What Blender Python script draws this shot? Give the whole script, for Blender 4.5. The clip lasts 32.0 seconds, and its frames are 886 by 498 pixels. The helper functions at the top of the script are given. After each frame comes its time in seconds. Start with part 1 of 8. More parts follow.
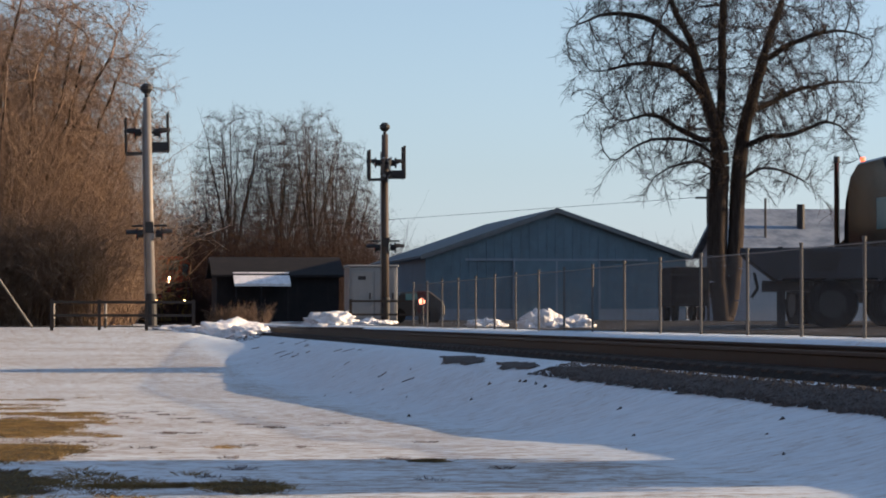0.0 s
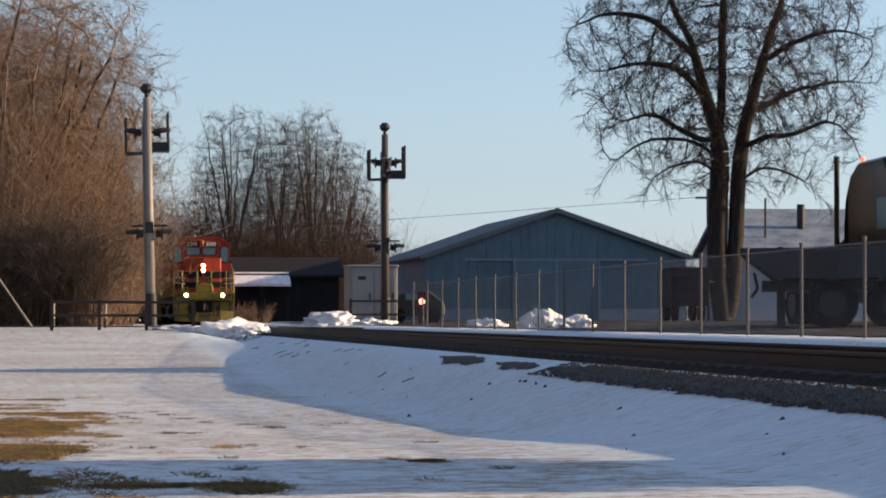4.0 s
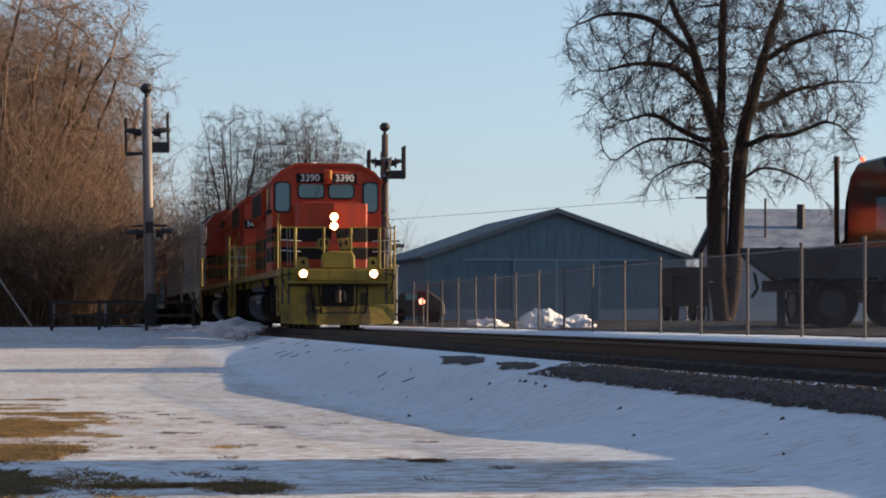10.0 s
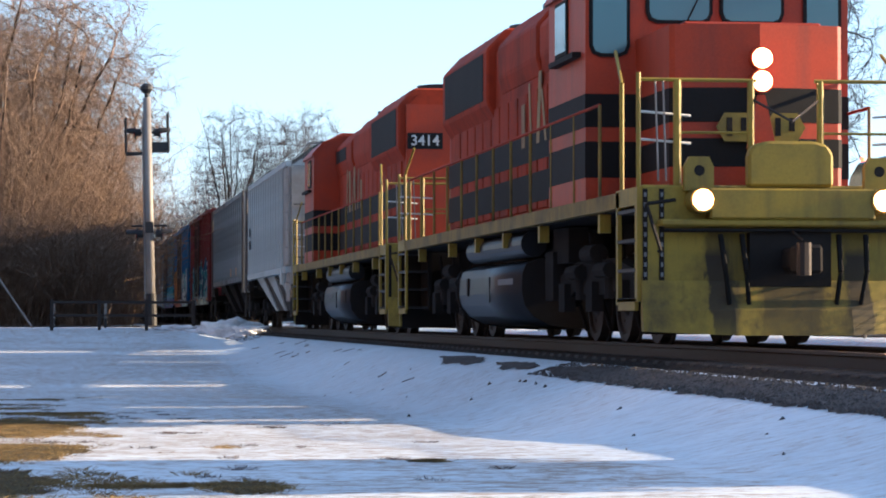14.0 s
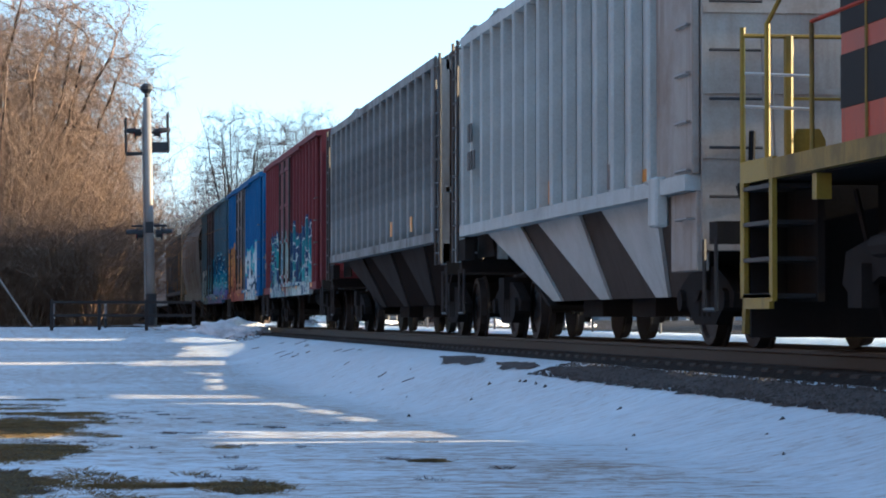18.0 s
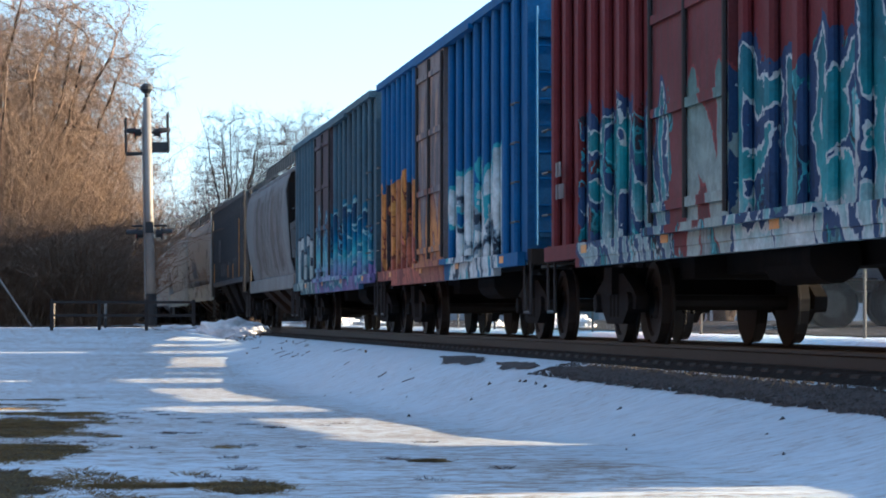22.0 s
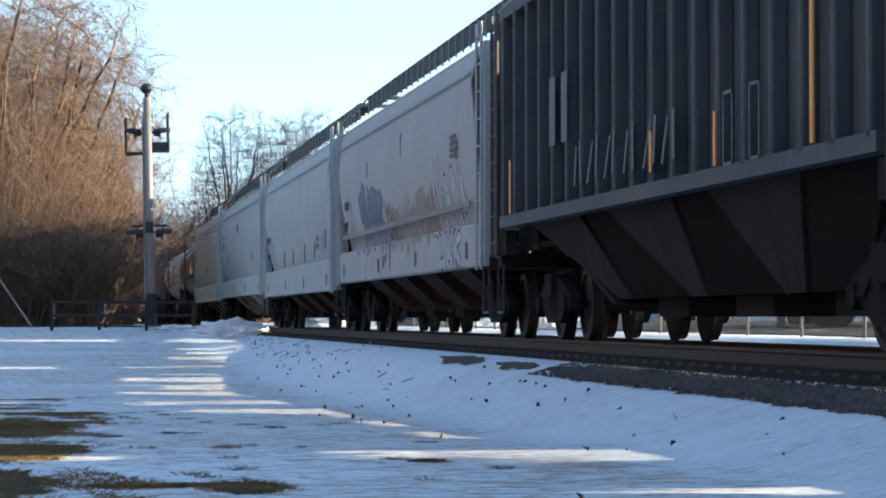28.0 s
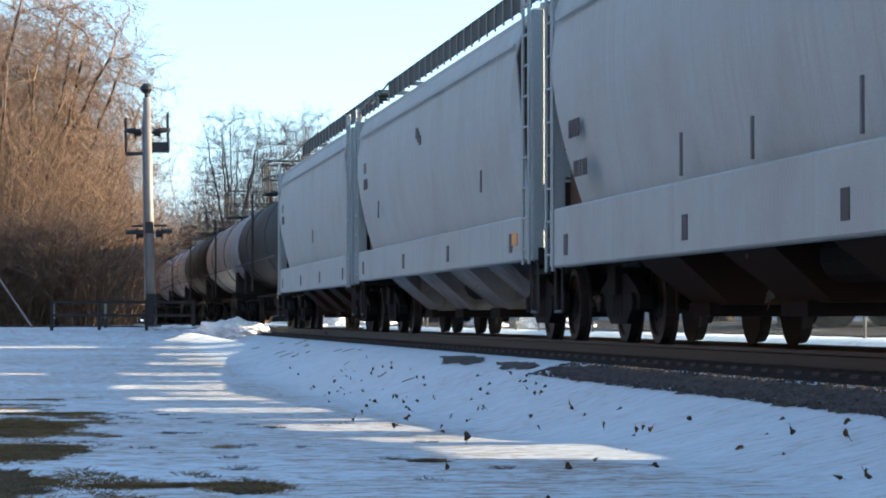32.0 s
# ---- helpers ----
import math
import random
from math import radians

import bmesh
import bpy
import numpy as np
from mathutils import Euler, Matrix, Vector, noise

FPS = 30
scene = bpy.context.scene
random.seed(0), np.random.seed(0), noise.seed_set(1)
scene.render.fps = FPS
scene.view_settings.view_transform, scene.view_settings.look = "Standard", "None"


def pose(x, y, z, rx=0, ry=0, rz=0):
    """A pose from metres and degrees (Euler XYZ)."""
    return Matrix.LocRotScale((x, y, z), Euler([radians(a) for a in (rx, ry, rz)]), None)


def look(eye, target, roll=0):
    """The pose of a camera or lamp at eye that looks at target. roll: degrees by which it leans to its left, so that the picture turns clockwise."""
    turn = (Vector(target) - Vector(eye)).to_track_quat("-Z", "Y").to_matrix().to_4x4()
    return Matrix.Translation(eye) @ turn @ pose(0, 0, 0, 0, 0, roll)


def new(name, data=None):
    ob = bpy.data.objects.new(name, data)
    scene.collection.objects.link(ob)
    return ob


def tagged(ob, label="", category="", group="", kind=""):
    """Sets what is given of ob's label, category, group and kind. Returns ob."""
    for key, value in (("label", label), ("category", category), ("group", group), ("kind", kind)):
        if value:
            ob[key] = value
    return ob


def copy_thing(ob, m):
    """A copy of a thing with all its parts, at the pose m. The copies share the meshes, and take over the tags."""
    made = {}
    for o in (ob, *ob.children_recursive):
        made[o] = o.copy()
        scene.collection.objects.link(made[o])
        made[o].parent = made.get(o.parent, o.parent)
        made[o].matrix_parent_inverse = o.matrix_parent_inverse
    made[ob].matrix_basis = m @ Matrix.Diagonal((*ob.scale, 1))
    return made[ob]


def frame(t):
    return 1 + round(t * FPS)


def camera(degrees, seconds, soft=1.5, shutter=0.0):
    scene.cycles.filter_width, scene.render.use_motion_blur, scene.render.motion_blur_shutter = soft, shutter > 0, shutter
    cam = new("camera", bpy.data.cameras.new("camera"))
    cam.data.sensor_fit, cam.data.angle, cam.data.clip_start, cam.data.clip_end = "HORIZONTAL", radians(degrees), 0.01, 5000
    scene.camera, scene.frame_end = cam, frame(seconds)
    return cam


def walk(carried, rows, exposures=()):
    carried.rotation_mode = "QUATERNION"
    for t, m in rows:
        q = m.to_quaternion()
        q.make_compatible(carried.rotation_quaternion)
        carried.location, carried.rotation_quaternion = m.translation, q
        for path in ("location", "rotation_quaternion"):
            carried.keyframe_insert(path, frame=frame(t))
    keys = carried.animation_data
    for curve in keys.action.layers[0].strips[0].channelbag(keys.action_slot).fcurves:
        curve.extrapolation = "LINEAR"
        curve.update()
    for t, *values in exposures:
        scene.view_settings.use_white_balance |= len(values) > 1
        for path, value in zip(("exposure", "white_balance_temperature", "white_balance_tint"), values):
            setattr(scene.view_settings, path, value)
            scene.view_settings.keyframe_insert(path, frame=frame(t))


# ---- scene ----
# World: x across the track to the far side, y along the track away from the eye, z = 0 on top of the rails.
LENGTH = 32.0
EYE = 0.28
TRACK_X = 7.25
SPEED = 11.15
YAW, PITCH = 8.06, 1.474
cam = camera(18.63, LENGTH, soft=1.9)
gaze = look((0, 0, EYE), (100 * math.sin(radians(YAW)), 100 * math.cos(radians(YAW)), EYE + 100 * math.tan(radians(PITCH))))
walk(cam, [(0, gaze), (LENGTH, gaze)], [(0, 1.05, 4980, 9), (8.5, 1.05, 4980, 9), (11.5, 1.13, 4920, 10), (12.5, 1.35, 4860, 11), (13.2, 1.6, 4780, 10), (14.0, 1.97, 4620, 7), (17, 2.2, 4400, 1), (20, 2.2, 4470, 1), (24, 2.2, 4450, 1), (32, 2.2, 4470, 0)])

# ---- light ----
SUN_AZ, SUN_EL = 91.2, 13.5
world = bpy.data.worlds.new("sky")
scene.world = world
world.use_nodes = True
wn = world.node_tree.nodes
sky = wn.new("ShaderNodeTexSky")
sky.sky_type = "NISHITA"
sky.sun_disc = False
sky.sun_elevation, sky.sun_rotation = radians(SUN_EL), radians(SUN_AZ)
sky.air_density, sky.dust_density, sky.ozone_density = 1.2, 0.5, 1.4
wn["Background"].inputs["Strength"].default_value = 0.072
haze = wn.new("ShaderNodeHueSaturation")
haze.inputs["Saturation"].default_value = 0.46
world.node_tree.links.new(sky.outputs[0], haze.inputs["Color"])
world.node_tree.links.new(haze.outputs[0], wn["Background"].inputs["Color"])
sun = new("sun", bpy.data.lights.new("sun", "SUN"))
sun.data.energy, sun.data.angle, sun.data.color = 5.0, radians(0.55), (1.0, 0.60, 0.26)
away = Vector((math.sin(radians(SUN_AZ)) * math.cos(radians(SUN_EL)), math.cos(radians(SUN_AZ)) * math.cos(radians(SUN_EL)), math.sin(radians(SUN_EL))))
sun.matrix_world = look(away * 60, (0, 0, 0))


# ---- materials ----
def shader(name):
    m = bpy.data.materials.new(name)
    m.use_nodes = True
    nt = m.node_tree
    return m, nt, nt.nodes, nt.links, nt.nodes["Principled BSDF"]


def ramp(nodes, stops):
    r = nodes.new("ShaderNodeValToRGB")
    el = r.color_ramp.elements
    for e, (p, c) in ((el[0], stops[0]), (el[1], stops[-1])):
        e.position, e.color = p, (*c, 1)
    for p, c in stops[1:-1]:
        el.new(p).color = (*c, 1)
    return r


def noise_node(nodes, links, vec, scale, detail=4, rough=0.6, stretch=None):
    n = nodes.new("ShaderNodeTexNoise")
    n.inputs["Scale"].default_value, n.inputs["Detail"].default_value, n.inputs["Roughness"].default_value = scale, detail, rough
    if stretch:
        mp = nodes.new("ShaderNodeMapping")
        mp.inputs["Scale"].default_value = stretch
        links.new(vec, mp.inputs["Vector"])
        vec = mp.outputs[0]
    links.new(vec, n.inputs["Vector"])
    return n


def mixer(nodes, links, fac, a, b, blend="MIX"):
    """Colour mix; a and b are sockets or colours."""
    mx = nodes.new("ShaderNodeMix")
    mx.data_type, mx.blend_type = "RGBA", blend
    for key, v in (("A", a), ("B", b)):
        s = [i for i in mx.inputs if i.name == key and i.type == "RGBA"][0]
        if isinstance(v, tuple):
            s.default_value = (*v, 1)
        else:
            links.new(v, s)
    if isinstance(fac, float):
        mx.inputs[0].default_value = fac
    else:
        links.new(fac, mx.inputs[0])
    return [o for o in mx.outputs if o.type == "RGBA"][0]


def paint(name, col, rough=0.55, grime=0.35, dirt=(0.05, 0.04, 0.035), metal=0.0, scale=1.0, bump=0.15, spec=0.22):
    """Weathered paint or metal: broad stains, streaks that run down, fine grain."""
    m, nt, nodes, links, b = shader(name)
    tc = nodes.new("ShaderNodeTexCoord")
    v = tc.outputs["Object"]
    broad = noise_node(nodes, links, v, 0.9 * scale, 5, 0.65)
    streak = noise_node(nodes, links, v, 3.0 * scale, 4, 0.6, (1, 2.2, 0.12))
    fine = noise_node(nodes, links, v, 40 * scale, 3, 0.7)
    r1 = ramp(nodes, [(0.42, (0, 0, 0)), (0.72, (1, 1, 1))])
    links.new(broad.outputs["Fac"], r1.inputs[0])
    r2 = ramp(nodes, [(0.48, (0, 0, 0)), (0.75, (1, 1, 1))])
    links.new(streak.outputs["Fac"], r2.inputs[0])
    add = nodes.new("ShaderNodeMath")
    add.operation = "MAXIMUM"
    links.new(r1.outputs[0], add.inputs[0])
    links.new(r2.outputs[0], add.inputs[1])
    mul = nodes.new("ShaderNodeMath")
    mul.operation = "MULTIPLY"
    mul.inputs[1].default_value = grime
    links.new(add.outputs[0], mul.inputs[0])
    c = mixer(nodes, links, mul.outputs[0], col, dirt)
    g = ramp(nodes, [(0.3, (0.8, 0.8, 0.8)), (0.7, (1.08, 1.08, 1.08))])
    links.new(fine.outputs["Fac"], g.inputs[0])
    c = mixer(nodes, links, 0.6, c, g.outputs[0], "MULTIPLY")
    links.new(c, b.inputs["Base Color"])
    b.inputs["Roughness"].default_value, b.inputs["Metallic"].default_value = rough, metal
    b.inputs["Specular IOR Level"].default_value = spec
    bp = nodes.new("ShaderNodeBump")
    bp.inputs["Strength"].default_value, bp.inputs["Distance"].default_value = bump, 0.01
    links.new(fine.outputs["Fac"], bp.inputs["Height"])
    links.new(bp.outputs[0], b.inputs["Normal"])
    return m


def pilot_paint():
    """Yellow plough paint with dark smears below the coupler and the lamps."""
    m = paint("scuffed_yellow_pilot", (0.30, 0.225, 0.03), 0.65, 0.85, (0.05, 0.042, 0.026), scale=2.2)
    nt = m.node_tree
    nodes, links = nt.nodes, nt.links
    b = nodes["Principled BSDF"]
    was = b.inputs["Base Color"].links[0].from_socket
    v = nodes.new("ShaderNodeTexCoord").outputs["Object"]
    wob = noise_node(nodes, links, v, 5.0, 4, 0.65, (1, 1, 0.4))
    sep = nodes.new("ShaderNodeSeparateXYZ")
    links.new(v, sep.inputs[0])
    side = nodes.new("ShaderNodeMath")
    side.operation = "ABSOLUTE"
    links.new(sep.outputs[0], side.inputs[0])
    ragged = nodes.new("ShaderNodeMath")
    ragged.operation = "MULTIPLY_ADD"
    ragged.inputs[1].default_value = 0.32
    links.new(wob.outputs["Fac"], ragged.inputs[0])
    links.new(side.outputs[0], ragged.inputs[2])
    smear = ramp(nodes, [(0.0, (0.85, 0.85, 0.85)), (0.45, (0.85, 0.85, 0.85)), (0.55, (0.2, 0.2, 0.2)), (0.68, (0.25, 0.25, 0.25)), (0.76, (1, 1, 1)), (0.97, (1, 1, 1)), (1.0, (0.2, 0.2, 0.2))])
    links.new(ragged.outputs[0], smear.inputs[0])
    low = ramp(nodes, [(0.0, (0.35, 0.35, 0.35)), (0.3, (0.9, 0.9, 0.9)), (0.9, (1, 1, 1)), (1.0, (0.5, 0.5, 0.5))])
    links.new(sep.outputs[2], low.inputs[0])
    mul = nodes.new("ShaderNodeMath")
    mul.operation = "MULTIPLY"
    links.new(smear.outputs[0], mul.inputs[0])
    links.new(low.outputs[0], mul.inputs[1])
    links.new(mixer(nodes, links, mul.outputs[0], was, (0.035, 0.028, 0.020)), b.inputs["Base Color"])
    return m


def glow(name, col, strength):
    m, nt, nodes, links, b = shader(name)
    b.inputs["Base Color"].default_value = (*col, 1)
    b.inputs["Emission Color"].default_value = (*col, 1)
    b.inputs["Emission Strength"].default_value = strength
    return m


def plain(name, col, rough=0.5, metal=0.0):
    return paint(name, col, rough, 0.12, metal=metal)


M = {}
M["orange"] = paint("orange_paint", (0.36, 0.043, 0.012), 0.5, 0.5)
M["orange_dirty"] = paint("grimy_orange_hood", (0.34, 0.045, 0.016), 0.7, 0.6, (0.030, 0.020, 0.017), spec=0.08)
M["yellow"] = paint("dirty_yellow_paint", (0.275, 0.20, 0.025), 0.5, 0.65, (0.06, 0.05, 0.03))
M["yellow_dirty"] = paint("grimy_yellow_sill", (0.24, 0.17, 0.035), 0.65, 0.9, (0.055, 0.042, 0.028), scale=1.5)
M["black"] = paint("black_paint", (0.012, 0.0115, 0.012), 0.7, 0.25, (0.035, 0.028, 0.024), spec=0.12)
M["under"] = paint("sooty_gear_and_shaded_hollows", (0.019, 0.018, 0.018), 0.85, 0.5, (0.038, 0.031, 0.026), spec=0.04)
M["tank_grey"] = paint("dusty_fuel_tank", (0.016, 0.020, 0.028), 0.38, 0.45, (0.012, 0.011, 0.010))
M["wheel"] = paint("brown_wheel_steel", (0.032, 0.028, 0.026), 0.65, 0.4, metal=0.2)
M["steel"] = paint("worn_steel", (0.09, 0.086, 0.082), 0.6, 0.5, metal=0.3)
M["galv"] = paint("galvanised_steel", (0.25, 0.23, 0.21), 0.55, 0.35, metal=0.2)
M["rust"] = paint("rusty_rail", (0.035, 0.026, 0.022), 0.6, 0.4, metal=0.2)
M["tie"] = paint("creosoted_tie", (0.045, 0.036, 0.03), 0.9, 0.4)
M["hop_white"] = paint("dirty_white_hopper", (0.46, 0.49, 0.48), 0.75, 0.4, (0.17, 0.15, 0.125))
M["hop_grey"] = paint("dirty_grey_hopper", (0.26, 0.272, 0.27), 0.75, 0.95, (0.045, 0.037, 0.032), scale=0.8)
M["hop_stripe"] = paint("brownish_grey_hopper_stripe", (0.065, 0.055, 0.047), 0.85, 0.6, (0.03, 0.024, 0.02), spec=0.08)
M["hop_low"] = paint("blackish_hopper_slopes", (0.040, 0.038, 0.037), 0.9, 0.7, (0.02, 0.018, 0.016), spec=0.02)
M["hop_mid"] = paint("near_black_hopper_bays", (0.022, 0.019, 0.018), 0.95, 0.5, (0.016, 0.014, 0.013), spec=0.0)
M["hop_end"] = paint("brown_stained_pale_steel", (0.33, 0.31, 0.28), 0.75, 0.8, (0.15, 0.10, 0.07))
M["hop_tan"] = paint("rust_streaked_grey_hopper", (0.24, 0.22, 0.205), 0.6, 0.55, (0.12, 0.075, 0.05))
M["hop_rust"] = paint("rust_brown_gusset", (0.12, 0.075, 0.05), 0.8, 0.6, (0.05, 0.035, 0.028), spec=0.1)
M["hop_dark"] = paint("dark_grey_hopper", (0.056, 0.063, 0.072), 0.65, 0.75, (0.10, 0.10, 0.10))
M["hop_clean"] = paint("white_hopper", (0.39, 0.435, 0.435), 0.65, 0.35, (0.24, 0.21, 0.17))
M["hop_patch"] = paint("stained_white_hopper", (0.45, 0.45, 0.44), 0.55, 0.38, (0.30, 0.18, 0.10))
M["hop_belly"] = paint("brown_bottom_and_slope_shade", (0.036, 0.023, 0.018), 0.85, 0.6, (0.02, 0.015, 0.012), spec=0.1)
M["tank_black"] = paint("black_tank", (0.018, 0.018, 0.02), 0.65, 0.3, (0.045, 0.042, 0.042))
M["tank_white"] = paint("stained_white_tank", (0.32, 0.32, 0.32), 0.55, 0.55, (0.15, 0.125, 0.11))
M["drip"] = paint("grey_drip_stain", (0.16, 0.16, 0.165), 0.7, 0.3)
M["board"] = paint("dark_roof_walkway", (0.05, 0.065, 0.06), 0.7, 0.3)
M["white_paint"] = paint("white_paint", (0.55, 0.55, 0.53), 0.5, 0.25, (0.25, 0.22, 0.19))
M["cabinet"] = paint("dull_pale_cabinet_paint", (0.27, 0.275, 0.285), 0.6, 0.3, (0.12, 0.11, 0.10))
M["ghost"] = paint("faded_yellow_lettering", (0.30, 0.22, 0.10), 0.7, 0.7, (0.16, 0.05, 0.03))
M["letter"] = paint("black_lettering", (0.05, 0.05, 0.055), 0.6, 0.2)
M["num_white"] = plain("white_numerals", (0.55, 0.55, 0.53))
M["amber"] = paint("amber_reflector", (0.65, 0.28, 0.03), 0.4, 0.2)
M["lamp"] = glow("lit_headlight", (1.0, 0.50, 0.18), 140)
M["bulb"] = glow("lit_ditch_light", (1.0, 0.50, 0.18), 140)
# Lit reflector disc; its glow also stands in for the lens bloom.
M["lamp_ring"] = glow("headlight_reflector_bloom", (1.0, 0.36, 0.09), 9.0)
M["rubber"] = paint("black_rubber", (0.012, 0.012, 0.012), 0.9, 0.3, (0.02, 0.018, 0.016), spec=0.05)
M["dark_metal"] = paint("dark_painted_metal", (0.03, 0.03, 0.032), 0.55, 0.3)
M["fence_black"] = paint("weathered_black_rail", (0.035, 0.03, 0.028), 0.8, 0.4)


def glass(name, col=(0.06, 0.14, 0.165)):
    m, nt, nodes, links, b = shader(name)
    b.inputs["Base Color"].default_value = (*col, 1)
    b.inputs["Roughness"].default_value = 0.06
    b.inputs["IOR"].default_value = 1.6
    return m


M["glass"] = glass("cab_glass")


def snow_ground():
    """Thin crusted snow with dead lawn showing through in patches."""
    m, nt, nodes, links, b = shader("thin_snow_over_lawn")
    tc = nodes.new("ShaderNodeTexCoord")
    v = tc.outputs["Object"]
    big = noise_node(nodes, links, v, 0.35, 5, 0.6, (0.6, 1.0, 1))
    mid = noise_node(nodes, links, v, 2.2, 6, 0.7, (0.55, 1.0, 1))
    fine = noise_node(nodes, links, v, 22, 5, 0.75)
    grain = noise_node(nodes, links, v, 130, 3, 0.7)
    sep = nodes.new("ShaderNodeSeparateXYZ")
    links.new(v, sep.inputs[0])
    # the lawn shows most beside the drive, at small x and small y
    mx = nodes.new("ShaderNodeMapRange")
    mx.inputs[1].default_value, mx.inputs[2].default_value, mx.inputs[3].default_value, mx.inputs[4].default_value = 0.9, -0.35, 0.0, 0.12
    links.new(sep.outputs[0], mx.inputs[0])
    my = nodes.new("ShaderNodeMapRange")
    my.inputs[1].default_value, my.inputs[2].default_value, my.inputs[3].default_value, my.inputs[4].default_value = 36, 30, 0.0, 1.0
    links.new(sep.outputs[1], my.inputs[0])
    near = nodes.new("ShaderNodeMath")
    near.operation = "MULTIPLY"
    links.new(mx.outputs[0], near.inputs[0])
    links.new(my.outputs[0], near.inputs[1])
    total = nodes.new("ShaderNodeMath")
    total.operation = "MULTIPLY_ADD"
    total.inputs[1].default_value = 0.55
    links.new(mid.outputs["Fac"], total.inputs[0])
    t2 = nodes.new("ShaderNodeMath")
    t2.operation = "MULTIPLY_ADD"
    t2.inputs[1].default_value = 0.30
    links.new(big.outputs["Fac"], t2.inputs[0])
    links.new(near.outputs[0], t2.inputs[2])
    links.new(t2.outputs[0], total.inputs[2])
    t3 = nodes.new("ShaderNodeMath")
    t3.operation = "MULTIPLY_ADD"
    t3.inputs[1].default_value = 0.28
    links.new(fine.outputs["Fac"], t3.inputs[0])
    links.new(total.outputs[0], t3.inputs[2])
    bare = ramp(nodes, [(0.70, (0, 0, 0)), (0.80, (1, 1, 1))])
    links.new(t3.outputs[0], bare.inputs[0])
    lawn = ramp(nodes, [(0.3, (0.055, 0.045, 0.018)), (0.5, (0.17, 0.135, 0.05)), (0.7, (0.30, 0.235, 0.11))])
    links.new(fine.outputs["Fac"], lawn.inputs[0])
    snow = ramp(nodes, [(0.3, (0.61, 0.69, 0.765)), (0.7, (0.71, 0.78, 0.84))])
    links.new(mid.outputs["Fac"], snow.inputs[0])
    c = mixer(nodes, links, bare.outputs[0], snow.outputs[0], lawn.outputs[0])
    links.new(c, b.inputs["Base Color"])
    speck = noise_node(nodes, links, v, 9, 6, 0.78, (0.6, 1, 1))
    flat = nodes.new("ShaderNodeMapRange")
    flat.inputs[1].default_value, flat.inputs[2].default_value, flat.inputs[3].default_value, flat.inputs[4].default_value = 4.1, 3.3, 0.0, 0.12
    links.new(sep.outputs[0], flat.inputs[0])
    sp = nodes.new("ShaderNodeMath")
    sp.operation = "MULTIPLY_ADD"
    sp.inputs[1].default_value = 0.22
    links.new(big.outputs["Fac"], sp.inputs[0])
    links.new(flat.outputs[0], sp.inputs[2])
    sp2 = nodes.new("ShaderNodeMath")
    sp2.operation = "ADD"
    links.new(speck.outputs["Fac"], sp2.inputs[0])
    links.new(sp.outputs[0], sp2.inputs[1])
    spr = ramp(nodes, [(0.56, (0, 0, 0)), (0.72, (0.28, 0.28, 0.28)), (0.80, (0.9, 0.9, 0.9))])
    links.new(sp2.outputs[0], spr.inputs[0])
    c = mixer(nodes, links, spr.outputs[0], c, (0.24, 0.17, 0.11))
    links.new(c, b.inputs["Base Color"])
    b.inputs["Roughness"].default_value = 0.75
    h = nodes.new("ShaderNodeMath")
    h.operation = "MULTIPLY_ADD"
    h.inputs[1].default_value = 2.5
    links.new(fine.outputs["Fac"], h.inputs[0])
    links.new(grain.outputs["Fac"], h.inputs[2])
    bp = nodes.new("ShaderNodeBump")
    bp.inputs["Strength"].default_value, bp.inputs["Distance"].default_value = 0.22, 0.012
    links.new(h.outputs[0], bp.inputs["Height"])
    links.new(bp.outputs[0], b.inputs["Normal"])
    return m


def mottled(name, stops, scale=6, rough=0.9, bump=0.5, dist=0.03, stretch=None):
    m, nt, nodes, links, b = shader(name)
    tc = nodes.new("ShaderNodeTexCoord")
    a = noise_node(nodes, links, tc.outputs["Object"], scale, 6, 0.7, stretch)
    r = ramp(nodes, stops)
    links.new(a.outputs["Fac"], r.inputs[0])
    links.new(r.outputs[0], b.inputs["Base Color"])
    b.inputs["Roughness"].default_value = rough
    b.inputs["Specular IOR Level"].default_value = 0.1
    bp = nodes.new("ShaderNodeBump")
    bp.inputs["Strength"].default_value, bp.inputs["Distance"].default_value = bump, dist
    links.new(a.outputs["Fac"], bp.inputs["Height"])
    links.new(bp.outputs[0], b.inputs["Normal"])
    return m


M["snow_ground"] = snow_ground()
M["snow"] = mottled("piled_snow", [(0.3, (0.55, 0.55, 0.57)), (0.6, (0.83, 0.83, 0.85))], 3, 0.7, 0.6, 0.06)
M["ballast"] = mottled("dark_ballast", [(0.3, (0.012, 0.011, 0.010)), (0.55, (0.03, 0.027, 0.025)), (0.75, (0.07, 0.062, 0.055))], 14, 0.95, 0.9, 0.04)
M["stone"] = mottled("grey_gravel", [(0.35, (0.04, 0.038, 0.037)), (0.65, (0.13, 0.12, 0.115))], 14, 0.95, 0.6, 0.02)
M["asphalt"] = mottled("wet_asphalt", [(0.3, (0.03, 0.03, 0.03)), (0.7, (0.09, 0.085, 0.08))], 4, 0.8, 0.4)
M["bark"] = mottled("grey_brown_bark", [(0.3, (0.018, 0.014, 0.012)), (0.7, (0.065, 0.052, 0.044))], 9, 0.95, 0.8, 0.03, (1, 1, 0.15))
M["twig"] = mottled("brown_twigs", [(0.3, (0.034, 0.026, 0.022)), (0.7, (0.08, 0.06, 0.048))], 2, 0.9, 0.2)
M["brush"] = mottled("reddish_brush", [(0.3, (0.10, 0.07, 0.05)), (0.7, (0.27, 0.19, 0.13))], 2, 0.9, 0.2)
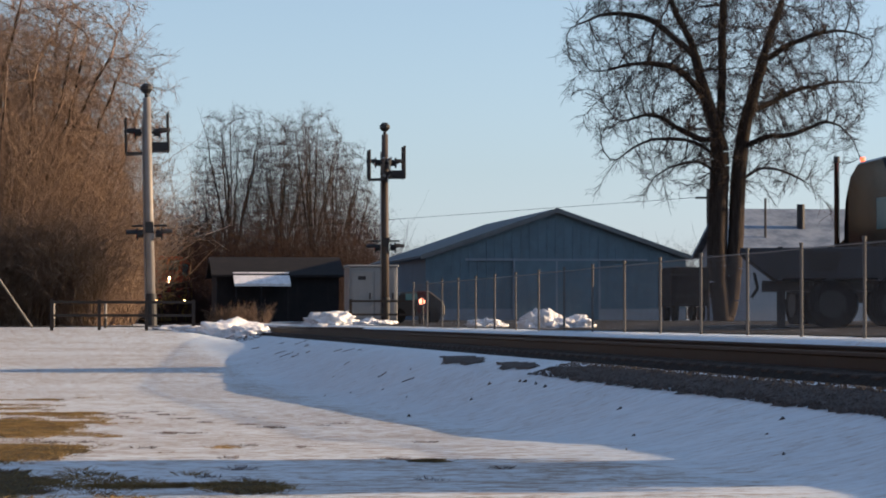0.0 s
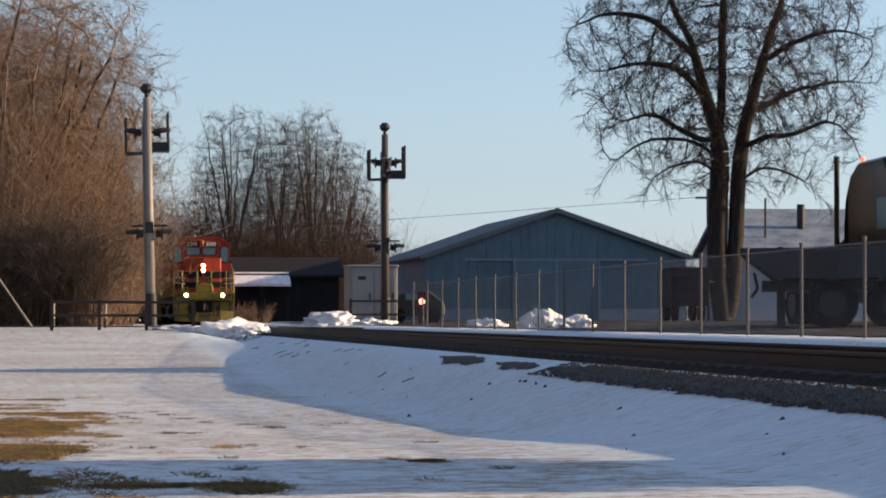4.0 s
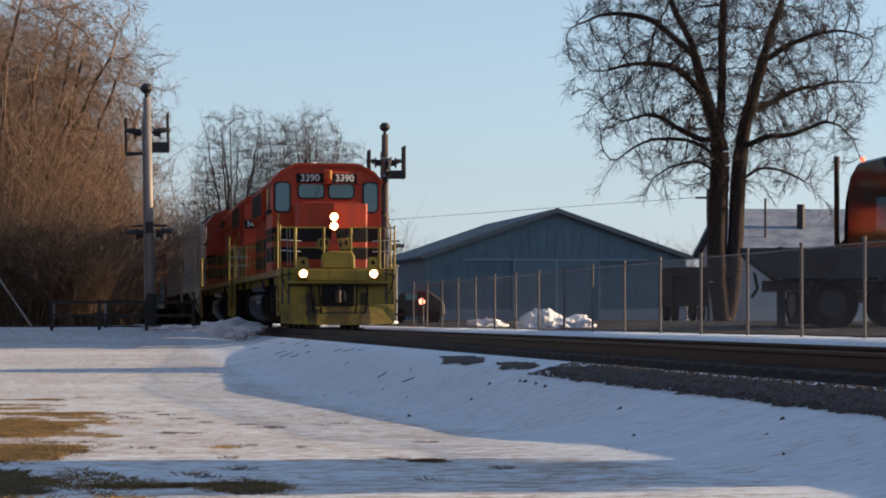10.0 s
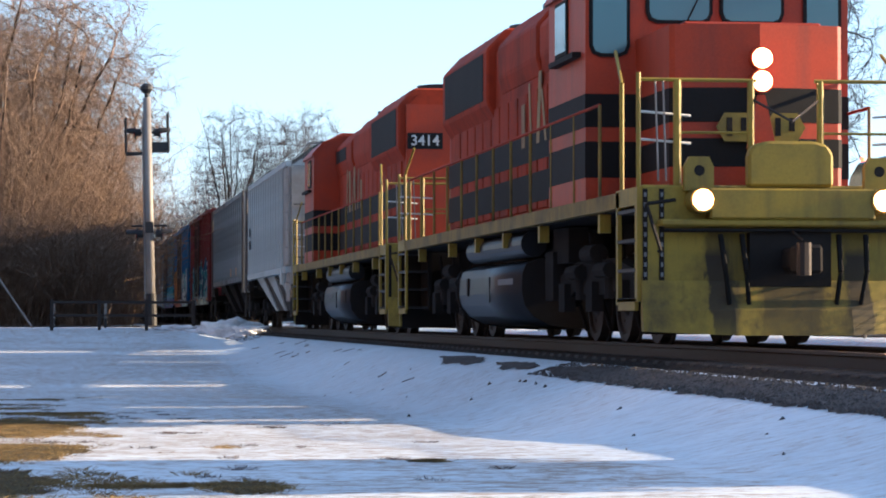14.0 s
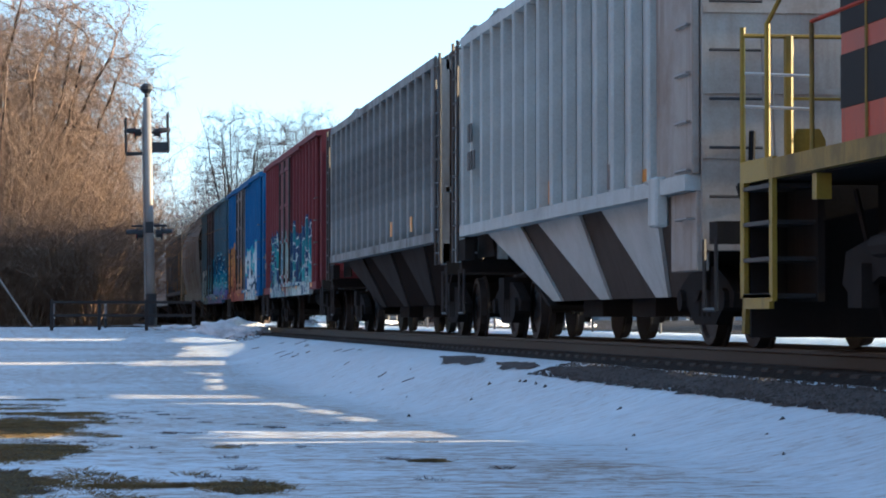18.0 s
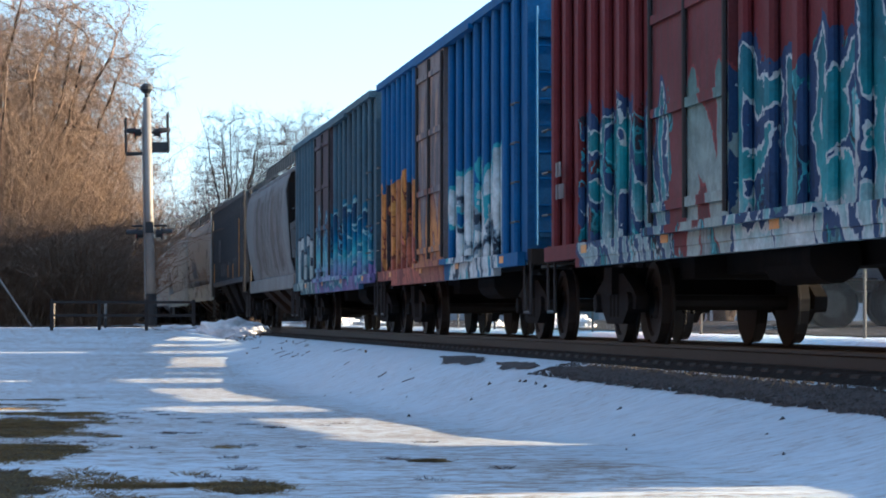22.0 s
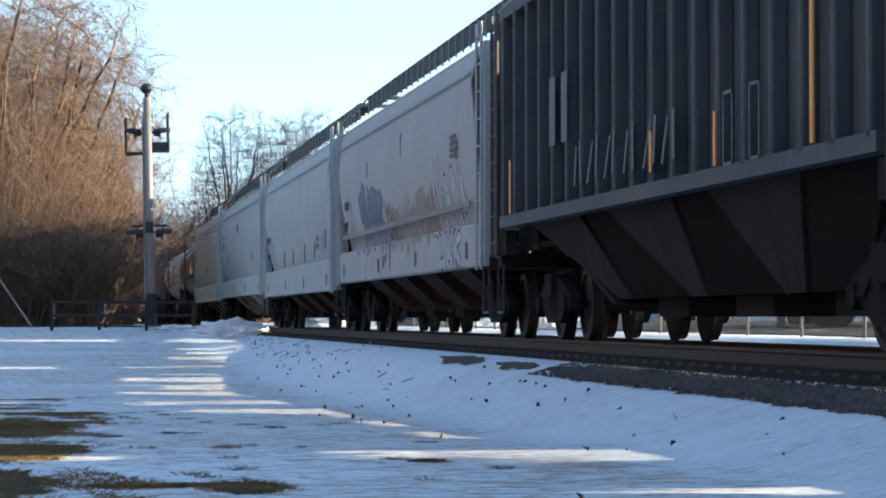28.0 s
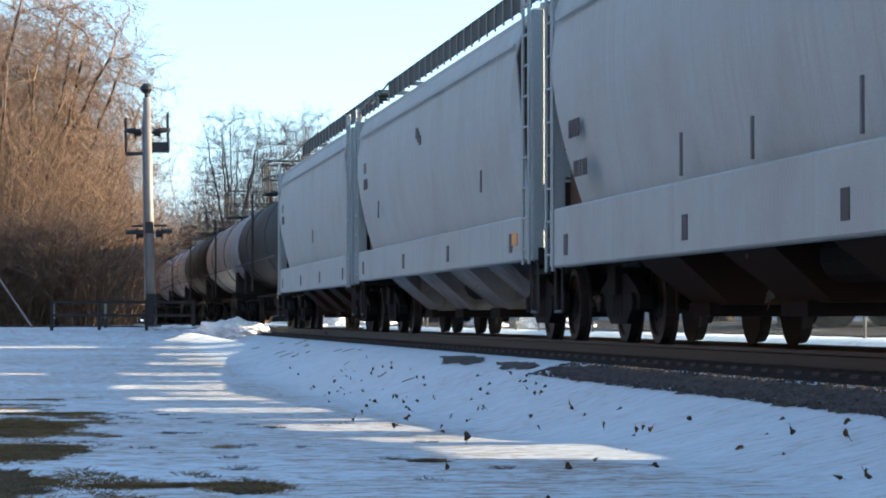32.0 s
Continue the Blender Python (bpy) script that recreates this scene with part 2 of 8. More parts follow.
M["dark_brush"] = mottled("dark_understorey", [(0.3, (0.048, 0.037, 0.034)), (0.7, (0.135, 0.10, 0.085))], 2, 0.9, 0.2)
M["thicket"] = mottled("brown_thicket_stems", [(0.3, (0.09, 0.062, 0.044)), (0.7, (0.25, 0.175, 0.12))], 2, 0.9, 0.2)
# Darker than the twigs are, for the shade inside the dense stems.
M["undergrowth"] = mottled("shade_darkened_undergrowth", [(0.3, (0.018, 0.012, 0.011)), (0.7, (0.055, 0.036, 0.031))], 2, 0.9, 0.2)
M["yard"] = mottled("bare_yard_dirt_with_old_snow", [(0.35, (0.014, 0.011, 0.010)), (0.55, (0.034, 0.028, 0.024)), (0.60, (0.05, 0.045, 0.042)), (0.64, (0.42, 0.43, 0.45))], 0.5, 0.9, 0.5, 0.03, (0.5, 1.4, 1))
M["pilot"] = pilot_paint()
M["soil"] = mottled("bare_soil_and_dead_grass", [(0.35, (0.025, 0.02, 0.012)), (0.55, (0.10, 0.078, 0.035)), (0.7, (0.20, 0.155, 0.07))], 26, 0.95, 1.0, 0.03)
M["dry_grass"] = mottled("dry_grass", [(0.3, (0.08, 0.058, 0.026)), (0.7, (0.30, 0.215, 0.095))], 3, 0.9, 0.2)
M["leaf"] = mottled("dark_dead_leaf", [(0.3, (0.03, 0.022, 0.015)), (0.7, (0.09, 0.06, 0.035))], 30, 0.8, 0.2)
M["red_glow"] = glow("lit_red_lens", (1.0, 0.24, 0.10), 3.5)
M["sign_red"] = paint("dark_red_housing", (0.07, 0.010, 0.010), 0.6, 0.3)
M["amber_lamp"] = glow("lit_amber_lamp", (1.0, 0.12, 0.03), 1.2)
M["pole_brown"] = paint("brown_pole_and_unlit_mast", (0.085, 0.07, 0.06), 0.65, 0.4)
M["roof_snowy"] = mottled("snow_dusted_roof", [(0.35, (0.13, 0.155, 0.20)), (0.6, (0.26, 0.29, 0.34))], 1.2, 0.7, 0.2)
M["siding"] = paint("pale_blue_steel_siding", (0.115, 0.165, 0.21), 0.5, 0.5, (0.06, 0.08, 0.10))
M["roof_metal"] = paint("grey_metal_roof", (0.20, 0.23, 0.28), 0.5, 0.2)
M["house_white"] = paint("white_siding", (0.36, 0.38, 0.42), 0.6, 0.2)
M["wood_dark"] = paint("dark_board_siding", (0.014, 0.013, 0.014), 0.85, 0.3)
M["trailer_body"] = paint("dark_trailer_panel", (0.040, 0.044, 0.054), 0.5, 0.4, (0.03, 0.028, 0.026))
M["truck_black"] = paint("glossy_black_truck_paint", (0.005, 0.005, 0.006), 0.08, 0.1, bump=0.0, spec=0.35)
M["barn_roof"] = paint("dull_steel_barn_roof", (0.10, 0.12, 0.14), 0.7, 0.3)
M["post_dull"] = paint("dull_fence_post", (0.12, 0.118, 0.115), 0.65, 0.4)
M["wire"] = paint("dull_fence_wire", (0.15, 0.152, 0.158), 0.7, 0.3)


# ---- mesh helpers ----
def box(bm, x0, x1, y0, y1, z0, z1):
    vs = [bm.verts.new((x, y, z)) for x in (x0, x1) for y in (y0, y1) for z in (z0, z1)]
    for f in ((0, 1, 3, 2), (4, 6, 7, 5), (0, 4, 5, 1), (2, 3, 7, 6), (0, 2, 6, 4), (1, 5, 7, 3)):
        bm.faces.new([vs[i] for i in f])
    return vs


def rod(bm, p, q, r, n=6, r2=None):
    p, q = Vector(p), Vector(q)
    d = (q - p).normalized()
    a = d.orthogonal().normalized()
    c = d.cross(a)
    r2 = r if r2 is None else r2
    A = [bm.verts.new(p + r * (a * math.cos(2 * math.pi * i / n) + c * math.sin(2 * math.pi * i / n))) for i in range(n)]
    B = [bm.verts.new(q + r2 * (a * math.cos(2 * math.pi * i / n) + c * math.sin(2 * math.pi * i / n))) for i in range(n)]
    for i in range(n):
        bm.faces.new((A[i], A[(i + 1) % n], B[(i + 1) % n], B[i]))
    bm.faces.new(A[::-1])
    bm.faces.new(B)


def loft(bm, rings, caps=True, closed=True):
    """Rings: lists of points of one length, joined one to the next."""
    R = [[bm.verts.new(p) for p in ring] for ring in rings]
    n = len(R[0])
    for a, b in zip(R, R[1:]):
        for i in range(n if closed else n - 1):
            bm.faces.new((a[i], a[(i + 1) % n], b[(i + 1) % n], b[i]))
    if caps:
        bm.faces.new(R[0][::-1])
        bm.faces.new(R[-1])


def finish(bm, name, mat, bevel=0.0, smooth=False):
    bmesh.ops.recalc_face_normals(bm, faces=bm.faces)
    if bevel:
        bmesh.ops.bevel(bm, geom=[e for e in bm.edges], offset=bevel, segments=1, affect="EDGES", clamp_overlap=True)
    me = bpy.data.meshes.new(name)
    bm.to_mesh(me)
    bm.free()
    me.materials.append(mat)
    if smooth:
        for p in me.polygons:
            p.use_smooth = True
    return me


def part(name, bm, mat, parent, label="", bevel=0.0, smooth=False, at=None):
    """Links a bmesh, or a mesh that is shared, as one part under its thing."""
    me = bm if isinstance(bm, bpy.types.Mesh) else finish(bm, name, mat, bevel, smooth)
    ob = new(name, me)
    ob.parent = parent
    if at is not None:
        ob.location = at
    if label:
        ob["label"] = label
    return ob


def boxes(*args):
    bm = bmesh.new()
    for a in args:
        box(bm, *a)
    return bm


def rods(*args, n=6):
    bm = bmesh.new()
    for p, q, r in args:
        rod(bm, p, q, r, n)
    return bm


def prism(profile, y0, y1):
    """A profile of (x, z) swept along y."""
    bm = bmesh.new()
    loft(bm, [[(x, y0, z) for x, z in profile], [(x, y1, z) for x, z in profile]])
    return bm


def words(text, size, mat, name="numerals"):
    """Lettering as a thin mesh in the x-z plane, facing -y, centred."""
    cu = bpy.data.curves.new(name, "FONT")
    cu.body, cu.size, cu.extrude, cu.align_x, cu.align_y = text, size, 0.006, "CENTER", "CENTER"
    cu.offset = 0.012 * size
    tmp = bpy.data.objects.new(name, cu)
    scene.collection.objects.link(tmp)
    me = bpy.data.meshes.new_from_object(tmp.evaluated_get(bpy.context.evaluated_depsgraph_get()))
    bpy.data.objects.remove(tmp)
    me.transform(Matrix.Rotation(radians(90), 4, "X"))
    me.materials.clear()
    me.materials.append(mat)
    return me


def hash_noise(x, y):
    return noise.noise(Vector((x, y, 0.3)))


def smooth_step(a, b, x):
    t = min(1.0, max(0.0, (x - a) / (b - a)))
    return t * t * (3 - 2 * t)


# ---- ground ----
BASE = [(12, -0.60), (19, -0.63), (23, -0.73), (29, -0.78), (35, -0.83), (45, -0.91), (54, -0.78), (75, -0.43), (84, 0.0)]


def lawn_level(y):
    """Level of the lawn left of the bank, along the track."""
    if y <= BASE[0][0]:
        return BASE[0][1]
    for (a, za), (b, zb) in zip(BASE, BASE[1:]):
        if y < b:
            t = (y - a) / (b - a)
            return za + (zb - za) * t
    return 0.0


def ground_z(x, y):
    base = lawn_level(y)
    if x < 5.1:
        t = max(0.0, (x - 3.9) / 1.2) ** 1.15
        z = base * (1 - t) - 0.36 * t
    elif x < 9.0:
        z = -0.22 if x > 5.6 else -0.36 + 0.14 * (x - 5.1) / 0.5
    else:
        z = -0.24 + 0.26 * smooth_step(9.0, 9.9, x) + 0.14 * smooth_step(11, 18, x)
    if x < 5.0 or x > 9.4:
        z += 0.014 * hash_noise(x * 0.45, y * 0.3) + 0.008 * hash_noise(x * 1.7, y * 1.1 + 5)
    return z


def spread(knots):
    out = []
    for a, b, s in knots:
        n = max(1, int(round((b - a) / s)))
        out += [a + (b - a) * i / n for i in range(n)]
    return out + [knots[-1][1]]


gx = spread([(-1500, -200, 260), (-200, -30, 17), (-30, -4, 1.3), (-4, 11, 0.22), (11, 30, 1.2), (30, 200, 17), (200, 1500, 260)])
gy = spread([(-1500, -60, 240), (-60, 8, 6), (8, 50, 0.25), (50, 100, 0.8), (100, 200, 5), (200, 1800, 160)])
gv = [(x, y, ground_z(x, y)) for y in gy for x in gx]
nx = len(gx)
gf = [(j * nx + i, j * nx + i + 1, (j + 1) * nx + i + 1, (j + 1) * nx + i) for j in range(len(gy) - 1) for i in range(nx - 1)]
gm = bpy.data.meshes.new("ground")
gm.from_pydata(gv, [], gf)
gm.materials.append(M["snow_ground"])
for p in gm.polygons:
    p.use_smooth = True
tagged(new("ground", gm), "thin snow over dead lawn beside a railway bank", "ground", kind="structure")

# road over the crossing
bm = bmesh.new()
for a, b in zip(range(-60, 100, 2), range(-58, 102, 2)):
    za, zb = [(-0.01 if abs(v - TRACK_X) < 3 else ground_z(v, 90) + 0.03) for v in (a, b)]
    loft(bm, [[(a, 86.5, za), (a, 93.5, za), (a, 93.5, za - 0.3), (a, 86.5, za - 0.3)], [(b, 86.5, zb), (b, 93.5, zb), (b, 93.5, zb - 0.3), (b, 86.5, zb - 0.3)]])
tagged(new("road", finish(bm, "road", M["asphalt"])), "asphalt road over the level crossing", "road", kind="structure")

# track: ballast bed, ties, rails
bm = prism([(TRACK_X - 1.42, -0.24), (TRACK_X - 1.25, -0.15), (TRACK_X + 1.5, -0.15), (TRACK_X + 1.75, -0.24), (TRACK_X + 1.75, -0.4), (TRACK_X - 1.42, -0.4)], -300, 600)
track = tagged(new("track"), "single railway track on dark ballast", "railway track", kind="structure")
part("ballast_bed", bm, M["ballast"], track)
RAIL = [(-0.07, -0.17), (0.07, -0.17), (0.07, -0.155), (0.012, -0.14), (0.012, -0.04), (0.036, -0.03), (0.036, 0), (-0.036, 0), (-0.036, -0.03), (-0.012, -0.04), (-0.012, -0.14), (-0.07, -0.155)]
for sx in (-0.752, 0.752):
    part("rail", prism([(TRACK_X + sx + a, b) for a, b in RAIL], -300, 600), M["rust"], track)


# ---- train ----
SPIN_OBJECTS, SPIN_BACK = [], []
MOVERS = []      # (thing, metres behind the front of the train, turned round)


def wheelset_mesh(r):
    bm = bmesh.new()
    for s in (-1, 1):
        ring = []
        for x, rr in ((0.68, r * 1.06), (0.71, r * 1.06), (0.72, r), (0.82, r * 0.985), (0.825, r * 0.82), (0.79, r * 0.78), (0.79, r * 0.4), (0.83, r * 0.3), (0.83, 0.02)):
            ring.append([(s * x, rr * math.cos(2 * math.pi * i / 20), rr * math.sin(2 * math.pi * i / 20)) for i in range(20)])
        loft(bm, ring)
        for k in range(4):
            a = math.pi / 2 * k + 0.4
            box(bm, *sorted((s * 0.79, s * 0.80)), 0.55 * r * math.cos(a) - 0.02, 0.55 * r * math.cos(a) + 0.02, 0.55 * r * math.sin(a) - 0.02, 0.55 * r * math.sin(a) + 0.02)
    rod(bm, (-0.75, 0, 0), (0.75, 0, 0), 0.085, 8)
    return finish(bm, "wheelset", M["wheel"])


CAR_WHEELS, LOCO_WHEELS = wheelset_mesh(0.457), wheelset_mesh(0.51)


def bogie_frame_mesh():
    bm = bmesh.new()
    for s in (-1, 1):
        x0, x1 = sorted((s * 0.93, s * 1.07))
        loft(bm, [[(x, y, z) for y, z in ((-1.15, 0.52), (-0.95, 0.62), (-0.45, 0.78), (0.45, 0.78), (0.95, 0.62), (1.15, 0.52), (1.1, 0.38), (0.75, 0.40), (0.42, 0.22), (-0.42, 0.22), (-0.75, 0.40), (-1.1, 0.38))] for x in (x0, x1)])
        for y in (-0.2, 0, 0.2):
            rod(bm, (s * 1.0, y, 0.3), (s * 1.0, y, 0.62), 0.085, 8)
        for y in (-0.87, 0.87):
            rod(bm, (s * 0.9, y, 0.457), (s * 1.12, y, 0.457), 0.11, 8)
    box(bm, -1.15, 1.15, -0.22, 0.22, 0.55, 0.85)
    return finish(bm, "bogie", M["under"])


BOGIE = bogie_frame_mesh()


def bogie(car, y):
    b = part("bogie", BOGIE, None, car, "cast steel bogie with sooty side frames", at=(0, y, 0))
    for dy in (-0.87, 0.87):
        w = part("wheelset", CAR_WHEELS, None, b)
        w.matrix_parent_inverse = Matrix.Translation((0, dy, 0.457))
        SPIN_OBJECTS.append(w)
    return b


def coupler(car, y, s):
    bm = boxes((-0.1, 0.1, *sorted((y, y + s * 0.55)), 0.72, 0.98), (-0.2, 0.2, *sorted((y + s * 0.4, y + s * 0.66)), 0.7, 1.0))
    rod(bm, (-0.35, y, 0.85), (-0.25, y + s * 0.45, 0.4), 0.03)
    part("coupler", bm, M["under"], car)


def ladder(car, x, y, z0, z1, w=0.42, along="y", mat=None, rungs=9, r=0.016):
    bm = bmesh.new()
    dx, dy = (0, w) if along == "y" else (w, 0)
    rod(bm, (x, y, z0), (x, y, z1), r * 1.5, 5)
    rod(bm, (x + dx, y + dy, z0), (x + dx, y + dy, z1), r * 1.5, 5)
    for i in range(rungs):
        z = z0 + (z1 - z0) * (i + 0.5) / rungs
        rod(bm, (x, y, z), (x + dx, y + dy, z), r, 5)
    part("ladder", bm, mat or M["steel"], car)


def grab_irons(car, x, ys, zs, w=0.4):
    for y in ys:
        for z in zs:
            bm = rods(((x, y, z), (x, y + w, z), 0.014), ((x, y, z), (x * 0.97, y, z), 0.012), ((x, y + w, z), (x * 0.97, y + w, z), 0.012), n=5)
            part("grab_iron", bm, M["steel"], car)


def underframe(car, L, mat):
    """Centre sill, end platforms, brake gear."""
    bm = boxes((-0.25, 0.25, 0.3, L - 0.3, 0.75, 1.1))
    for y0, y1 in ((0.25, 0.55), (L - 0.55, L - 0.25)):
        box(bm, -1.45, 1.45, y0, y1, 0.95, 1.15)
    part("underframe", bm, M["under"], car)
    coupler(car, 0.3, -1)
    coupler(car, L - 0.3, 1)
    for s in (-1, 1):
        for y in (0.3, L - 0.75):
            bm = rods(((s * 1.45, y, 0.35), (s * 1.45, y, 1.0), 0.02), ((s * 1.45, y + 0.45, 0.35), (s * 1.45, y + 0.45, 1.0), 0.02), ((s * 1.45, y, 0.36), (s * 1.45, y + 0.45, 0.36), 0.02), n=5)
            part("stirrup_step", bm, M["dark_metal"], car)
    for s in (-1, 1):
        part("brake_reservoir", rods(((s * 0.55, L * 0.5 - 0.9, 0.82), (s * 0.55, L * 0.5 + 0.7, 0.82), 0.24), n=12), M["under"], car)
    part("brake_rigging", boxes((-0.75, 0.75, 3.6, 4.3, 0.7, 0.95), (-0.6, 0.6, L - 4.3, L - 3.6, 0.7, 0.95), (-0.9, -0.8, 3.2, L - 3.2, 0.95, 1.02)), M["under"], car)
    for y in (0.75, L - 0.75):
        part("air_hose", rods(((0.3, y - (0.6 if y < 1 else -0.6), 0.85), (0.42, y - (0.85 if y < 1 else -0.85), 0.35), 0.028)), M["rubber"], car)


BRACKET = finish(boxes((-0.012, 0.012, -0.03, 0.03, -0.16, 0.2)), "bracket", M["galv"])


def roof_walk(car, y0, y1, z, x=0.55, mat=None):
    """Grated running board on stand-offs along both roof edges, with cross-overs at the ends."""
    mat = mat or M["board"]
    for s in (-1, 1):
        bm = bmesh.new()
        for dx in (-0.14, 0.0, 0.14):
            box(bm, s * x + dx - 0.06, s * x + dx + 0.06, y0, y1, z + 0.19, z + 0.22)
        box(bm, *sorted((s * (x + 0.17), s * (x + 0.19))), y0, y1, z - 0.1, z + 0.2)
        n = int((y1 - y0) / 0.75)
        for i in range(n + 1):
            y = y0 + (y1 - y0) * i / n
            box(bm, s * x - 0.18, s * x + 0.18, y - 0.025, y + 0.025, z + 0.12, z + 0.16)
        board = part("running_board", bm, mat, car, "dark roof walkway with pale brackets")
        for i in range(n + 1):
            y = y0 + (y1 - y0) * i / n
            part("bracket", BRACKET, None, board, at=(s * (x + 0.2), y, z))
    for y in (y0, y1 - 0.4):
        bm = boxes((-1.0, 1.0, y, y + 0.05, z + 0.15, z + 0.2), (-1.0, 1.0, y + 0.3, y + 0.35, z + 0.15, z + 0.2))
        for s in (-1, 1):
            rod(bm, (s * 1.0, y + 0.02, z + 0.17), (s * 1.35, y + 0.02, z - 0.25), 0.02, 5)
        part("crossover_platform", bm, M["galv"], car)


def car_root(name, label, q, L, turned=False):
    car = tagged(new(name), label, "freight car" if name != "locomotive" else "locomotive", "cars of the freight train")
    MOVERS.append((car, q, L, turned))
    return car


def lettering(car, x, y, z, rows, w, h, mat=None, slant=0.0):
    """Bars in place of small lettering on a car's side."""
    rnd = random.Random(int(y * 100 + z * 10))
    for i, k in enumerate(rows):
        for j in range(k):
            bm = bmesh.new()
            ww = w * rnd.uniform(0.7, 1.0)
            y0 = y - j * w * 1.25
            box(bm, x - 0.006, x + 0.004, y0 - ww, y0, z - i * h * 1.5, z - i * h * 1.5 + h)
            part("letter_bar", bm, mat or M["letter"], car)


def funnel(bm, y0, y1, z0, z1, xt, xb, cut, lean=0.9):
    """One hopper bay: wide above, a narrow gate below, leaning back to its gate."""
    top = [(-xt, y0 + lean, z1), (xt, y0 + lean, z1), (xt, y0 + lean + (y1 - y0) * 0.55, z1), (-xt, y0 + lean + (y1 - y0) * 0.55, z1)]
    ym = (y0 + y1) / 2 - 0.2
    w = (y1 - y0) * cut
    low = [(-xb, ym - w, z0), (xb, ym - w, z0), (xb, ym + w, z0), (-xb, ym + w, z0)]
    loft(bm, [low, top])


def striped_bays(car, L, pale, dark, z1):
    """Side sheets of the bays: pale wedges that point down, dark sheets between them."""
    k = (L - 2.3) / 14.0
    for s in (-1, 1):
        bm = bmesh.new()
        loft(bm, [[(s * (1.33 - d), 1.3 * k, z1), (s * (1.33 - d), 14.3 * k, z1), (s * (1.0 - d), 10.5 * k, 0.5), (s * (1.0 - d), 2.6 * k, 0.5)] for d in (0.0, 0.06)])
        part("hopper_bay", bm, dark, car, "dark hopper bay sheet")
        for i in range(3):
            t, b = 14.3 - 4.1 * i, 10.6 - 3.0 * i
            bm = bmesh.new()
            loft(bm, [[(s * (1.38 - d), (t - 2.9) * k, z1), (s * (1.38 - d), t * k, z1), (s * (1.04 - d), b * k, 0.5), (s * (1.04 - d), (b - 0.55) * k, 0.5)] for d in (0.0, 0.04)])
            part("bay_wedge", bm, pale, car, "paler wedge of the hopper side")
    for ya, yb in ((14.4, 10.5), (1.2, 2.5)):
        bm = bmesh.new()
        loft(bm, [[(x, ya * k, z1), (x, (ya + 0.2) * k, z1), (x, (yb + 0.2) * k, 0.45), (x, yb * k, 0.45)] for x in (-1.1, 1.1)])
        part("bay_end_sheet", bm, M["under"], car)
    for y in (3.4, 6.3, 9.2):
        part("discharge_gate", boxes((-0.8, 0.8, (y - 0.6) * k, (y + 0.6) * k, 0.30, 0.5)), M["under"], car)


def plated_end(car, y, z0, z1):
    """A closed car end: smooth corner sheets down to the bogie, a broad end plate, grab irons up the corner."""
    for sx in (-1, 1):
        part("corner_sheet", boxes((*sorted((sx * 1.425, sx * 1.50)), y - 0.14, y + 1.36, z0 + 0.035, z1 - 0.15)), M["hop_end"], car, "stained pale corner sheet", bevel=0.01)
        part("corner_skirt", boxes((*sorted((sx * 1.34, sx * 1.46)), y - 0.14, y + 0.9, 0.72, z0 - 0.125)), M["hop_end"], car, "stained pale corner skirt", bevel=0.01)
        part("jacking_pad", boxes((*sorted((sx * 1.47, sx * 1.6)), y + 0.95, y + 1.3, z0 - 0.42, z0 + 0.06)), M["hop_white"], car, bevel=0.02)
        for k in range(7):
            z = 1.2 + 0.45 * k
            part("grab_iron", rods(((sx * 1.53, y - 0.08, z), (sx * 1.53, y + 0.42, z), 0.014), ((sx * 1.53, y - 0.08, z), (sx * 1.46, y - 0.08, z), 0.012), ((sx * 1.53, y + 0.42, z), (sx * 1.46, y + 0.42, z), 0.012), n=5), M["galv"], car)
        for k in range(5):
            part("grab_iron", rods(((sx * 1.36, y - 0.24, 1.4 + 0.45 * k), (sx * 0.86, y - 0.24, 1.4 + 0.45 * k), 0.014), n=5), M["dark_metal"], car)
    part("end_plate", boxes((-1.42, 1.42, y - 0.18, y - 0.142, 0.9, z1 - 0.15)), M["hop_end"], car, "brown-stained pale end plate", bevel=0.008)
    for z in (1.75, 2.35, 3.1):
        part("end_seam", boxes((-1.4, 1.4, y - 0.2, y - 0.181, z, z + 0.05)), M["hop_end"], car)
    part("hand_brake_wheel", rods(((0.5, y - 0.2, 2.7), (0.5, y - 0.3, 2.7), 0.28), n=16), M["dark_metal"], car)
    part("brake_hose", rods(((-0.95, y - 0.22, 2.0), (-1.05, y - 0.5, 1.1), 0.03), n=6), M["rubber"], car)


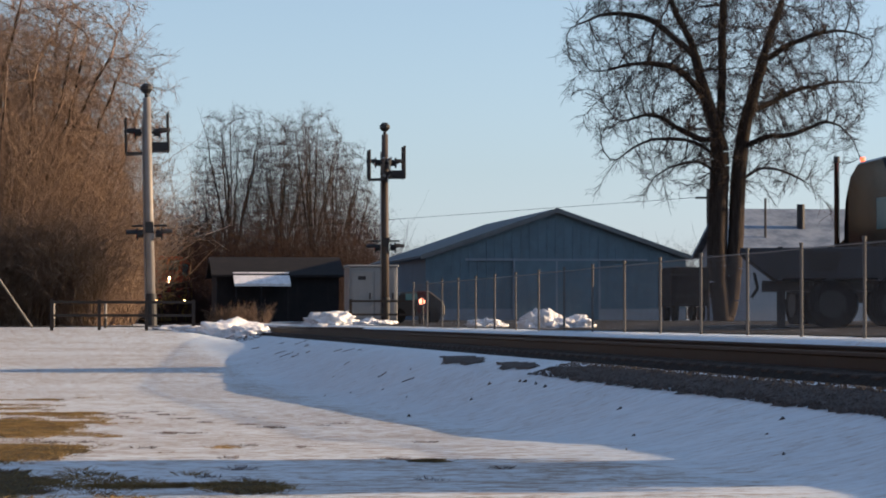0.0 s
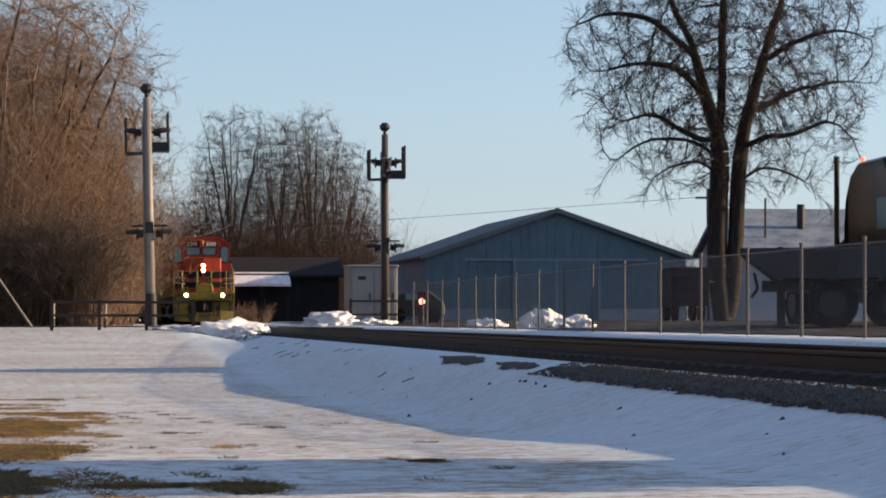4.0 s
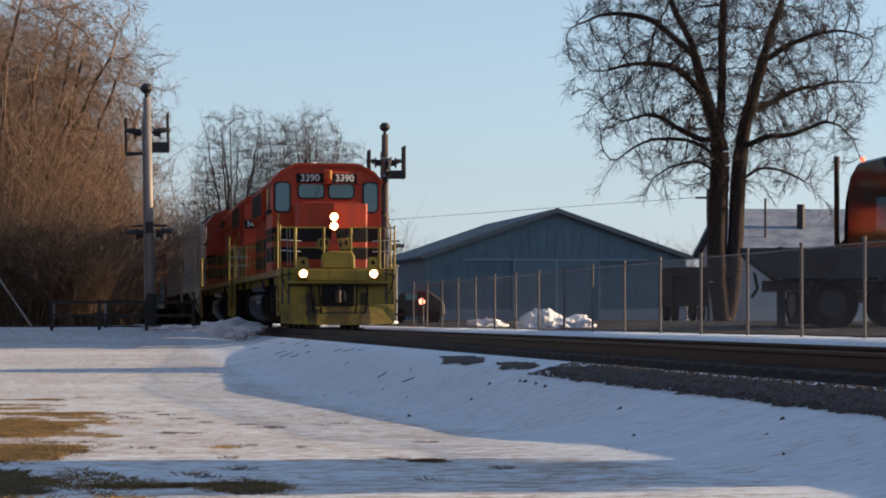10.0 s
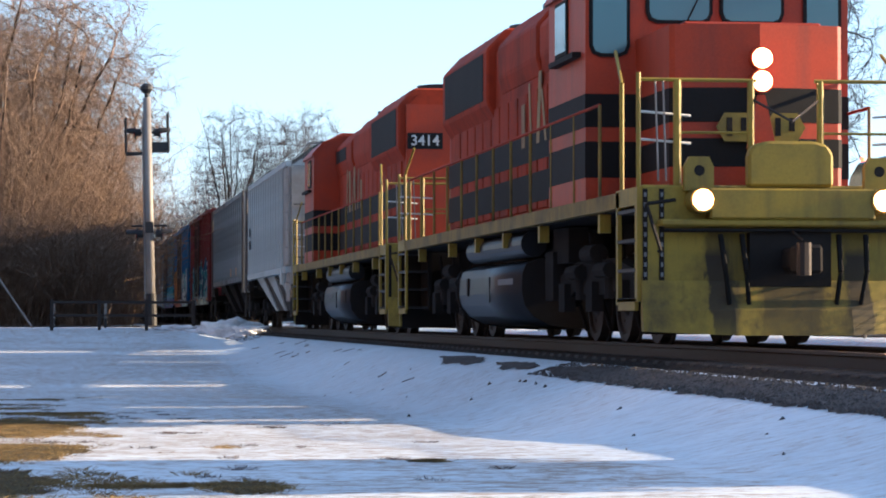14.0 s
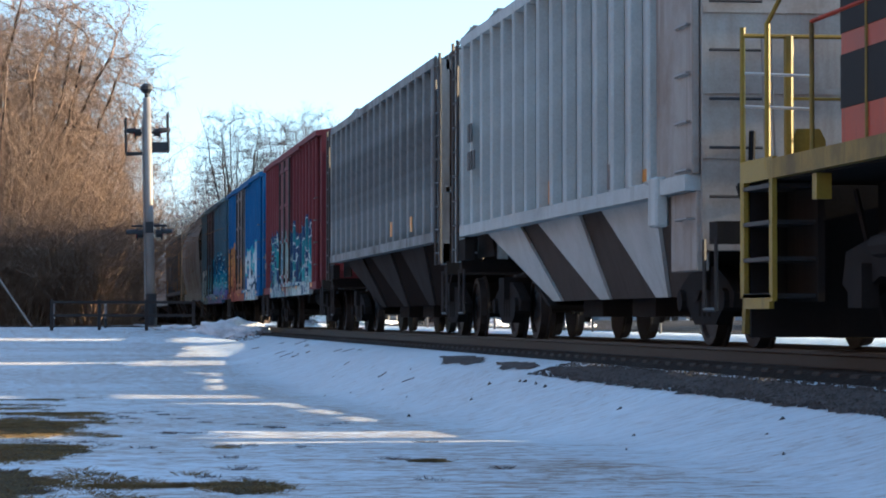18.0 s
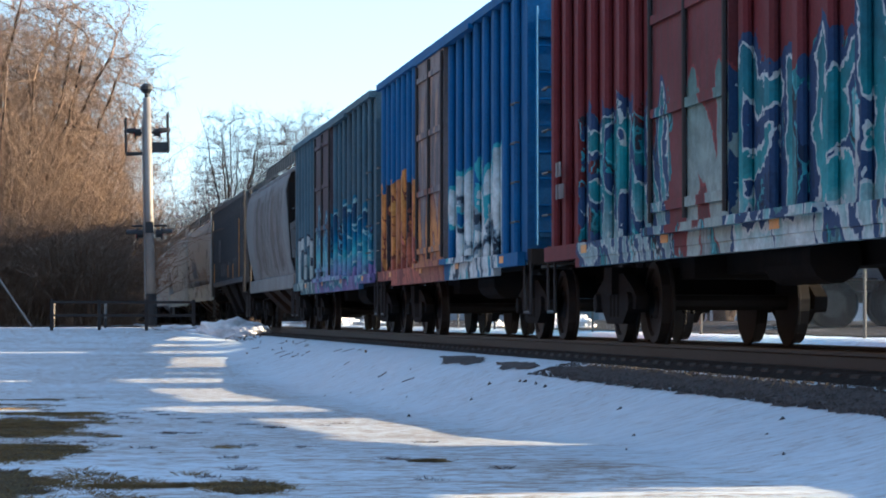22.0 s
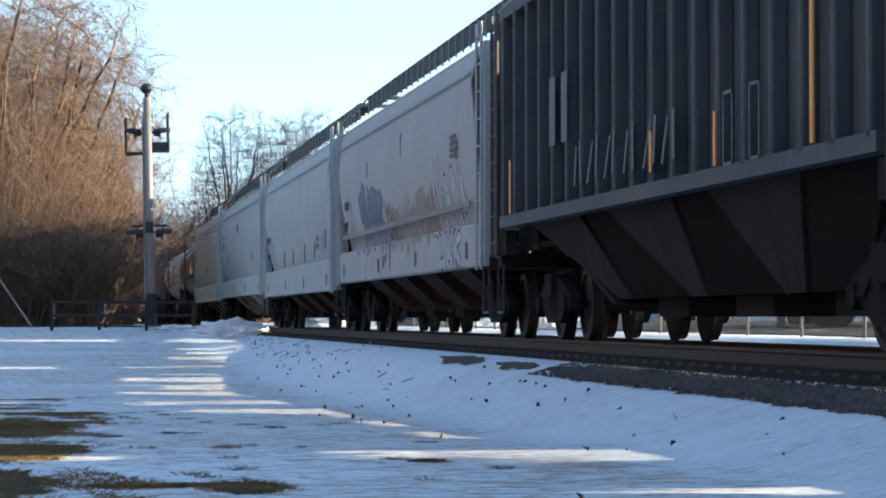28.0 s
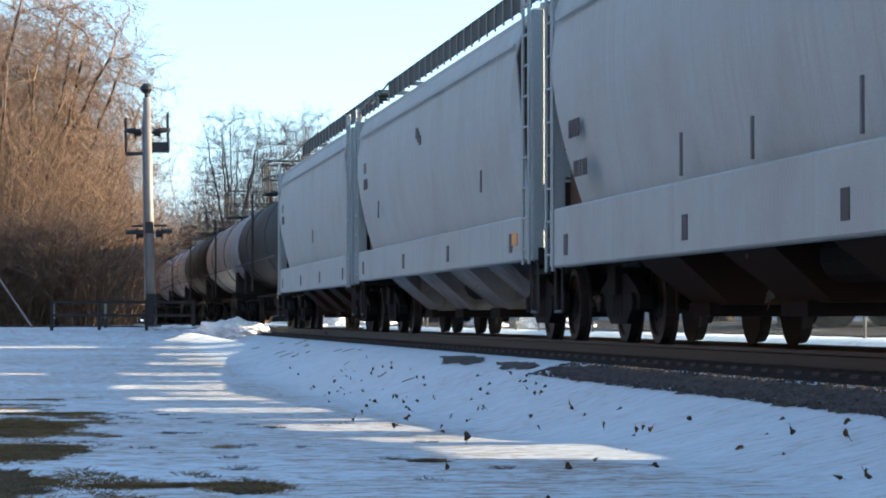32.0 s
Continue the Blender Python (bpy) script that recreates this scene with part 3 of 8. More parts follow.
def ribbed_hopper(q, L, mat, label, bays=3, ribs=15, stripe=None, zigzag=False, plated=False):
    car = car_root("covered_hopper", label, q, L)
    underframe(car, L, mat)
    z0, z1 = 1.58, 4.32
    b0, b1 = 1.15, L - 1.15
    body = part("body", prism([(-1.42, z0), (-1.42, z1 - 0.12), (-1.15, z1 + 0.05), (0, z1 + 0.2), (1.15, z1 + 0.05), (1.42, z1 - 0.12), (1.42, z0)], b0, b1), mat, car)
    rib = finish(boxes((-0.075, 0.075, -0.055, 0.055, z0 - 0.02, z1 - 0.1)), "rib", mat, 0.02)
    for s in (-1, 1):
        for i in range(ribs):
            r0 = b0 + (1.5 if plated else 0.1)
            part("rib", rib, None, body, at=(s * 1.485, r0 + (b1 - 0.1 - r0) * i / (ribs - 1), 0))
        part("top_chord", boxes((*sorted((s * 1.40, s * 1.55)), b0 - 0.05, b1 + 0.05, z1 - 0.14, z1 + 0.0)), mat, car)
        part("side_sill", boxes((*sorted((s * 1.38, s * 1.56)), b0 - 0.1, b1 + 0.1, z0 - 0.12, z0 + 0.03)), mat, car)
    # bays and sloping ends under the sill
    n = 0 if zigzag else bays
    pitch = (b1 - b0 - 1.6) / bays
    if zigzag:
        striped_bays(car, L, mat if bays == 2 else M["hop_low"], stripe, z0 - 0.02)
    for i in range(n):
        bm = bmesh.new()
        funnel(bm, b0 + 0.8 + i * pitch, b0 + 0.8 + (i + 1) * pitch, 0.42, z0 - 0.02, 1.38, 1.0, 0.2)
        part("hopper_bay", bm, stripe or mat, car)
        part("discharge_gate", boxes((-0.8, 0.8, b0 + 0.8 + (i + 0.5) * pitch - 0.5, b0 + 0.8 + (i + 0.5) * pitch + 0.5, 0.30, 0.44)), M["under"], car)
    for s, y in ((1, b0), (-1, b1)):
        bm = bmesh.new()
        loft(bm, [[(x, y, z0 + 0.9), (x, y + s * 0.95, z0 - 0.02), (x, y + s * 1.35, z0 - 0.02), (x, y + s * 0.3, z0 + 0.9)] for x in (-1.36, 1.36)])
        # Near-black colour carries the shade inside the open end.
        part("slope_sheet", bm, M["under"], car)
        part("end_sheet", boxes((-1.40, 1.40, *sorted((y - s * 0.03, y - s * 0.005)), z0, z1 - 0.12)), M["hop_tan"] if bays == 2 else M["hop_belly"], car, "brown-stained end sheet")
        e = 0.35 if s > 0 else L - 0.35
        if plated and s > 0:
            plated_end(car, b0, z0, z1)
            continue
        for sx in (-1, 1):
            part("corner_post", boxes((*sorted((sx * 1.40, sx * 1.52)), *sorted((e, e + s * 0.14)), 1.1, z1 - 0.1)), mat, car)
            part("end_post", boxes((*sorted((sx * 0.45, sx * 0.6)), *sorted((e + s * 0.3, e + s * 0.42)), 1.1, z1 - 0.3)), mat, car)
            part("end_gusset", boxes((*sorted((sx * 1.36, sx * 1.50)), *sorted((e, y + s * 0.05)), 1.12, 1.42)), M["under"], car)
        # Dark plates fill the open cage where only shade would be.
        for sx in (-1, 1):
            bm = bmesh.new()
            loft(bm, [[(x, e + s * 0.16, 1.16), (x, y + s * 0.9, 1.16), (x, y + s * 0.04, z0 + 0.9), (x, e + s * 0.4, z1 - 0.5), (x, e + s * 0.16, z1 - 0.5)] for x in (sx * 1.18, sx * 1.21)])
            part("cage_shade_plate", bm, M["under"], car)
        part("end_beam", boxes((-1.45, 1.45, *sorted((e, e + s * 0.1)), z1 - 0.25, z1 - 0.1)), mat, car)
        part("end_beam", boxes((-1.45, 1.45, *sorted((e, e + s * 0.08)), 2.2, 2.28)), mat, car)
        ladder(car, -1.55, e if s > 0 else e - 0.45, 1.1, z1, 0.45, "y")
        ladder(car, -1.35 if s > 0 else 0.9, e - s * 0.05, 1.1, z1, 0.45, "x")
    roof_walk(car, 0.6, L - 0.6, z1 + 0.26, 0.5)
    for y in (2.3, L - 2.3):
        bogie(car, y)
    return car


STROKE = bpy.data.node_groups.new("stroke_distance", "ShaderNodeTree")
for nm, kind in (("P", "NodeSocketVector"), ("A", "NodeSocketVector"), ("D", "NodeSocketVector"), ("Inverse", "NodeSocketFloat")):
    STROKE.interface.new_socket(nm, in_out="INPUT", socket_type=kind)
STROKE.interface.new_socket("Distance", in_out="OUTPUT", socket_type="NodeSocketFloat")


def fill_stroke_group():
    """Distance from P to the stroke that runs from A along D."""
    nodes, links = STROKE.nodes, STROKE.links
    gi, go = nodes.new("NodeGroupInput"), nodes.new("NodeGroupOutput")

    def vec(op):
        n = nodes.new("ShaderNodeVectorMath")
        n.operation = op
        return n
    pa, dot, along, rest, ln = vec("SUBTRACT"), vec("DOT_PRODUCT"), vec("SCALE"), vec("SUBTRACT"), vec("LENGTH")
    h = nodes.new("ShaderNodeMath")
    h.operation, h.use_clamp = "MULTIPLY", True
    links.new(gi.outputs["P"], pa.inputs[0])
    links.new(gi.outputs["A"], pa.inputs[1])
    links.new(pa.outputs[0], dot.inputs[0])
    links.new(gi.outputs["D"], dot.inputs[1])
    links.new(dot.outputs["Value"], h.inputs[0])
    links.new(gi.outputs["Inverse"], h.inputs[1])
    links.new(gi.outputs["D"], along.inputs[0])
    links.new(h.outputs[0], along.inputs["Scale"])
    links.new(pa.outputs[0], rest.inputs[0])
    links.new(along.outputs[0], rest.inputs[1])
    links.new(rest.outputs[0], ln.inputs[0])
    links.new(ln.outputs["Value"], go.inputs[0])


fill_stroke_group()
# abstract letter-like figures on a unit square
FIGURES = [((0, 0, 0.5, 1), (0.5, 1, 1, 0), (0.25, 0.4, 0.75, 0.4)), ((0, 0, 0, 1), (0, 1, 1, 0.95), (0, 0.5, 0.8, 0.5), (0, 0, 1, 0.05)), ((1, 1, 0, 0.8), (0, 0.8, 1, 0.3), (1, 0.3, 0, 0)),
           ((0, 0, 0, 1), (0, 1, 1, 0), (1, 0, 1, 1)), ((0, 1, 0.1, 0.1), (0.1, 0.1, 0.9, 0), (0.9, 0, 1, 1)), ((0, 0, 0.05, 1), (0, 0.45, 1, 1), (0, 0.5, 1, 0))]


def spray_piece(nodes, links, v, wob, c, y0, y1, z0, z1, count, seed, width, stops, rim, rim_w, back=None, waver=0.35):
    """Sprayed figures in a row: a fill that changes with height, a rim round it and a dark outline behind."""
    rnd = random.Random(seed)
    shift = nodes.new("ShaderNodeVectorMath")
    shift.operation = "MULTIPLY_ADD"
    shift.inputs[1].default_value, shift.inputs[2].default_value = (0, waver, waver), (0, -waver / 2, -waver / 2)
    links.new(wob.outputs["Color"], shift.inputs[0])
    flat = nodes.new("ShaderNodeVectorMath")
    flat.operation = "MULTIPLY_ADD"
    flat.inputs[1].default_value = (0, 1, 1)
    links.new(v, flat.inputs[0])
    links.new(shift.outputs[0], flat.inputs[2])
    total = None
    pitch = (y1 - y0) / count
    for k in range(count):
        fig = FIGURES[rnd.randrange(len(FIGURES))]
        top = z1 - rnd.uniform(0, 0.22) * (z1 - z0)
        for a, b, d, e in fig:
            j = [rnd.uniform(-0.09, 0.09) for _ in range(4)]
            p = (0, y1 - pitch * (k + 0.14 + 0.72 * (a + j[0])), z0 + (top - z0) * (b + j[1]))
            q = (0, y1 - pitch * (k + 0.14 + 0.72 * (d + j[2])), z0 + (top - z0) * (e + j[3]))
            g = nodes.new("ShaderNodeGroup")
            g.node_tree = STROKE
            g.inputs["A"].default_value = p
            g.inputs["D"].default_value = (0, q[1] - p[1], q[2] - p[2])
            g.inputs["Inverse"].default_value = 1 / max(1e-3, (q[1] - p[1]) ** 2 + (q[2] - p[2]) ** 2)
            links.new(flat.outputs[0], g.inputs["P"])
            if total is None:
                total = g.outputs[0]
            else:
                mn = nodes.new("ShaderNodeMath")
                mn.operation = "MINIMUM"
                links.new(total, mn.inputs[0])
                links.new(g.outputs[0], mn.inputs[1])
                total = mn.outputs[0]

    def under(limit):
        n = nodes.new("ShaderNodeMath")
        n.operation = "LESS_THAN"
        n.inputs[1].default_value = limit
        links.new(total, n.inputs[0])
        return n.outputs[0]
    sep = nodes.new("ShaderNodeSeparateXYZ")
    links.new(flat.outputs[0], sep.inputs[0])
    mr = nodes.new("ShaderNodeMapRange")
    mr.inputs[1].default_value, mr.inputs[2].default_value = z0, z1
    links.new(sep.outputs[2], mr.inputs[0])
    fill = ramp(nodes, stops)
    links.new(mr.outputs[0], fill.inputs[0])
    blotch = noise_node(nodes, links, v, 5.0, 3, 0.6)
    tone = ramp(nodes, [(0.3, (0.62, 0.62, 0.62)), (0.7, (1.15, 1.15, 1.15))])
    links.new(blotch.outputs["Fac"], tone.inputs[0])
    body = mixer(nodes, links, 1.0, fill.outputs[0], tone.outputs[0], "MULTIPLY")
    if back:
        c = mixer(nodes, links, under(width + rim_w + 0.10), c, back)
    c = mixer(nodes, links, under(width + rim_w), c, rim)
    return mixer(nodes, links, under(width), c, body)


def graffiti(name, car, base, regions, grime=0.3, ribs_dark=(0.05, 0.045, 0.04), pieces=()):
    """Boxcar paint with spray-painted patches. regions: (y0, y1, z0, z1, colours, scale) in the car's own metres."""
    m, nt, nodes, links, b = shader(name)
    tc = nodes.new("ShaderNodeTexCoord")
    tc.object = car
    v = tc.outputs["Object"]
    sep = nodes.new("ShaderNodeSeparateXYZ")
    links.new(v, sep.inputs[0])
    wob = noise_node(nodes, links, v, 1.6, 4, 0.6)
    wob2 = noise_node(nodes, links, v, 9.0, 4, 0.7, (1, 1.0, 0.22))
    streak = noise_node(nodes, links, v, 3.0, 4, 0.6, (1, 2.2, 0.12))
    broad = noise_node(nodes, links, v, 0.7, 5, 0.65)
    r = ramp(nodes, [(0.45, (0, 0, 0)), (0.75, (grime, grime, grime))])
    links.new(streak.outputs["Fac"], r.inputs[0])
    c = mixer(nodes, links, r.outputs[0], base, ribs_dark)
    r = ramp(nodes, [(0.45, (0, 0, 0)), (0.8, (grime, grime, grime))])
    links.new(broad.outputs["Fac"], r.inputs[0])
    c = mixer(nodes, links, r.outputs[0], c, tuple(min(1, k * 1.5 + 0.05) for k in base))

    def edge(sock, lo, hi, amount):
        """1 inside lo..hi, with a ragged border."""
        a = nodes.new("ShaderNodeMath")
        a.operation = "MULTIPLY_ADD"
        a.inputs[1].default_value = amount
        links.new(wob.outputs["Fac"], a.inputs[0])
        links.new(sock, a.inputs[2])
        mr = nodes.new("ShaderNodeMath")
        mr.operation = "COMPARE"
        mr.inputs[1].default_value = (lo + hi) / 2 + amount / 2
        mr.inputs[2].default_value = (hi - lo) / 2
        links.new(a.outputs[0], mr.inputs[0])
        return mr.outputs[0]

    for y0, y1, z0, z1, cols, sc in regions:
        iy, iz = edge(sep.outputs[1], y0, y1, 1.0), edge(sep.outputs[2], z0, z1, 1.4)
        mask = nodes.new("ShaderNodeMath")
        mask.operation = "MULTIPLY"
        links.new(iy, mask.inputs[0])
        links.new(iz, mask.inputs[1])
        mp = nodes.new("ShaderNodeMapping")
        mp.inputs["Scale"].default_value = (0.0, 2.3 * abs(sc), 0.62 * abs(sc))
        mp.inputs["Rotation"].default_value = (0.3, 0, 0)
        links.new(v, mp.inputs["Vector"])
        add = nodes.new("ShaderNodeVectorMath")
        add.operation = "MULTIPLY_ADD"
        add.inputs[1].default_value = (1.3, 1.3, 1.3)
        links.new(wob.outputs["Color"], add.inputs[0])
        links.new(mp.outputs[0], add.inputs[2])
        vo = nodes.new("ShaderNodeTexVoronoi")
        vo.feature = "F1"
        vo.inputs["Scale"].default_value = 1.0
        links.new(add.outputs[0], vo.inputs["Vector"])
        sepc = nodes.new("ShaderNodeSeparateColor")
        links.new(vo.outputs["Color"], sepc.inputs[0])
        rp = ramp(nodes, [(i / len(cols), k) for i, k in enumerate(cols)] + [(1.0, cols[-1])])
        rp.color_ramp.interpolation = "CONSTANT"
        links.new(sepc.outputs[0], rp.inputs[0])
        ve = nodes.new("ShaderNodeTexVoronoi")
        ve.feature = "DISTANCE_TO_EDGE"
        ve.inputs["Scale"].default_value = 1.0
        links.new(add.outputs[0], ve.inputs["Vector"])
        line = nodes.new("ShaderNodeMath")
        line.operation = "LESS_THAN"
        line.inputs[1].default_value = 0.03 if sc > 0 else -1.0
        links.new(ve.outputs["Distance"], line.inputs[0])
        rim = nodes.new("ShaderNodeMath")
        rim.operation = "COMPARE"
        rim.inputs[1].default_value, rim.inputs[2].default_value = 0.085, 0.018 if sc > 0 else -1.0
        links.new(ve.outputs["Distance"], rim.inputs[0])
        col = mixer(nodes, links, rim.outputs[0], rp.outputs[0], tuple(min(0.7, k * 1.6 + 0.06) for k in cols[0]))
        col = mixer(nodes, links, line.outputs[0], col, (0.03, 0.035, 0.05))
        shade = ramp(nodes, [(0.35, (0.42, 0.42, 0.42)), (0.65, (1.15, 1.15, 1.15))])
        links.new(wob2.outputs["Fac"], shade.inputs[0])
        col = mixer(nodes, links, 1.0, col, shade.outputs[0], "MULTIPLY")
        c = mixer(nodes, links, mask.outputs[0], c, col)
    for piece in pieces:
        c = spray_piece(nodes, links, v, wob, c, *piece)
    grain = noise_node(nodes, links, v, 26, 3, 0.7)
    worn = ramp(nodes, [(0.30, (0.72, 0.72, 0.72)), (0.66, (1.06, 1.06, 1.06))])
    links.new(grain.outputs["Fac"], worn.inputs[0])
    c = mixer(nodes, links, 0.7, c, worn.outputs[0], "MULTIPLY")
    links.new(c, b.inputs["Base Color"])
    b.inputs["Roughness"].default_value = 0.75
    b.inputs["Specular IOR Level"].default_value = 0.2
    return m


def shell_x(z, zb, zt):
    t = (z - zb) / (zt - zb)
    return 1.36 + 0.22 * math.sin(math.pi * min(1, t * 0.95)) - 1.0 * max(0, (t - 0.82) / 0.18) ** 2.2


def round_hopper(q, L, mat, label, zb=1.5, sill=1.0, bulge_end=0.9, bays=4, belly=None, spray=None, posts=True):
    """A smooth-sided covered hopper with bulging sides and curved ends."""
    car = car_root("covered_hopper", label, q, L)
    if spray:
        mat = graffiti("spray_painted_hopper_" + str(int(q)), car, *spray)
    underframe(car, L, mat)
    zt = 4.45
    prof = [(shell_x(zb + (zt - zb) * i / 14, zb, zt), zb + (zt - zb) * i / 14) for i in range(15)]
    bm = bmesh.new()
    cols = []
    N = 8
    for j in range(N + 1):
        ring = []
        for sx, pts in ((-1, prof), (1, prof[::-1])):
            for x, z in pts:
                t = (z - zb) / (zt - zb)
                a = 0.5 + bulge_end * math.sin(math.pi * min(1, max(0, 0.05 + t * 0.9)))
                b = L - 0.5 - 1.15 * max(0, 1 - t / 0.72)
                ring.append((sx * x, a + (b - a) * j / N, z))
        cols.append(ring)
    loft(bm, cols)
    body = part("body", bm, mat, car, smooth=False)
    for ring, g in ((cols[0], -1), (cols[-1], 1)):
        bm = bmesh.new()
        loft(bm, [[(x * 0.985, y + g * d, z) for x, y, z in ring] for d in (0.006, 0.02)])
        part("end_sheet", bm, M["hop_belly"] if posts else M["under"], car, "rust-brown end sheet" if posts else "near-black end sheet")
    for s in (-1, 1):
        part("side_sill", boxes((*sorted((s * 1.34, s * (1.55 if posts else 1.44))), 0.45, L - 0.45, sill, zb + 0.06)), mat, car, bevel=0.02)
        part("top_chord", boxes((*sorted((s * 1.24, s * 1.40)), 0.5, L - 0.5, zt - 0.42, zt - 0.3)), mat, car, bevel=0.03)
        for y in (0.38, L - 0.38) if posts else ():
            part("corner_post", boxes((*sorted((s * 1.36, s * 1.52)), y - 0.09, y + 0.09, sill, zt - 0.35)), mat, car, bevel=0.02)
    for i in range(bays):
        pitch = (L - 5.2) / bays
        bm = bmesh.new()
        funnel(bm, 2.6 + i * pitch, 2.6 + (i + 1) * pitch, 0.42, max(sill, 1.0) + 0.05, 1.3, 0.6, 0.2)
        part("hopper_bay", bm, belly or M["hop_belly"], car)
        part("discharge_gate", boxes((-0.7, 0.7, 2.6 + (i + 0.5) * pitch - 0.45, 2.6 + (i + 0.5) * pitch + 0.45, 0.30, 0.44)), M["under"], car)
    for s, e in ((1, 0.3), (-1, L - 0.3)):
        if posts:
            ladder(car, -1.56, e if s > 0 else e - 0.42, sill - 0.05, zt - 0.1, 0.42, "y", mat)
        ladder(car, -1.35 if s > 0 else 0.9, e + s * (-0.04 if posts else 0.5), 1.1, zt - 0.1, 0.45, "x", M["steel"])
        bm = boxes((-1.4, 1.4, *sorted((e, e + s * 0.12)), zt - 0.42, zt - 0.28))
        part("end_beam", bm, mat, car)
        bm = bmesh.new()
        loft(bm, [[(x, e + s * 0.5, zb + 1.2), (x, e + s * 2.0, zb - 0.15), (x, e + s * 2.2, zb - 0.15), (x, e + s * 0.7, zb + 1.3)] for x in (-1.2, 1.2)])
        # Dark brown: rusty slope with its shade put into the colour.
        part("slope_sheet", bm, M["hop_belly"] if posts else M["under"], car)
        bm = rods(((-0.3, e, 1.9), (-0.3, e - s * 0.06, 1.9), 0.28), n=14)
        part("hand_brake_wheel", bm, M["under"], car)
        for sx in (-1, 1):
            bm = bmesh.new()
            f = e + s * 0.16
            if s > 0:
                # Dark plate put in for the shade in the hollow end.
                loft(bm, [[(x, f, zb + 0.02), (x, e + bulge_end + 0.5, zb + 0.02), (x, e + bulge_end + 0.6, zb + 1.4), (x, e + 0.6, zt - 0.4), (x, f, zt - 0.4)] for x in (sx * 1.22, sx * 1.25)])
                part("end_gusset", bm, M["under"], car, "dark plate that stands in for shade in the hollow car end")
            else:
                loft(bm, [[(x, f, zb + 0.02), (x, e - 1.6, zb + 0.02), (x, e - 0.35, zb + 2.15), (x, f, zb + 2.15)] for x in (sx * 1.27, sx * 1.30)])
                part("end_gusset", bm, M["hop_rust"], car, "rust-brown triangular end gusset")
    roof_walk(car, 0.6, L - 0.6, zt + 0.2, 0.75)
    for i in range(6):
        y = 2 + (L - 4) * i / 5
        part("roof_hatch", rods(((0, y, zt - 0.05), (0, y, zt + 0.14), 0.38), n=14), mat, car)
    for y in (2.1, L - 2.1):
        bogie(car, y)
    return car


def hopper_marks(c, L, drips, sill, seam=3.72):
    """Weld seam, drip stains and placards on a smooth-sided hopper."""
    for s in (-1, 1):
        part("weld_seam", boxes((*sorted((s * 1.56, s * 1.585)), 1.3, L - 1.0, seam, seam + 0.03)), M["hop_clean"], c)
        for y in (1.6, L * 0.36, L * 0.62, L - 1.6):
            part("placard", boxes((*sorted((s * 1.551, s * 1.558)), y, y + 0.22, sill + 0.12, sill + 0.36)), M["letter"], c)
    for y, z, h in drips:
        part("drip_stain", boxes((-1.589, -1.565, y, y + 0.05, z, z + h)), M["drip"], c)


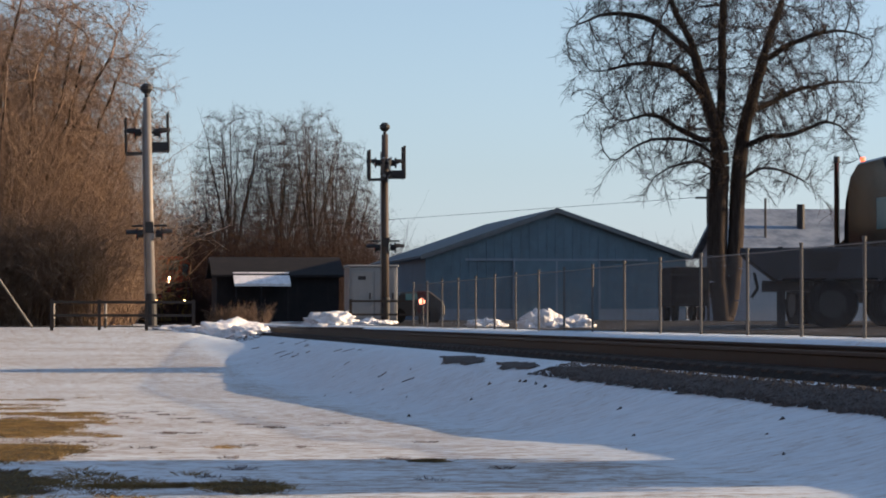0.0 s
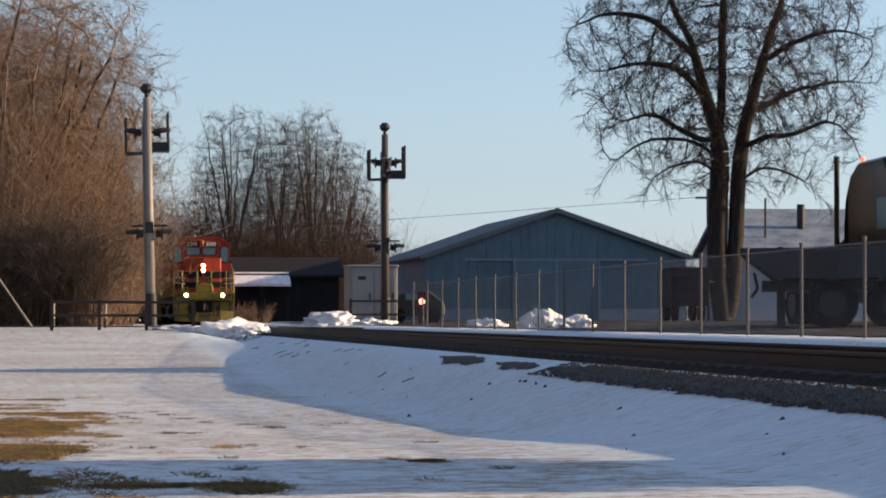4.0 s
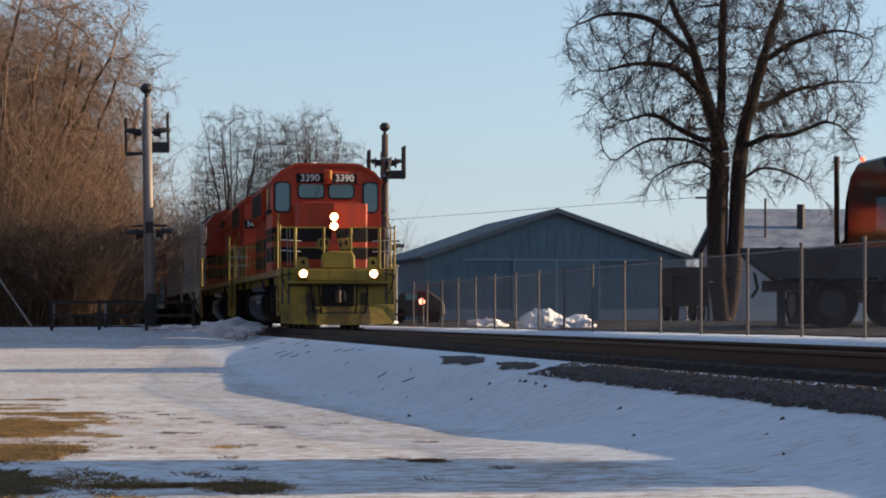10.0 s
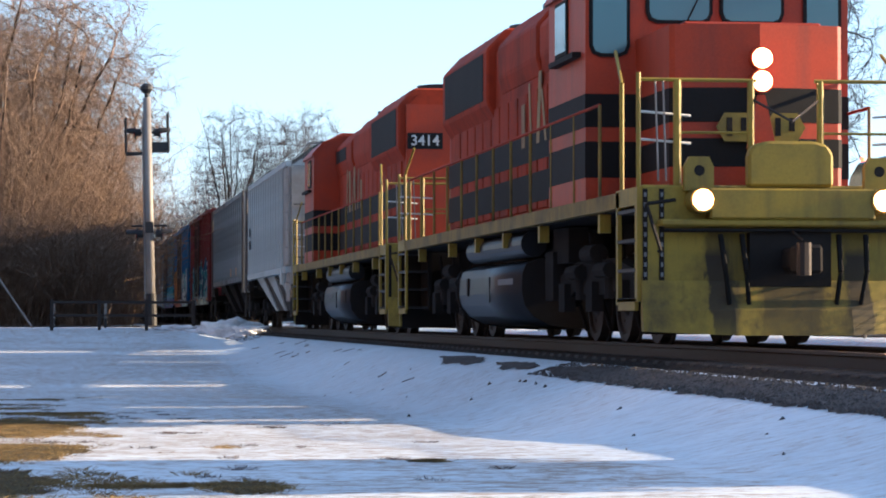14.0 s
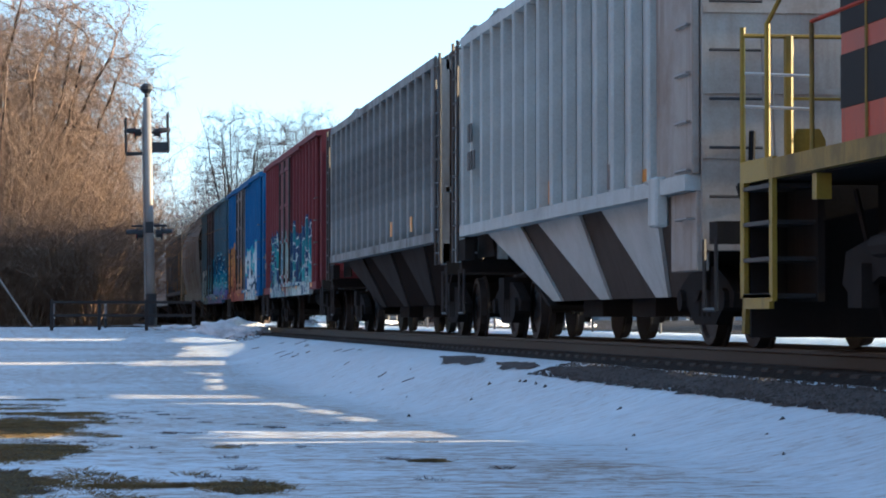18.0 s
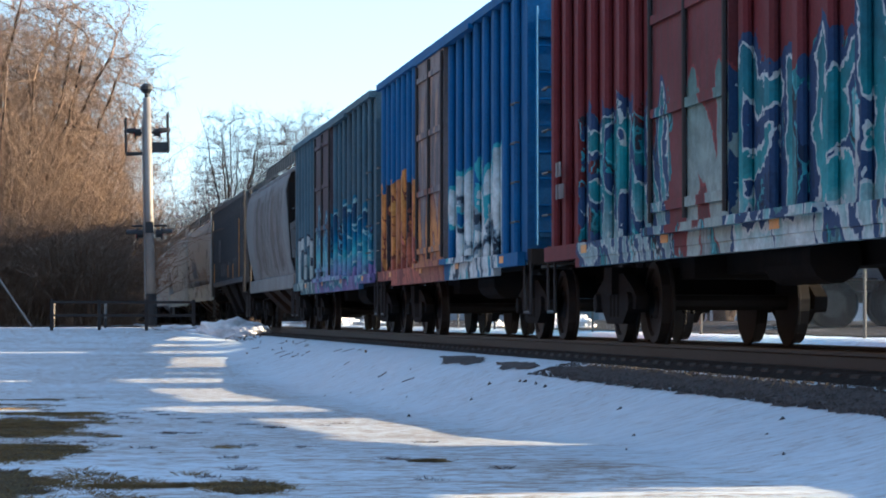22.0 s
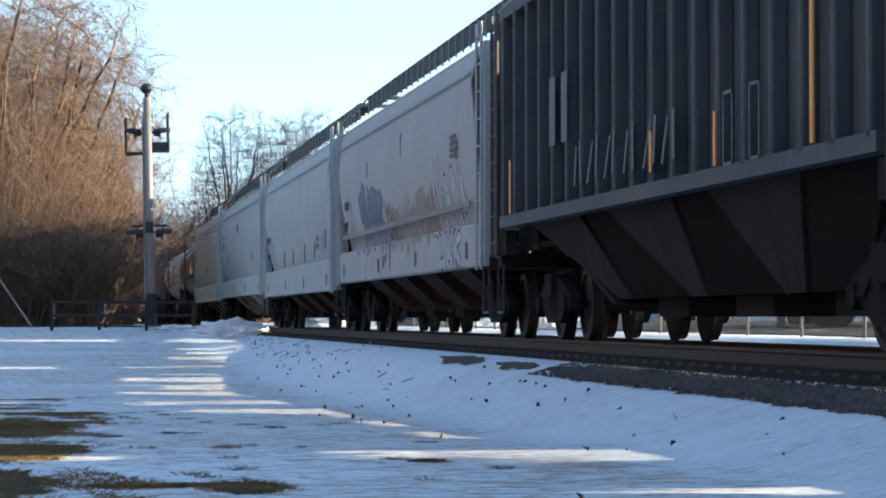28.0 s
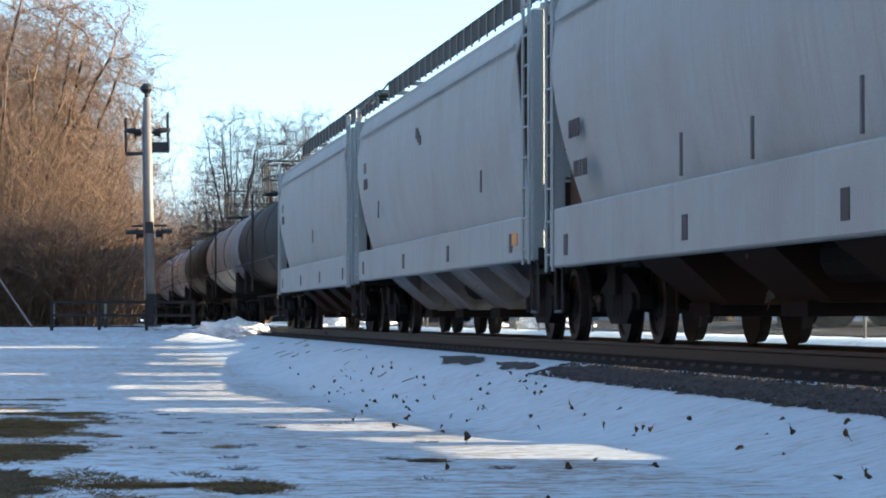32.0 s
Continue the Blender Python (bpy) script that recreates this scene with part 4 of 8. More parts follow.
def boxcar(q, L, label, base, regions, door_y, door_w, door_base, ribs=10, grime=0.3, name="boxcar", pieces=()):
    car = car_root("boxcar", label, q, L)
    mat = graffiti("spray_painted_boxcar_" + name, car, base, regions, grime, pieces=pieces)
    dmat = graffiti("spray_painted_door_" + name, car, door_base, regions, 0.6, pieces=pieces)
    underframe(car, L, mat)
    z0, z1 = 1.02, 4.5
    b0, b1 = 0.55, L - 0.55
    body = part("body", prism([(-1.45, z0), (-1.45, z1), (0, z1 + 0.22), (1.45, z1), (1.45, z0)], b0, b1), mat, car)
    rib = finish(boxes((-0.05, 0.05, -0.11, 0.11, z0 - 0.05, z1 - 0.06)), "rib", mat, 0.035)
    for s in (-1, 1):
        for i in range(ribs * 2):
            k = i % ribs
            lo, hi = (b0 + 0.55, door_y - door_w / 2 - 0.25) if i < ribs else (door_y + door_w / 2 + 0.25, b1 - 0.55)
            part("rib", rib, None, body, at=(s * 1.49, lo + (hi - lo) * k / (ribs - 1), 0))
        part("side_sill", boxes((*sorted((s * 1.46, s * 1.56)), b0 + 0.1, b1 - 0.1, 0.95, 1.12), (*sorted((s * 1.46, s * 1.55)), b0 + 2.0, b1 - 2.0, 0.85, 1.0)), mat, car)
        part("eave", boxes((*sorted((s * 1.43, s * 1.58)), b0, b1, z1 - 0.1, z1 + 0.02)), mat, car)
        # sliding door with its rails and ribs
        y0, y1 = door_y - door_w / 2, door_y + door_w / 2
        bm = boxes((*sorted((s * 1.50, s * 1.58)), y0, y1, 1.16, z1 - 0.15))
        door = part("sliding_door", bm, dmat, car, "spray-painted sliding door")
        for k in range(4):
            z = 1.3 + (z1 - 1.6) * k / 3.2
            part("door_rib", boxes((*sorted((s * 1.58, s * 1.615)), y0 + 0.05, y1 - 0.05, z, z + 0.09)), dmat, door)
        for y in (y0 + 0.04, y1 - 0.1, (y0 + y1) / 2):
            part("door_bar", rods(((s * 1.61, y, 1.2), (s * 1.61, y, z1 - 0.2), 0.025)), M["dark_metal"], door)
        part("door_track", boxes((*sorted((s * 1.5, s * 1.64)), y0 - door_w * 0.9, y1 + 0.2, 1.08, 1.16)), mat, car)
        part("door_track", boxes((*sorted((s * 1.5, s * 1.62)), y0 - door_w * 0.9, y1 + 0.2, z1 - 0.16, z1 - 0.09)), mat, car)
        grab_irons(car, s * 1.58, (b0 + 0.1, b1 - 0.5), (1.5, 2.0, 2.5, 3.0))
        for k in range(4):
            part("reflector", boxes((*sorted((s * 1.555, s * 1.565)), b0 + 1.2 + k * 4.0, b0 + 1.5 + k * 4.0, 1.0, 1.09)), M["amber"], car)
    for s, e in ((-1, b0), (1, b1)):
        for k in range(7):
            part("end_corrugation", boxes((-1.35, 1.35, *sorted((e, e + s * 0.06)), 1.3 + k * 0.42, 1.5 + k * 0.42)), mat, car)
        ladder(car, -1.35 if s < 0 else 0.9, e + s * 0.12, 1.2, z1 - 0.3, 0.42, "x", mat)
    roof = bmesh.new()
    for k in range(14):
        y = b0 + 0.4 + (b1 - b0 - 0.8) * k / 13
        for s in (-1, 1):
            loft(roof, [[(s * 1.46, y - 0.05, z1 + 0.0), (s * 1.46, y + 0.05, z1 + 0.0), (s * 1.46, y + 0.05, z1 + 0.05), (s * 1.46, y - 0.05, z1 + 0.05)],
                        [(0, y - 0.05, z1 + 0.2), (0, y + 0.05, z1 + 0.2), (0, y + 0.05, z1 + 0.27), (0, y - 0.05, z1 + 0.27)]])
    part("roof_seams", roof, mat, car)
    for y in (2.4, L - 2.4):
        bogie(car, y)
    return car


def tank_car(q, L, mat, label):
    car = car_root("tank_car", label, q, L)
    underframe(car, L, mat)
    bm = bmesh.new()
    R, zc = 1.42, 2.62
    rings = []
    for y, r in ((0.75, 0.3), (0.82, 0.75), (1.0, 1.1), (1.25, 1.32), (1.55, R), (L - 1.55, R), (L - 1.25, 1.32), (L - 1.0, 1.1), (L - 0.82, 0.75), (L - 0.75, 0.3)):
        rings.append([(r * math.cos(2 * math.pi * i / 28), y, zc + r * math.sin(2 * math.pi * i / 28)) for i in range(28)])
    loft(bm, rings)
    part("tank", bm, mat, car, smooth=True)
    for y in (L * 0.3, L * 0.7):
        bm = bmesh.new()
        for i in range(28):
            a0, a1 = 2 * math.pi * i / 28, 2 * math.pi * (i + 1) / 28
            loft(bm, [[(rr * math.cos(a), yy, zc + rr * math.sin(a)) for rr, yy in ((R, y), (R + 0.02, y), (R + 0.02, y + 0.12), (R, y + 0.12))] for a in (a0, a1)], caps=False)
        bmesh.ops.remove_doubles(bm, verts=bm.verts, dist=0.001)
        part("band", bm, M["dark_metal"], car)
    part("dome", rods(((0, L / 2, zc + R - 0.1), (0, L / 2, zc + R + 0.28), 0.5), n=16), mat, car)
    bm = boxes((-1.1, 1.1, L / 2 - 1.2, L / 2 + 1.2, zc + R + 0.0, zc + R + 0.05))
    part("platform", bm, M["board"], car)
    bm = bmesh.new()
    pts = [(-1.1, -1.2), (1.1, -1.2), (1.1, 1.2), (-1.1, 1.2)]
    for (xa, ya), (xb, yb) in zip(pts, pts[1:] + pts[:1]):
        for k in range(3):
            rod(bm, (xa + (xb - xa) * k / 3, L / 2 + ya + (yb - ya) * k / 3, zc + R), (xa + (xb - xa) * k / 3, L / 2 + ya + (yb - ya) * k / 3, zc + R + 0.95), 0.025, 5)
        for z in (0.5, 0.95):
            rod(bm, (xa, L / 2 + ya, zc + R + z), (xb, L / 2 + yb, zc + R + z), 0.025, 5)
    part("platform_railing", bm, M["dark_metal"], car)
    ladder(car, -1.5, L / 2 - 0.2, 1.1, zc + R, 0.42, "y", M["dark_metal"])
    for s in (-1, 1):
        part("grab_rail", rods(((s * 1.46, 1.2, 2.0), (s * 1.46, L - 1.2, 2.0), 0.022)), M["dark_metal"], car)
        for y in (2.0, L - 2.0):
            bm = bmesh.new()
            loft(bm, [[(s * 1.2, y - 0.6, 1.1), (s * 1.2, y + 0.6, 1.1), (s * 1.2, y + 0.5, 1.9), (s * 1.2, y - 0.5, 1.9)], [(s * 0.2, y - 0.6, 1.1), (s * 0.2, y + 0.6, 1.1), (s * 0.2, y + 0.5, 1.9), (s * 0.2, y - 0.5, 1.9)]])
            part("saddle", bm, M["under"], car)
    for y in (2.2, L - 2.2):
        bogie(car, y)
    return car


DASH = finish(boxes((-0.013, 0.013, -0.003, 0.003, -0.022, 0.022)), "dash", M["drip"])


def locomotive(q, number, label, turned=False, lit=True):
    """Six-axle road switcher: low nose, cab, long hood, walkways. y = 0 at the nose end."""
    L = 19.6
    car = car_root("locomotive", label, q, L, turned)
    O, Y, K, U = M["orange"], M["yellow"], M["black"], M["under"]
    # deck and sills
    part("deck", boxes((-1.46, 1.46, 0.5, L - 0.5, 1.40, 1.58)), U, car)
    for s in (-1, 1):
        part("side_sill", boxes((*sorted((s * 1.44, s * 1.54)), 1.0, L - 1.0, 1.42, 1.58)), M["yellow_dirty"], car)
        for y in (2.2, 5.9, 8.6, 11.0, 13.6, 17.0):
            part("sill_bracket", boxes((*sorted((s * 1.38, s * 1.5)), y, y + 0.12, 1.2, 1.4)), Y, car)
    part("frame", boxes((-0.6, 0.6, 1.0, L - 1.0, 0.9, 1.4)), U, car)
    # pilots at both ends
    for e, s in ((0.0, 1), (L, -1)):
        bm = boxes((-1.5, 1.5, *sorted((e + s * 0.1, e + s * 0.2)), 0.62, 1.62))
        part("pilot_plate", bm, M["pilot"], car, "dirty yellow pilot plate", bevel=0.02)
        part("pilot_backing", boxes((-1.48, 1.48, *sorted((e + s * 0.205, e + s * 0.24)), 0.12, 1.58)), U, car)
        bm = bmesh.new()
        loft(bm, [[(-1.5, e + s * 0.0, 0.15), (-0.6, e - s * 0.2, 0.11), (0.6, e - s * 0.2, 0.11), (1.5, e + s * 0.0, 0.15), (1.5, e + s * 0.1, 0.15), (-1.5, e + s * 0.1, 0.15)],
                  [(-1.5, e + s * 0.03, 0.36), (-0.6, e - s * 0.14, 0.36), (0.6, e - s * 0.14, 0.36), (1.5, e + s * 0.03, 0.36), (1.5, e + s * 0.14, 0.36), (-1.5, e + s * 0.14, 0.36)],
                  [(-1.5, e + s * 0.08, 0.66), (-0.6, e + s * 0.02, 0.66), (0.6, e + s * 0.02, 0.66), (1.5, e + s * 0.08, 0.66), (1.5, e + s * 0.16, 0.66), (-1.5, e + s * 0.16, 0.66)]])
        part("plow", bm, M["pilot"], car, "scuffed yellow snow plow")
        bm = boxes((-1.35, 1.35, *sorted((e - s * 0.12, e + s * 0.1)), 1.2, 1.27), (-0.85, 0.85, *sorted((e - s * 0.14, e + s * 0.1)), 1.27, 1.58))
        part("anticlimber", bm, Y, car, bevel=0.02)
        bm = bmesh.new()
        loft(bm, [[(0.44 * a, y, 1.6 + 0.46 * b) for a, b in ((-1, 0), (-1, 0.72), (-0.86, 0.92), (-0.55, 1), (0.55, 1), (0.86, 0.92), (1, 0.72), (1, 0))] for y in (e - s * 0.06, e + s * 0.1)])
        part("drop_step", bm, Y, car, bevel=0.03)
        bm = boxes((-0.42, 0.42, *sorted((e - s * 0.02, e + s * 0.1)), 0.6, 1.14))
        part("coupler_pocket", bm, U, car)
        bm = boxes((-0.09, 0.09, *sorted((e - s * 0.55, e)), 0.76, 0.98), (-0.13, 0.13, *sorted((e - s * 0.75, e - s * 0.45)), 0.72, 1.0))
        cp = part("coupler", bm, U, car, bevel=0.03)
        part("knuckle", rods(((-0.07, e - s * 0.76, 0.7), (-0.07, e - s * 0.76, 1.02), 0.075), n=10), M["rust"], cp, "worn dark coupler knuckle")
        part("cut_lever", rods(((-1.3, e - s * 0.06, 1.16), (1.3, e - s * 0.06, 1.16), 0.02), ((0.0, e - s * 0.06, 1.16), (0.0, e - s * 0.5, 1.04), 0.016), n=5), K, car)
        for k in range(4):
            x = (-0.72, -0.5, 0.5, 0.78)[k]
            bm = rods(((x, e - s * 0.02, 1.12), (x * 0.97, e - s * 0.14, 0.75), 0.028), ((x * 0.97, e - s * 0.14, 0.75), (x * 0.9, e - s * 0.1, 0.42), 0.024))
            part("air_hose", bm, M["rubber"], car)
        for sx in (-1, 1):
            # stairwell with treads, and its grab rails
            bm = boxes((*sorted((sx * 1.50, sx * 1.54)), *sorted((e + s * 0.12, e + s * 0.24)), 0.45, 1.6), (*sorted((sx * 1.50, sx * 1.54)), *sorted((e + s * 1.06, e + s * 1.16)), 0.42, 1.6), (*sorted((sx * 1.50, sx * 1.54)), *sorted((e + s * 0.24, e + s * 1.06)), 1.42, 1.6), (*sorted((sx * 1.50, sx * 1.54)), *sorted((e + s * 0.24, e + s * 1.06)), 0.36, 0.48))
            part("step_well", bm, Y, car)
            part("step_back", boxes((*sorted((sx * 1.1, sx * 1.16)), *sorted((e + s * 0.2, e + s * 1.16)), 0.42, 1.58)), U, car)
            for x0 in (1.27, 1.44):
                strip = part("step_grip", boxes((*sorted((sx * x0, sx * (x0 + 0.05))), *sorted((e + s * 0.085, e + s * 0.099)), 0.66, 1.58)), K, car, "black anti-slip strip with pale dashes")
                for k in range(9 if lit and e == 0 else 0):
                    part("dash", DASH, None, strip, at=(sx * (x0 + 0.025), e + s * 0.08, 0.72 + 0.1 * k))
            part("gate_bar", rods(((sx * 1.52, e + s * 0.14, 2.08), (sx * 0.95, e + s * 0.3, 2.05), 0.014), ((sx * 1.52, e + s * 0.14, 2.36), (sx * 0.95, e + s * 0.3, 2.33), 0.014), n=5), M["white_paint"], car, "white bar across the step opening")
            for xx in (1.24, 1.32):
                part("gate_chain", rods(((sx * xx, e + s * 0.13, 1.66), (sx * (xx + 0.03), e + s * 0.13, 2.66), 0.011), n=5), M["galv"], car)
            for k in range(4):
                z = 0.45 + 0.3 * k
                part("tread", boxes((*sorted((sx * 1.1, sx * 1.54)), *sorted((e + s * 0.2, e + s * 1.1)), z, z + 0.035)), M["dark_metal"], car)
            part("step_handrail", rods(((sx * 1.52, e + s * 0.14, 1.6), (sx * 1.52, e + s * 0.14, 2.75), 0.024)), Y, car)
            part("step_handrail", rods(((sx * 1.52, e + s * 0.95, 1.5), (sx * 1.52, e + s * 0.95, 2.7), 0.024), ((sx * 1.52, e + s * 0.95, 2.7), (sx * 1.45, e + s * 1.6, 3.1), 0.02)), Y, car)
            bm = rods(((sx * 1.35, e - s * 0.02, 0.95), (sx * 1.35, e - s * 0.12, 0.95), 0.02), ((sx * 1.35, e - s * 0.12, 0.95), (sx * 1.5, e - s * 0.12, 1.42), 0.02), ((sx * 1.5, e - s * 0.12, 1.42), (sx * 1.2, e - s * 0.12, 1.46), 0.02), n=5)
            part("uncoupling_lever", bm, K, car)
            # end handrail across the deck
            bm = rods(((sx * 1.12, e + s * 0.15, 1.6), (sx * 1.12, e + s * 0.15, 2.68), 0.042), ((sx * 0.36, e + s * 0.15, 1.6), (sx * 0.36, e + s * 0.15, 2.68), 0.036), ((sx * 1.52, e + s * 0.15, 2.68), (sx * 0.3, e + s * 0.15, 2.68), 0.02), ((sx * 1.12, e + s * 0.15, 2.15), (sx * 0.36, e + s * 0.15, 2.15), 0.014))
            part("end_handrail", bm, Y, car)
        bm = rods(((-0.36, e + s * 0.15, 2.5), (0.0, e - s * 0.1, 2.25), 0.012), ((0.0, e - s * 0.1, 2.25), (0.36, e + s * 0.15, 2.5), 0.012), n=5)
        part("safety_chain", bm, M["dark_metal"], car)
    # ditch lights: lug, housing, lens
    for sx in (-1, 1):
        bm = bmesh.new()
        loft(bm, [[(sx * 0.93 + a, y, z) for a, z in ((-0.15, 1.56), (0.15, 1.56), (0.15, 1.8), (0.1, 1.9), (-0.1, 1.9), (-0.15, 1.8))] for y in (0.0, 0.09)])
        part("lifting_lug", bm, Y, car)
        part("lug_hole", rods(((sx * 0.93, -0.006, 1.76), (sx * 0.93, 0.05, 1.76), 0.055), n=12), K, car)
        part("reflector", rods(((sx * 0.93, -0.166, 1.46), (sx * 0.93, -0.1605, 1.46), 0.105), n=16), M["lamp_ring"] if lit else M["glass"], car)
        hs = part("ditch_light", rods(((sx * 0.93, -0.16, 1.46), (sx * 0.93, 0.1, 1.46), 0.13), n=16), Y, car)
        part("lens", rods(((sx * 0.93, -0.172, 1.46), (sx * 0.93, -0.1662, 1.46), 0.062), n=16), M["bulb"] if lit else M["glass"], hs)
    # low nose
    hw = 0.93
    def nose_block(y0, y1, z0, z1, name, mat, g=0.0):
        bm = bmesh.new()
        w = hw + g
        loft(bm, [[(-w, y1 + g, z), (-w, y0 + 0.19 - g, z), (-w + 0.05, y0 + 0.14 - g, z), (0, y0 - g, z), (w - 0.05, y0 + 0.14 - g, z), (w, y0 + 0.19 - g, z), (w, y1 + g, z)] for z in (z0, z1)])
        return part(name, bm, mat, car)
    nose_block(1.15, 3.05, 1.58, 3.37, "nose", O)
    for z0, z1 in ((2.34, 2.70), (1.87, 2.17)):
        nose_block(1.15, 3.0, z0, z1, "nose_stripe", K, 0.006)
    part("nose_cap", boxes((-0.75, 0.75, 1.45, 3.0, 3.37, 3.42)), O, car, bevel=0.04)
    for k, z in enumerate((3.00, 2.76)):
        hl = part("headlight", rods(((0, 1.05, z), (0, 1.2, z), 0.125), n=16), O, car)
        part("reflector", rods(((0, 1.044, z), (0, 1.0495, z), 0.105), n=16), M["lamp_ring"] if lit else M["glass"], hl)
        part("lens", rods(((0, 1.030, z), (0, 1.043, z), 0.064), n=16), M["lamp"] if lit else M["glass"], hl)
    # herald: two yellow hexagons with dark bars, an orange triangle between them
    for sx in (-1, 1):
        bm = bmesh.new()
        loft(bm, [[(sx * 0.26 + 0.22 * a, y, 2.28 + 0.15 * b) for a, b in ((-1, 0), (-0.6, 1), (0.6, 1), (1, 0), (0.6, -1), (-0.6, -1))] for y in (1.115, 1.13)])
        h = part("herald", bm, Y, car, "yellow hexagonal railway herald")
        part("herald_bar", boxes((sx * 0.26 - 0.11, sx * 0.26 - 0.05, 1.105, 1.114, 2.19, 2.38), (sx * 0.26 + 0.04, sx * 0.26 + 0.1, 1.105, 1.114, 2.24, 2.38)), K, h)
    bm = bmesh.new()
    loft(bm, [[(-0.16, y, 2.06), (0.16, y, 2.06), (0.04, y, 2.62), (-0.04, y, 2.62)] for y in (1.10, 1.125)])
    part("herald_wedge", bm, O, car)
    # cab with a chamfered roof
    prof = [(-1.5, 1.58), (-1.5, 4.04), (-1.28, 4.28), (-0.85, 4.50), (0.85, 4.50), (1.28, 4.28), (1.5, 4.04), (1.5, 1.58)]
    part("cab", prism(prof, 3.0, 5.25), O, car)
    for z0, z1 in ((2.40, 2.77), (1.84, 2.24)):
        part("cab_stripe", boxes((-1.506, 1.506, 2.994, 5.256, z0, z1)), K, car)
    part("roof_edge", prism([(-1.55, 4.0), (-1.53, 4.07), (-1.3, 4.325), (-0.86, 4.545), (0.86, 4.545), (1.3, 4.325), (1.53, 4.07), (1.55, 4.0), (1.49, 4.02), (1.27, 4.26), (0.84, 4.48), (-0.84, 4.48), (-1.27, 4.26), (-1.49, 4.02)], 2.9, 5.3), O, car)

    def window(x0, x1, z0, z1, y, name="cab_window"):
        def slab(g, ya, yb, c):
            bm = bmesh.new()
            a, b, lo, hi = x0 - g, x1 + g, z0 - g, z1 + g
            h = 0.3 * c
            loft(bm, [[(a, yy, lo + c), (a + h, yy, lo + h), (a + c, yy, lo), (b - c, yy, lo), (b - h, yy, lo + h), (b, yy, lo + c), (b, yy, hi - c), (b - h, yy, hi - h), (b - c, yy, hi), (a + c, yy, hi), (a + h, yy, hi - h), (a, yy, hi - c)] for yy in (ya, yb)])
            return bm
        w = part(name, slab(0.04, y - 0.03, y, 0.12), K, car)
        part("pane", slab(0.0, y - 0.036, y - 0.028, 0.09), M["glass"], w)
    window(-0.78, -0.10, 3.60, 3.97, 3.0)
    window(0.06, 0.72, 3.60, 3.97, 3.0)
    window(-1.42, -1.04, 3.22, 4.0, 3.0)
    window(1.02, 1.38, 3.22, 4.0, 3.0)
    part("wiper", rods(((-0.35, 2.95, 3.6), (-0.2, 2.95, 3.9), 0.01), n=4), K, car)
    for s in (-1, 1):
        for y0, y1 in ((4.0, 4.75),):
            w = part("side_window", boxes((*sorted((s * 1.5, s * 1.525)), y0, y1, 3.3, 3.95)), K, car, bevel=0.01)
            part("pane", boxes((*sorted((s * 1.526, s * 1.532)), y0 + 0.05, y1 - 0.05, 3.35, 3.9)), M["glass"], w)
        part("arm_rest", boxes((*sorted((s * 1.5, s * 1.6)), 3.25, 4.75, 3.2, 3.26)), K, car)
    bm = bmesh.new()
    loft(bm, [[(-0.98, 3.02, z), (-0.98, 2.97, z), (0, 2.80, z), (0.98, 2.97, z), (0.98, 3.02, z)] for z in (3.98, 4.32)])
    part("number_board_housing", bm, O, car)
    num = words(number, 0.27, M["num_white"])
    for x0, x1 in ((-0.86, -0.1), (0.12, 0.82)):
        xm = (x0 + x1) / 2
        half = (x1 - x0) / 2
        nb = part("number_board", boxes((-half, half, -0.012, 0.0, -0.135, 0.135)), K, car, at=(xm, 2.80 + 0.17 * abs(xm) / 0.98 - 0.004, 4.13), bevel=0.004)
        nb.rotation_euler = (0, 0, math.atan2(0.17, 0.98) * (1 if xm > 0 else -1))
        part("road_number", num, None, nb, "white road number", at=(0, -0.018, 0))
    part("horn", rods(((-0.5, 4.2, 4.5), (-0.5, 4.2, 4.66), 0.03), ((-0.5, 3.95, 4.66), (-0.5, 4.3, 4.66), 0.05)), M["dark_metal"], car)
    part("antenna", rods(((-0.3, 3.6, 4.5), (-0.3, 3.6, 4.62), 0.06)), M["white_paint"], car)
    part("bell_bracket", boxes((-0.12, 0.1, 2.7, 2.98, 4.05, 4.36)), O, car, bevel=0.03)
    part("beacon", rods(((0.06, 2.70, 4.12), (0.06, 2.70, 4.34), 0.04), n=10), M["amber"], car)
    # long hood in sections: equipment, engine room, dynamic brake flare, radiators
    part("long_hood", prism([(-0.92, 1.58), (-0.92, 4.18), (-0.7, 4.42), (0.7, 4.42), (0.92, 4.18), (0.92, 1.58)], 5.25, L - 2.15), M["orange_dirty"], car)
    part("equipment_cabinet", boxes((-1.1, -0.92, 5.25, 6.6, 1.58, 3.0)), M["orange_dirty"], car, bevel=0.03)

    def hood_top(name, y0, y1, w, zl, zs, zt, mat):
        part(name, prism([(-0.925, zl), (-w, zl + 0.25), (-w, zs), (-w + 0.3, zt), (w - 0.3, zt), (w, zs), (w, zl + 0.25), (0.925, zl)], y0, y1), mat, car, bevel=0.03)
    hood_top("blower_duct", 5.27, 8.7, 1.0, 3.5, 4.14, 4.47, M["orange_dirty"])
    hood_top("dynamic_brake_blister", 9.0, 12.2, 0.99, 3.5, 4.20, 4.54, M["orange_dirty"])
    hood_top("radiator_section", 12.8, L - 2.2, 1.06, 3.2, 4.24, 4.56, M["orange_dirty"])
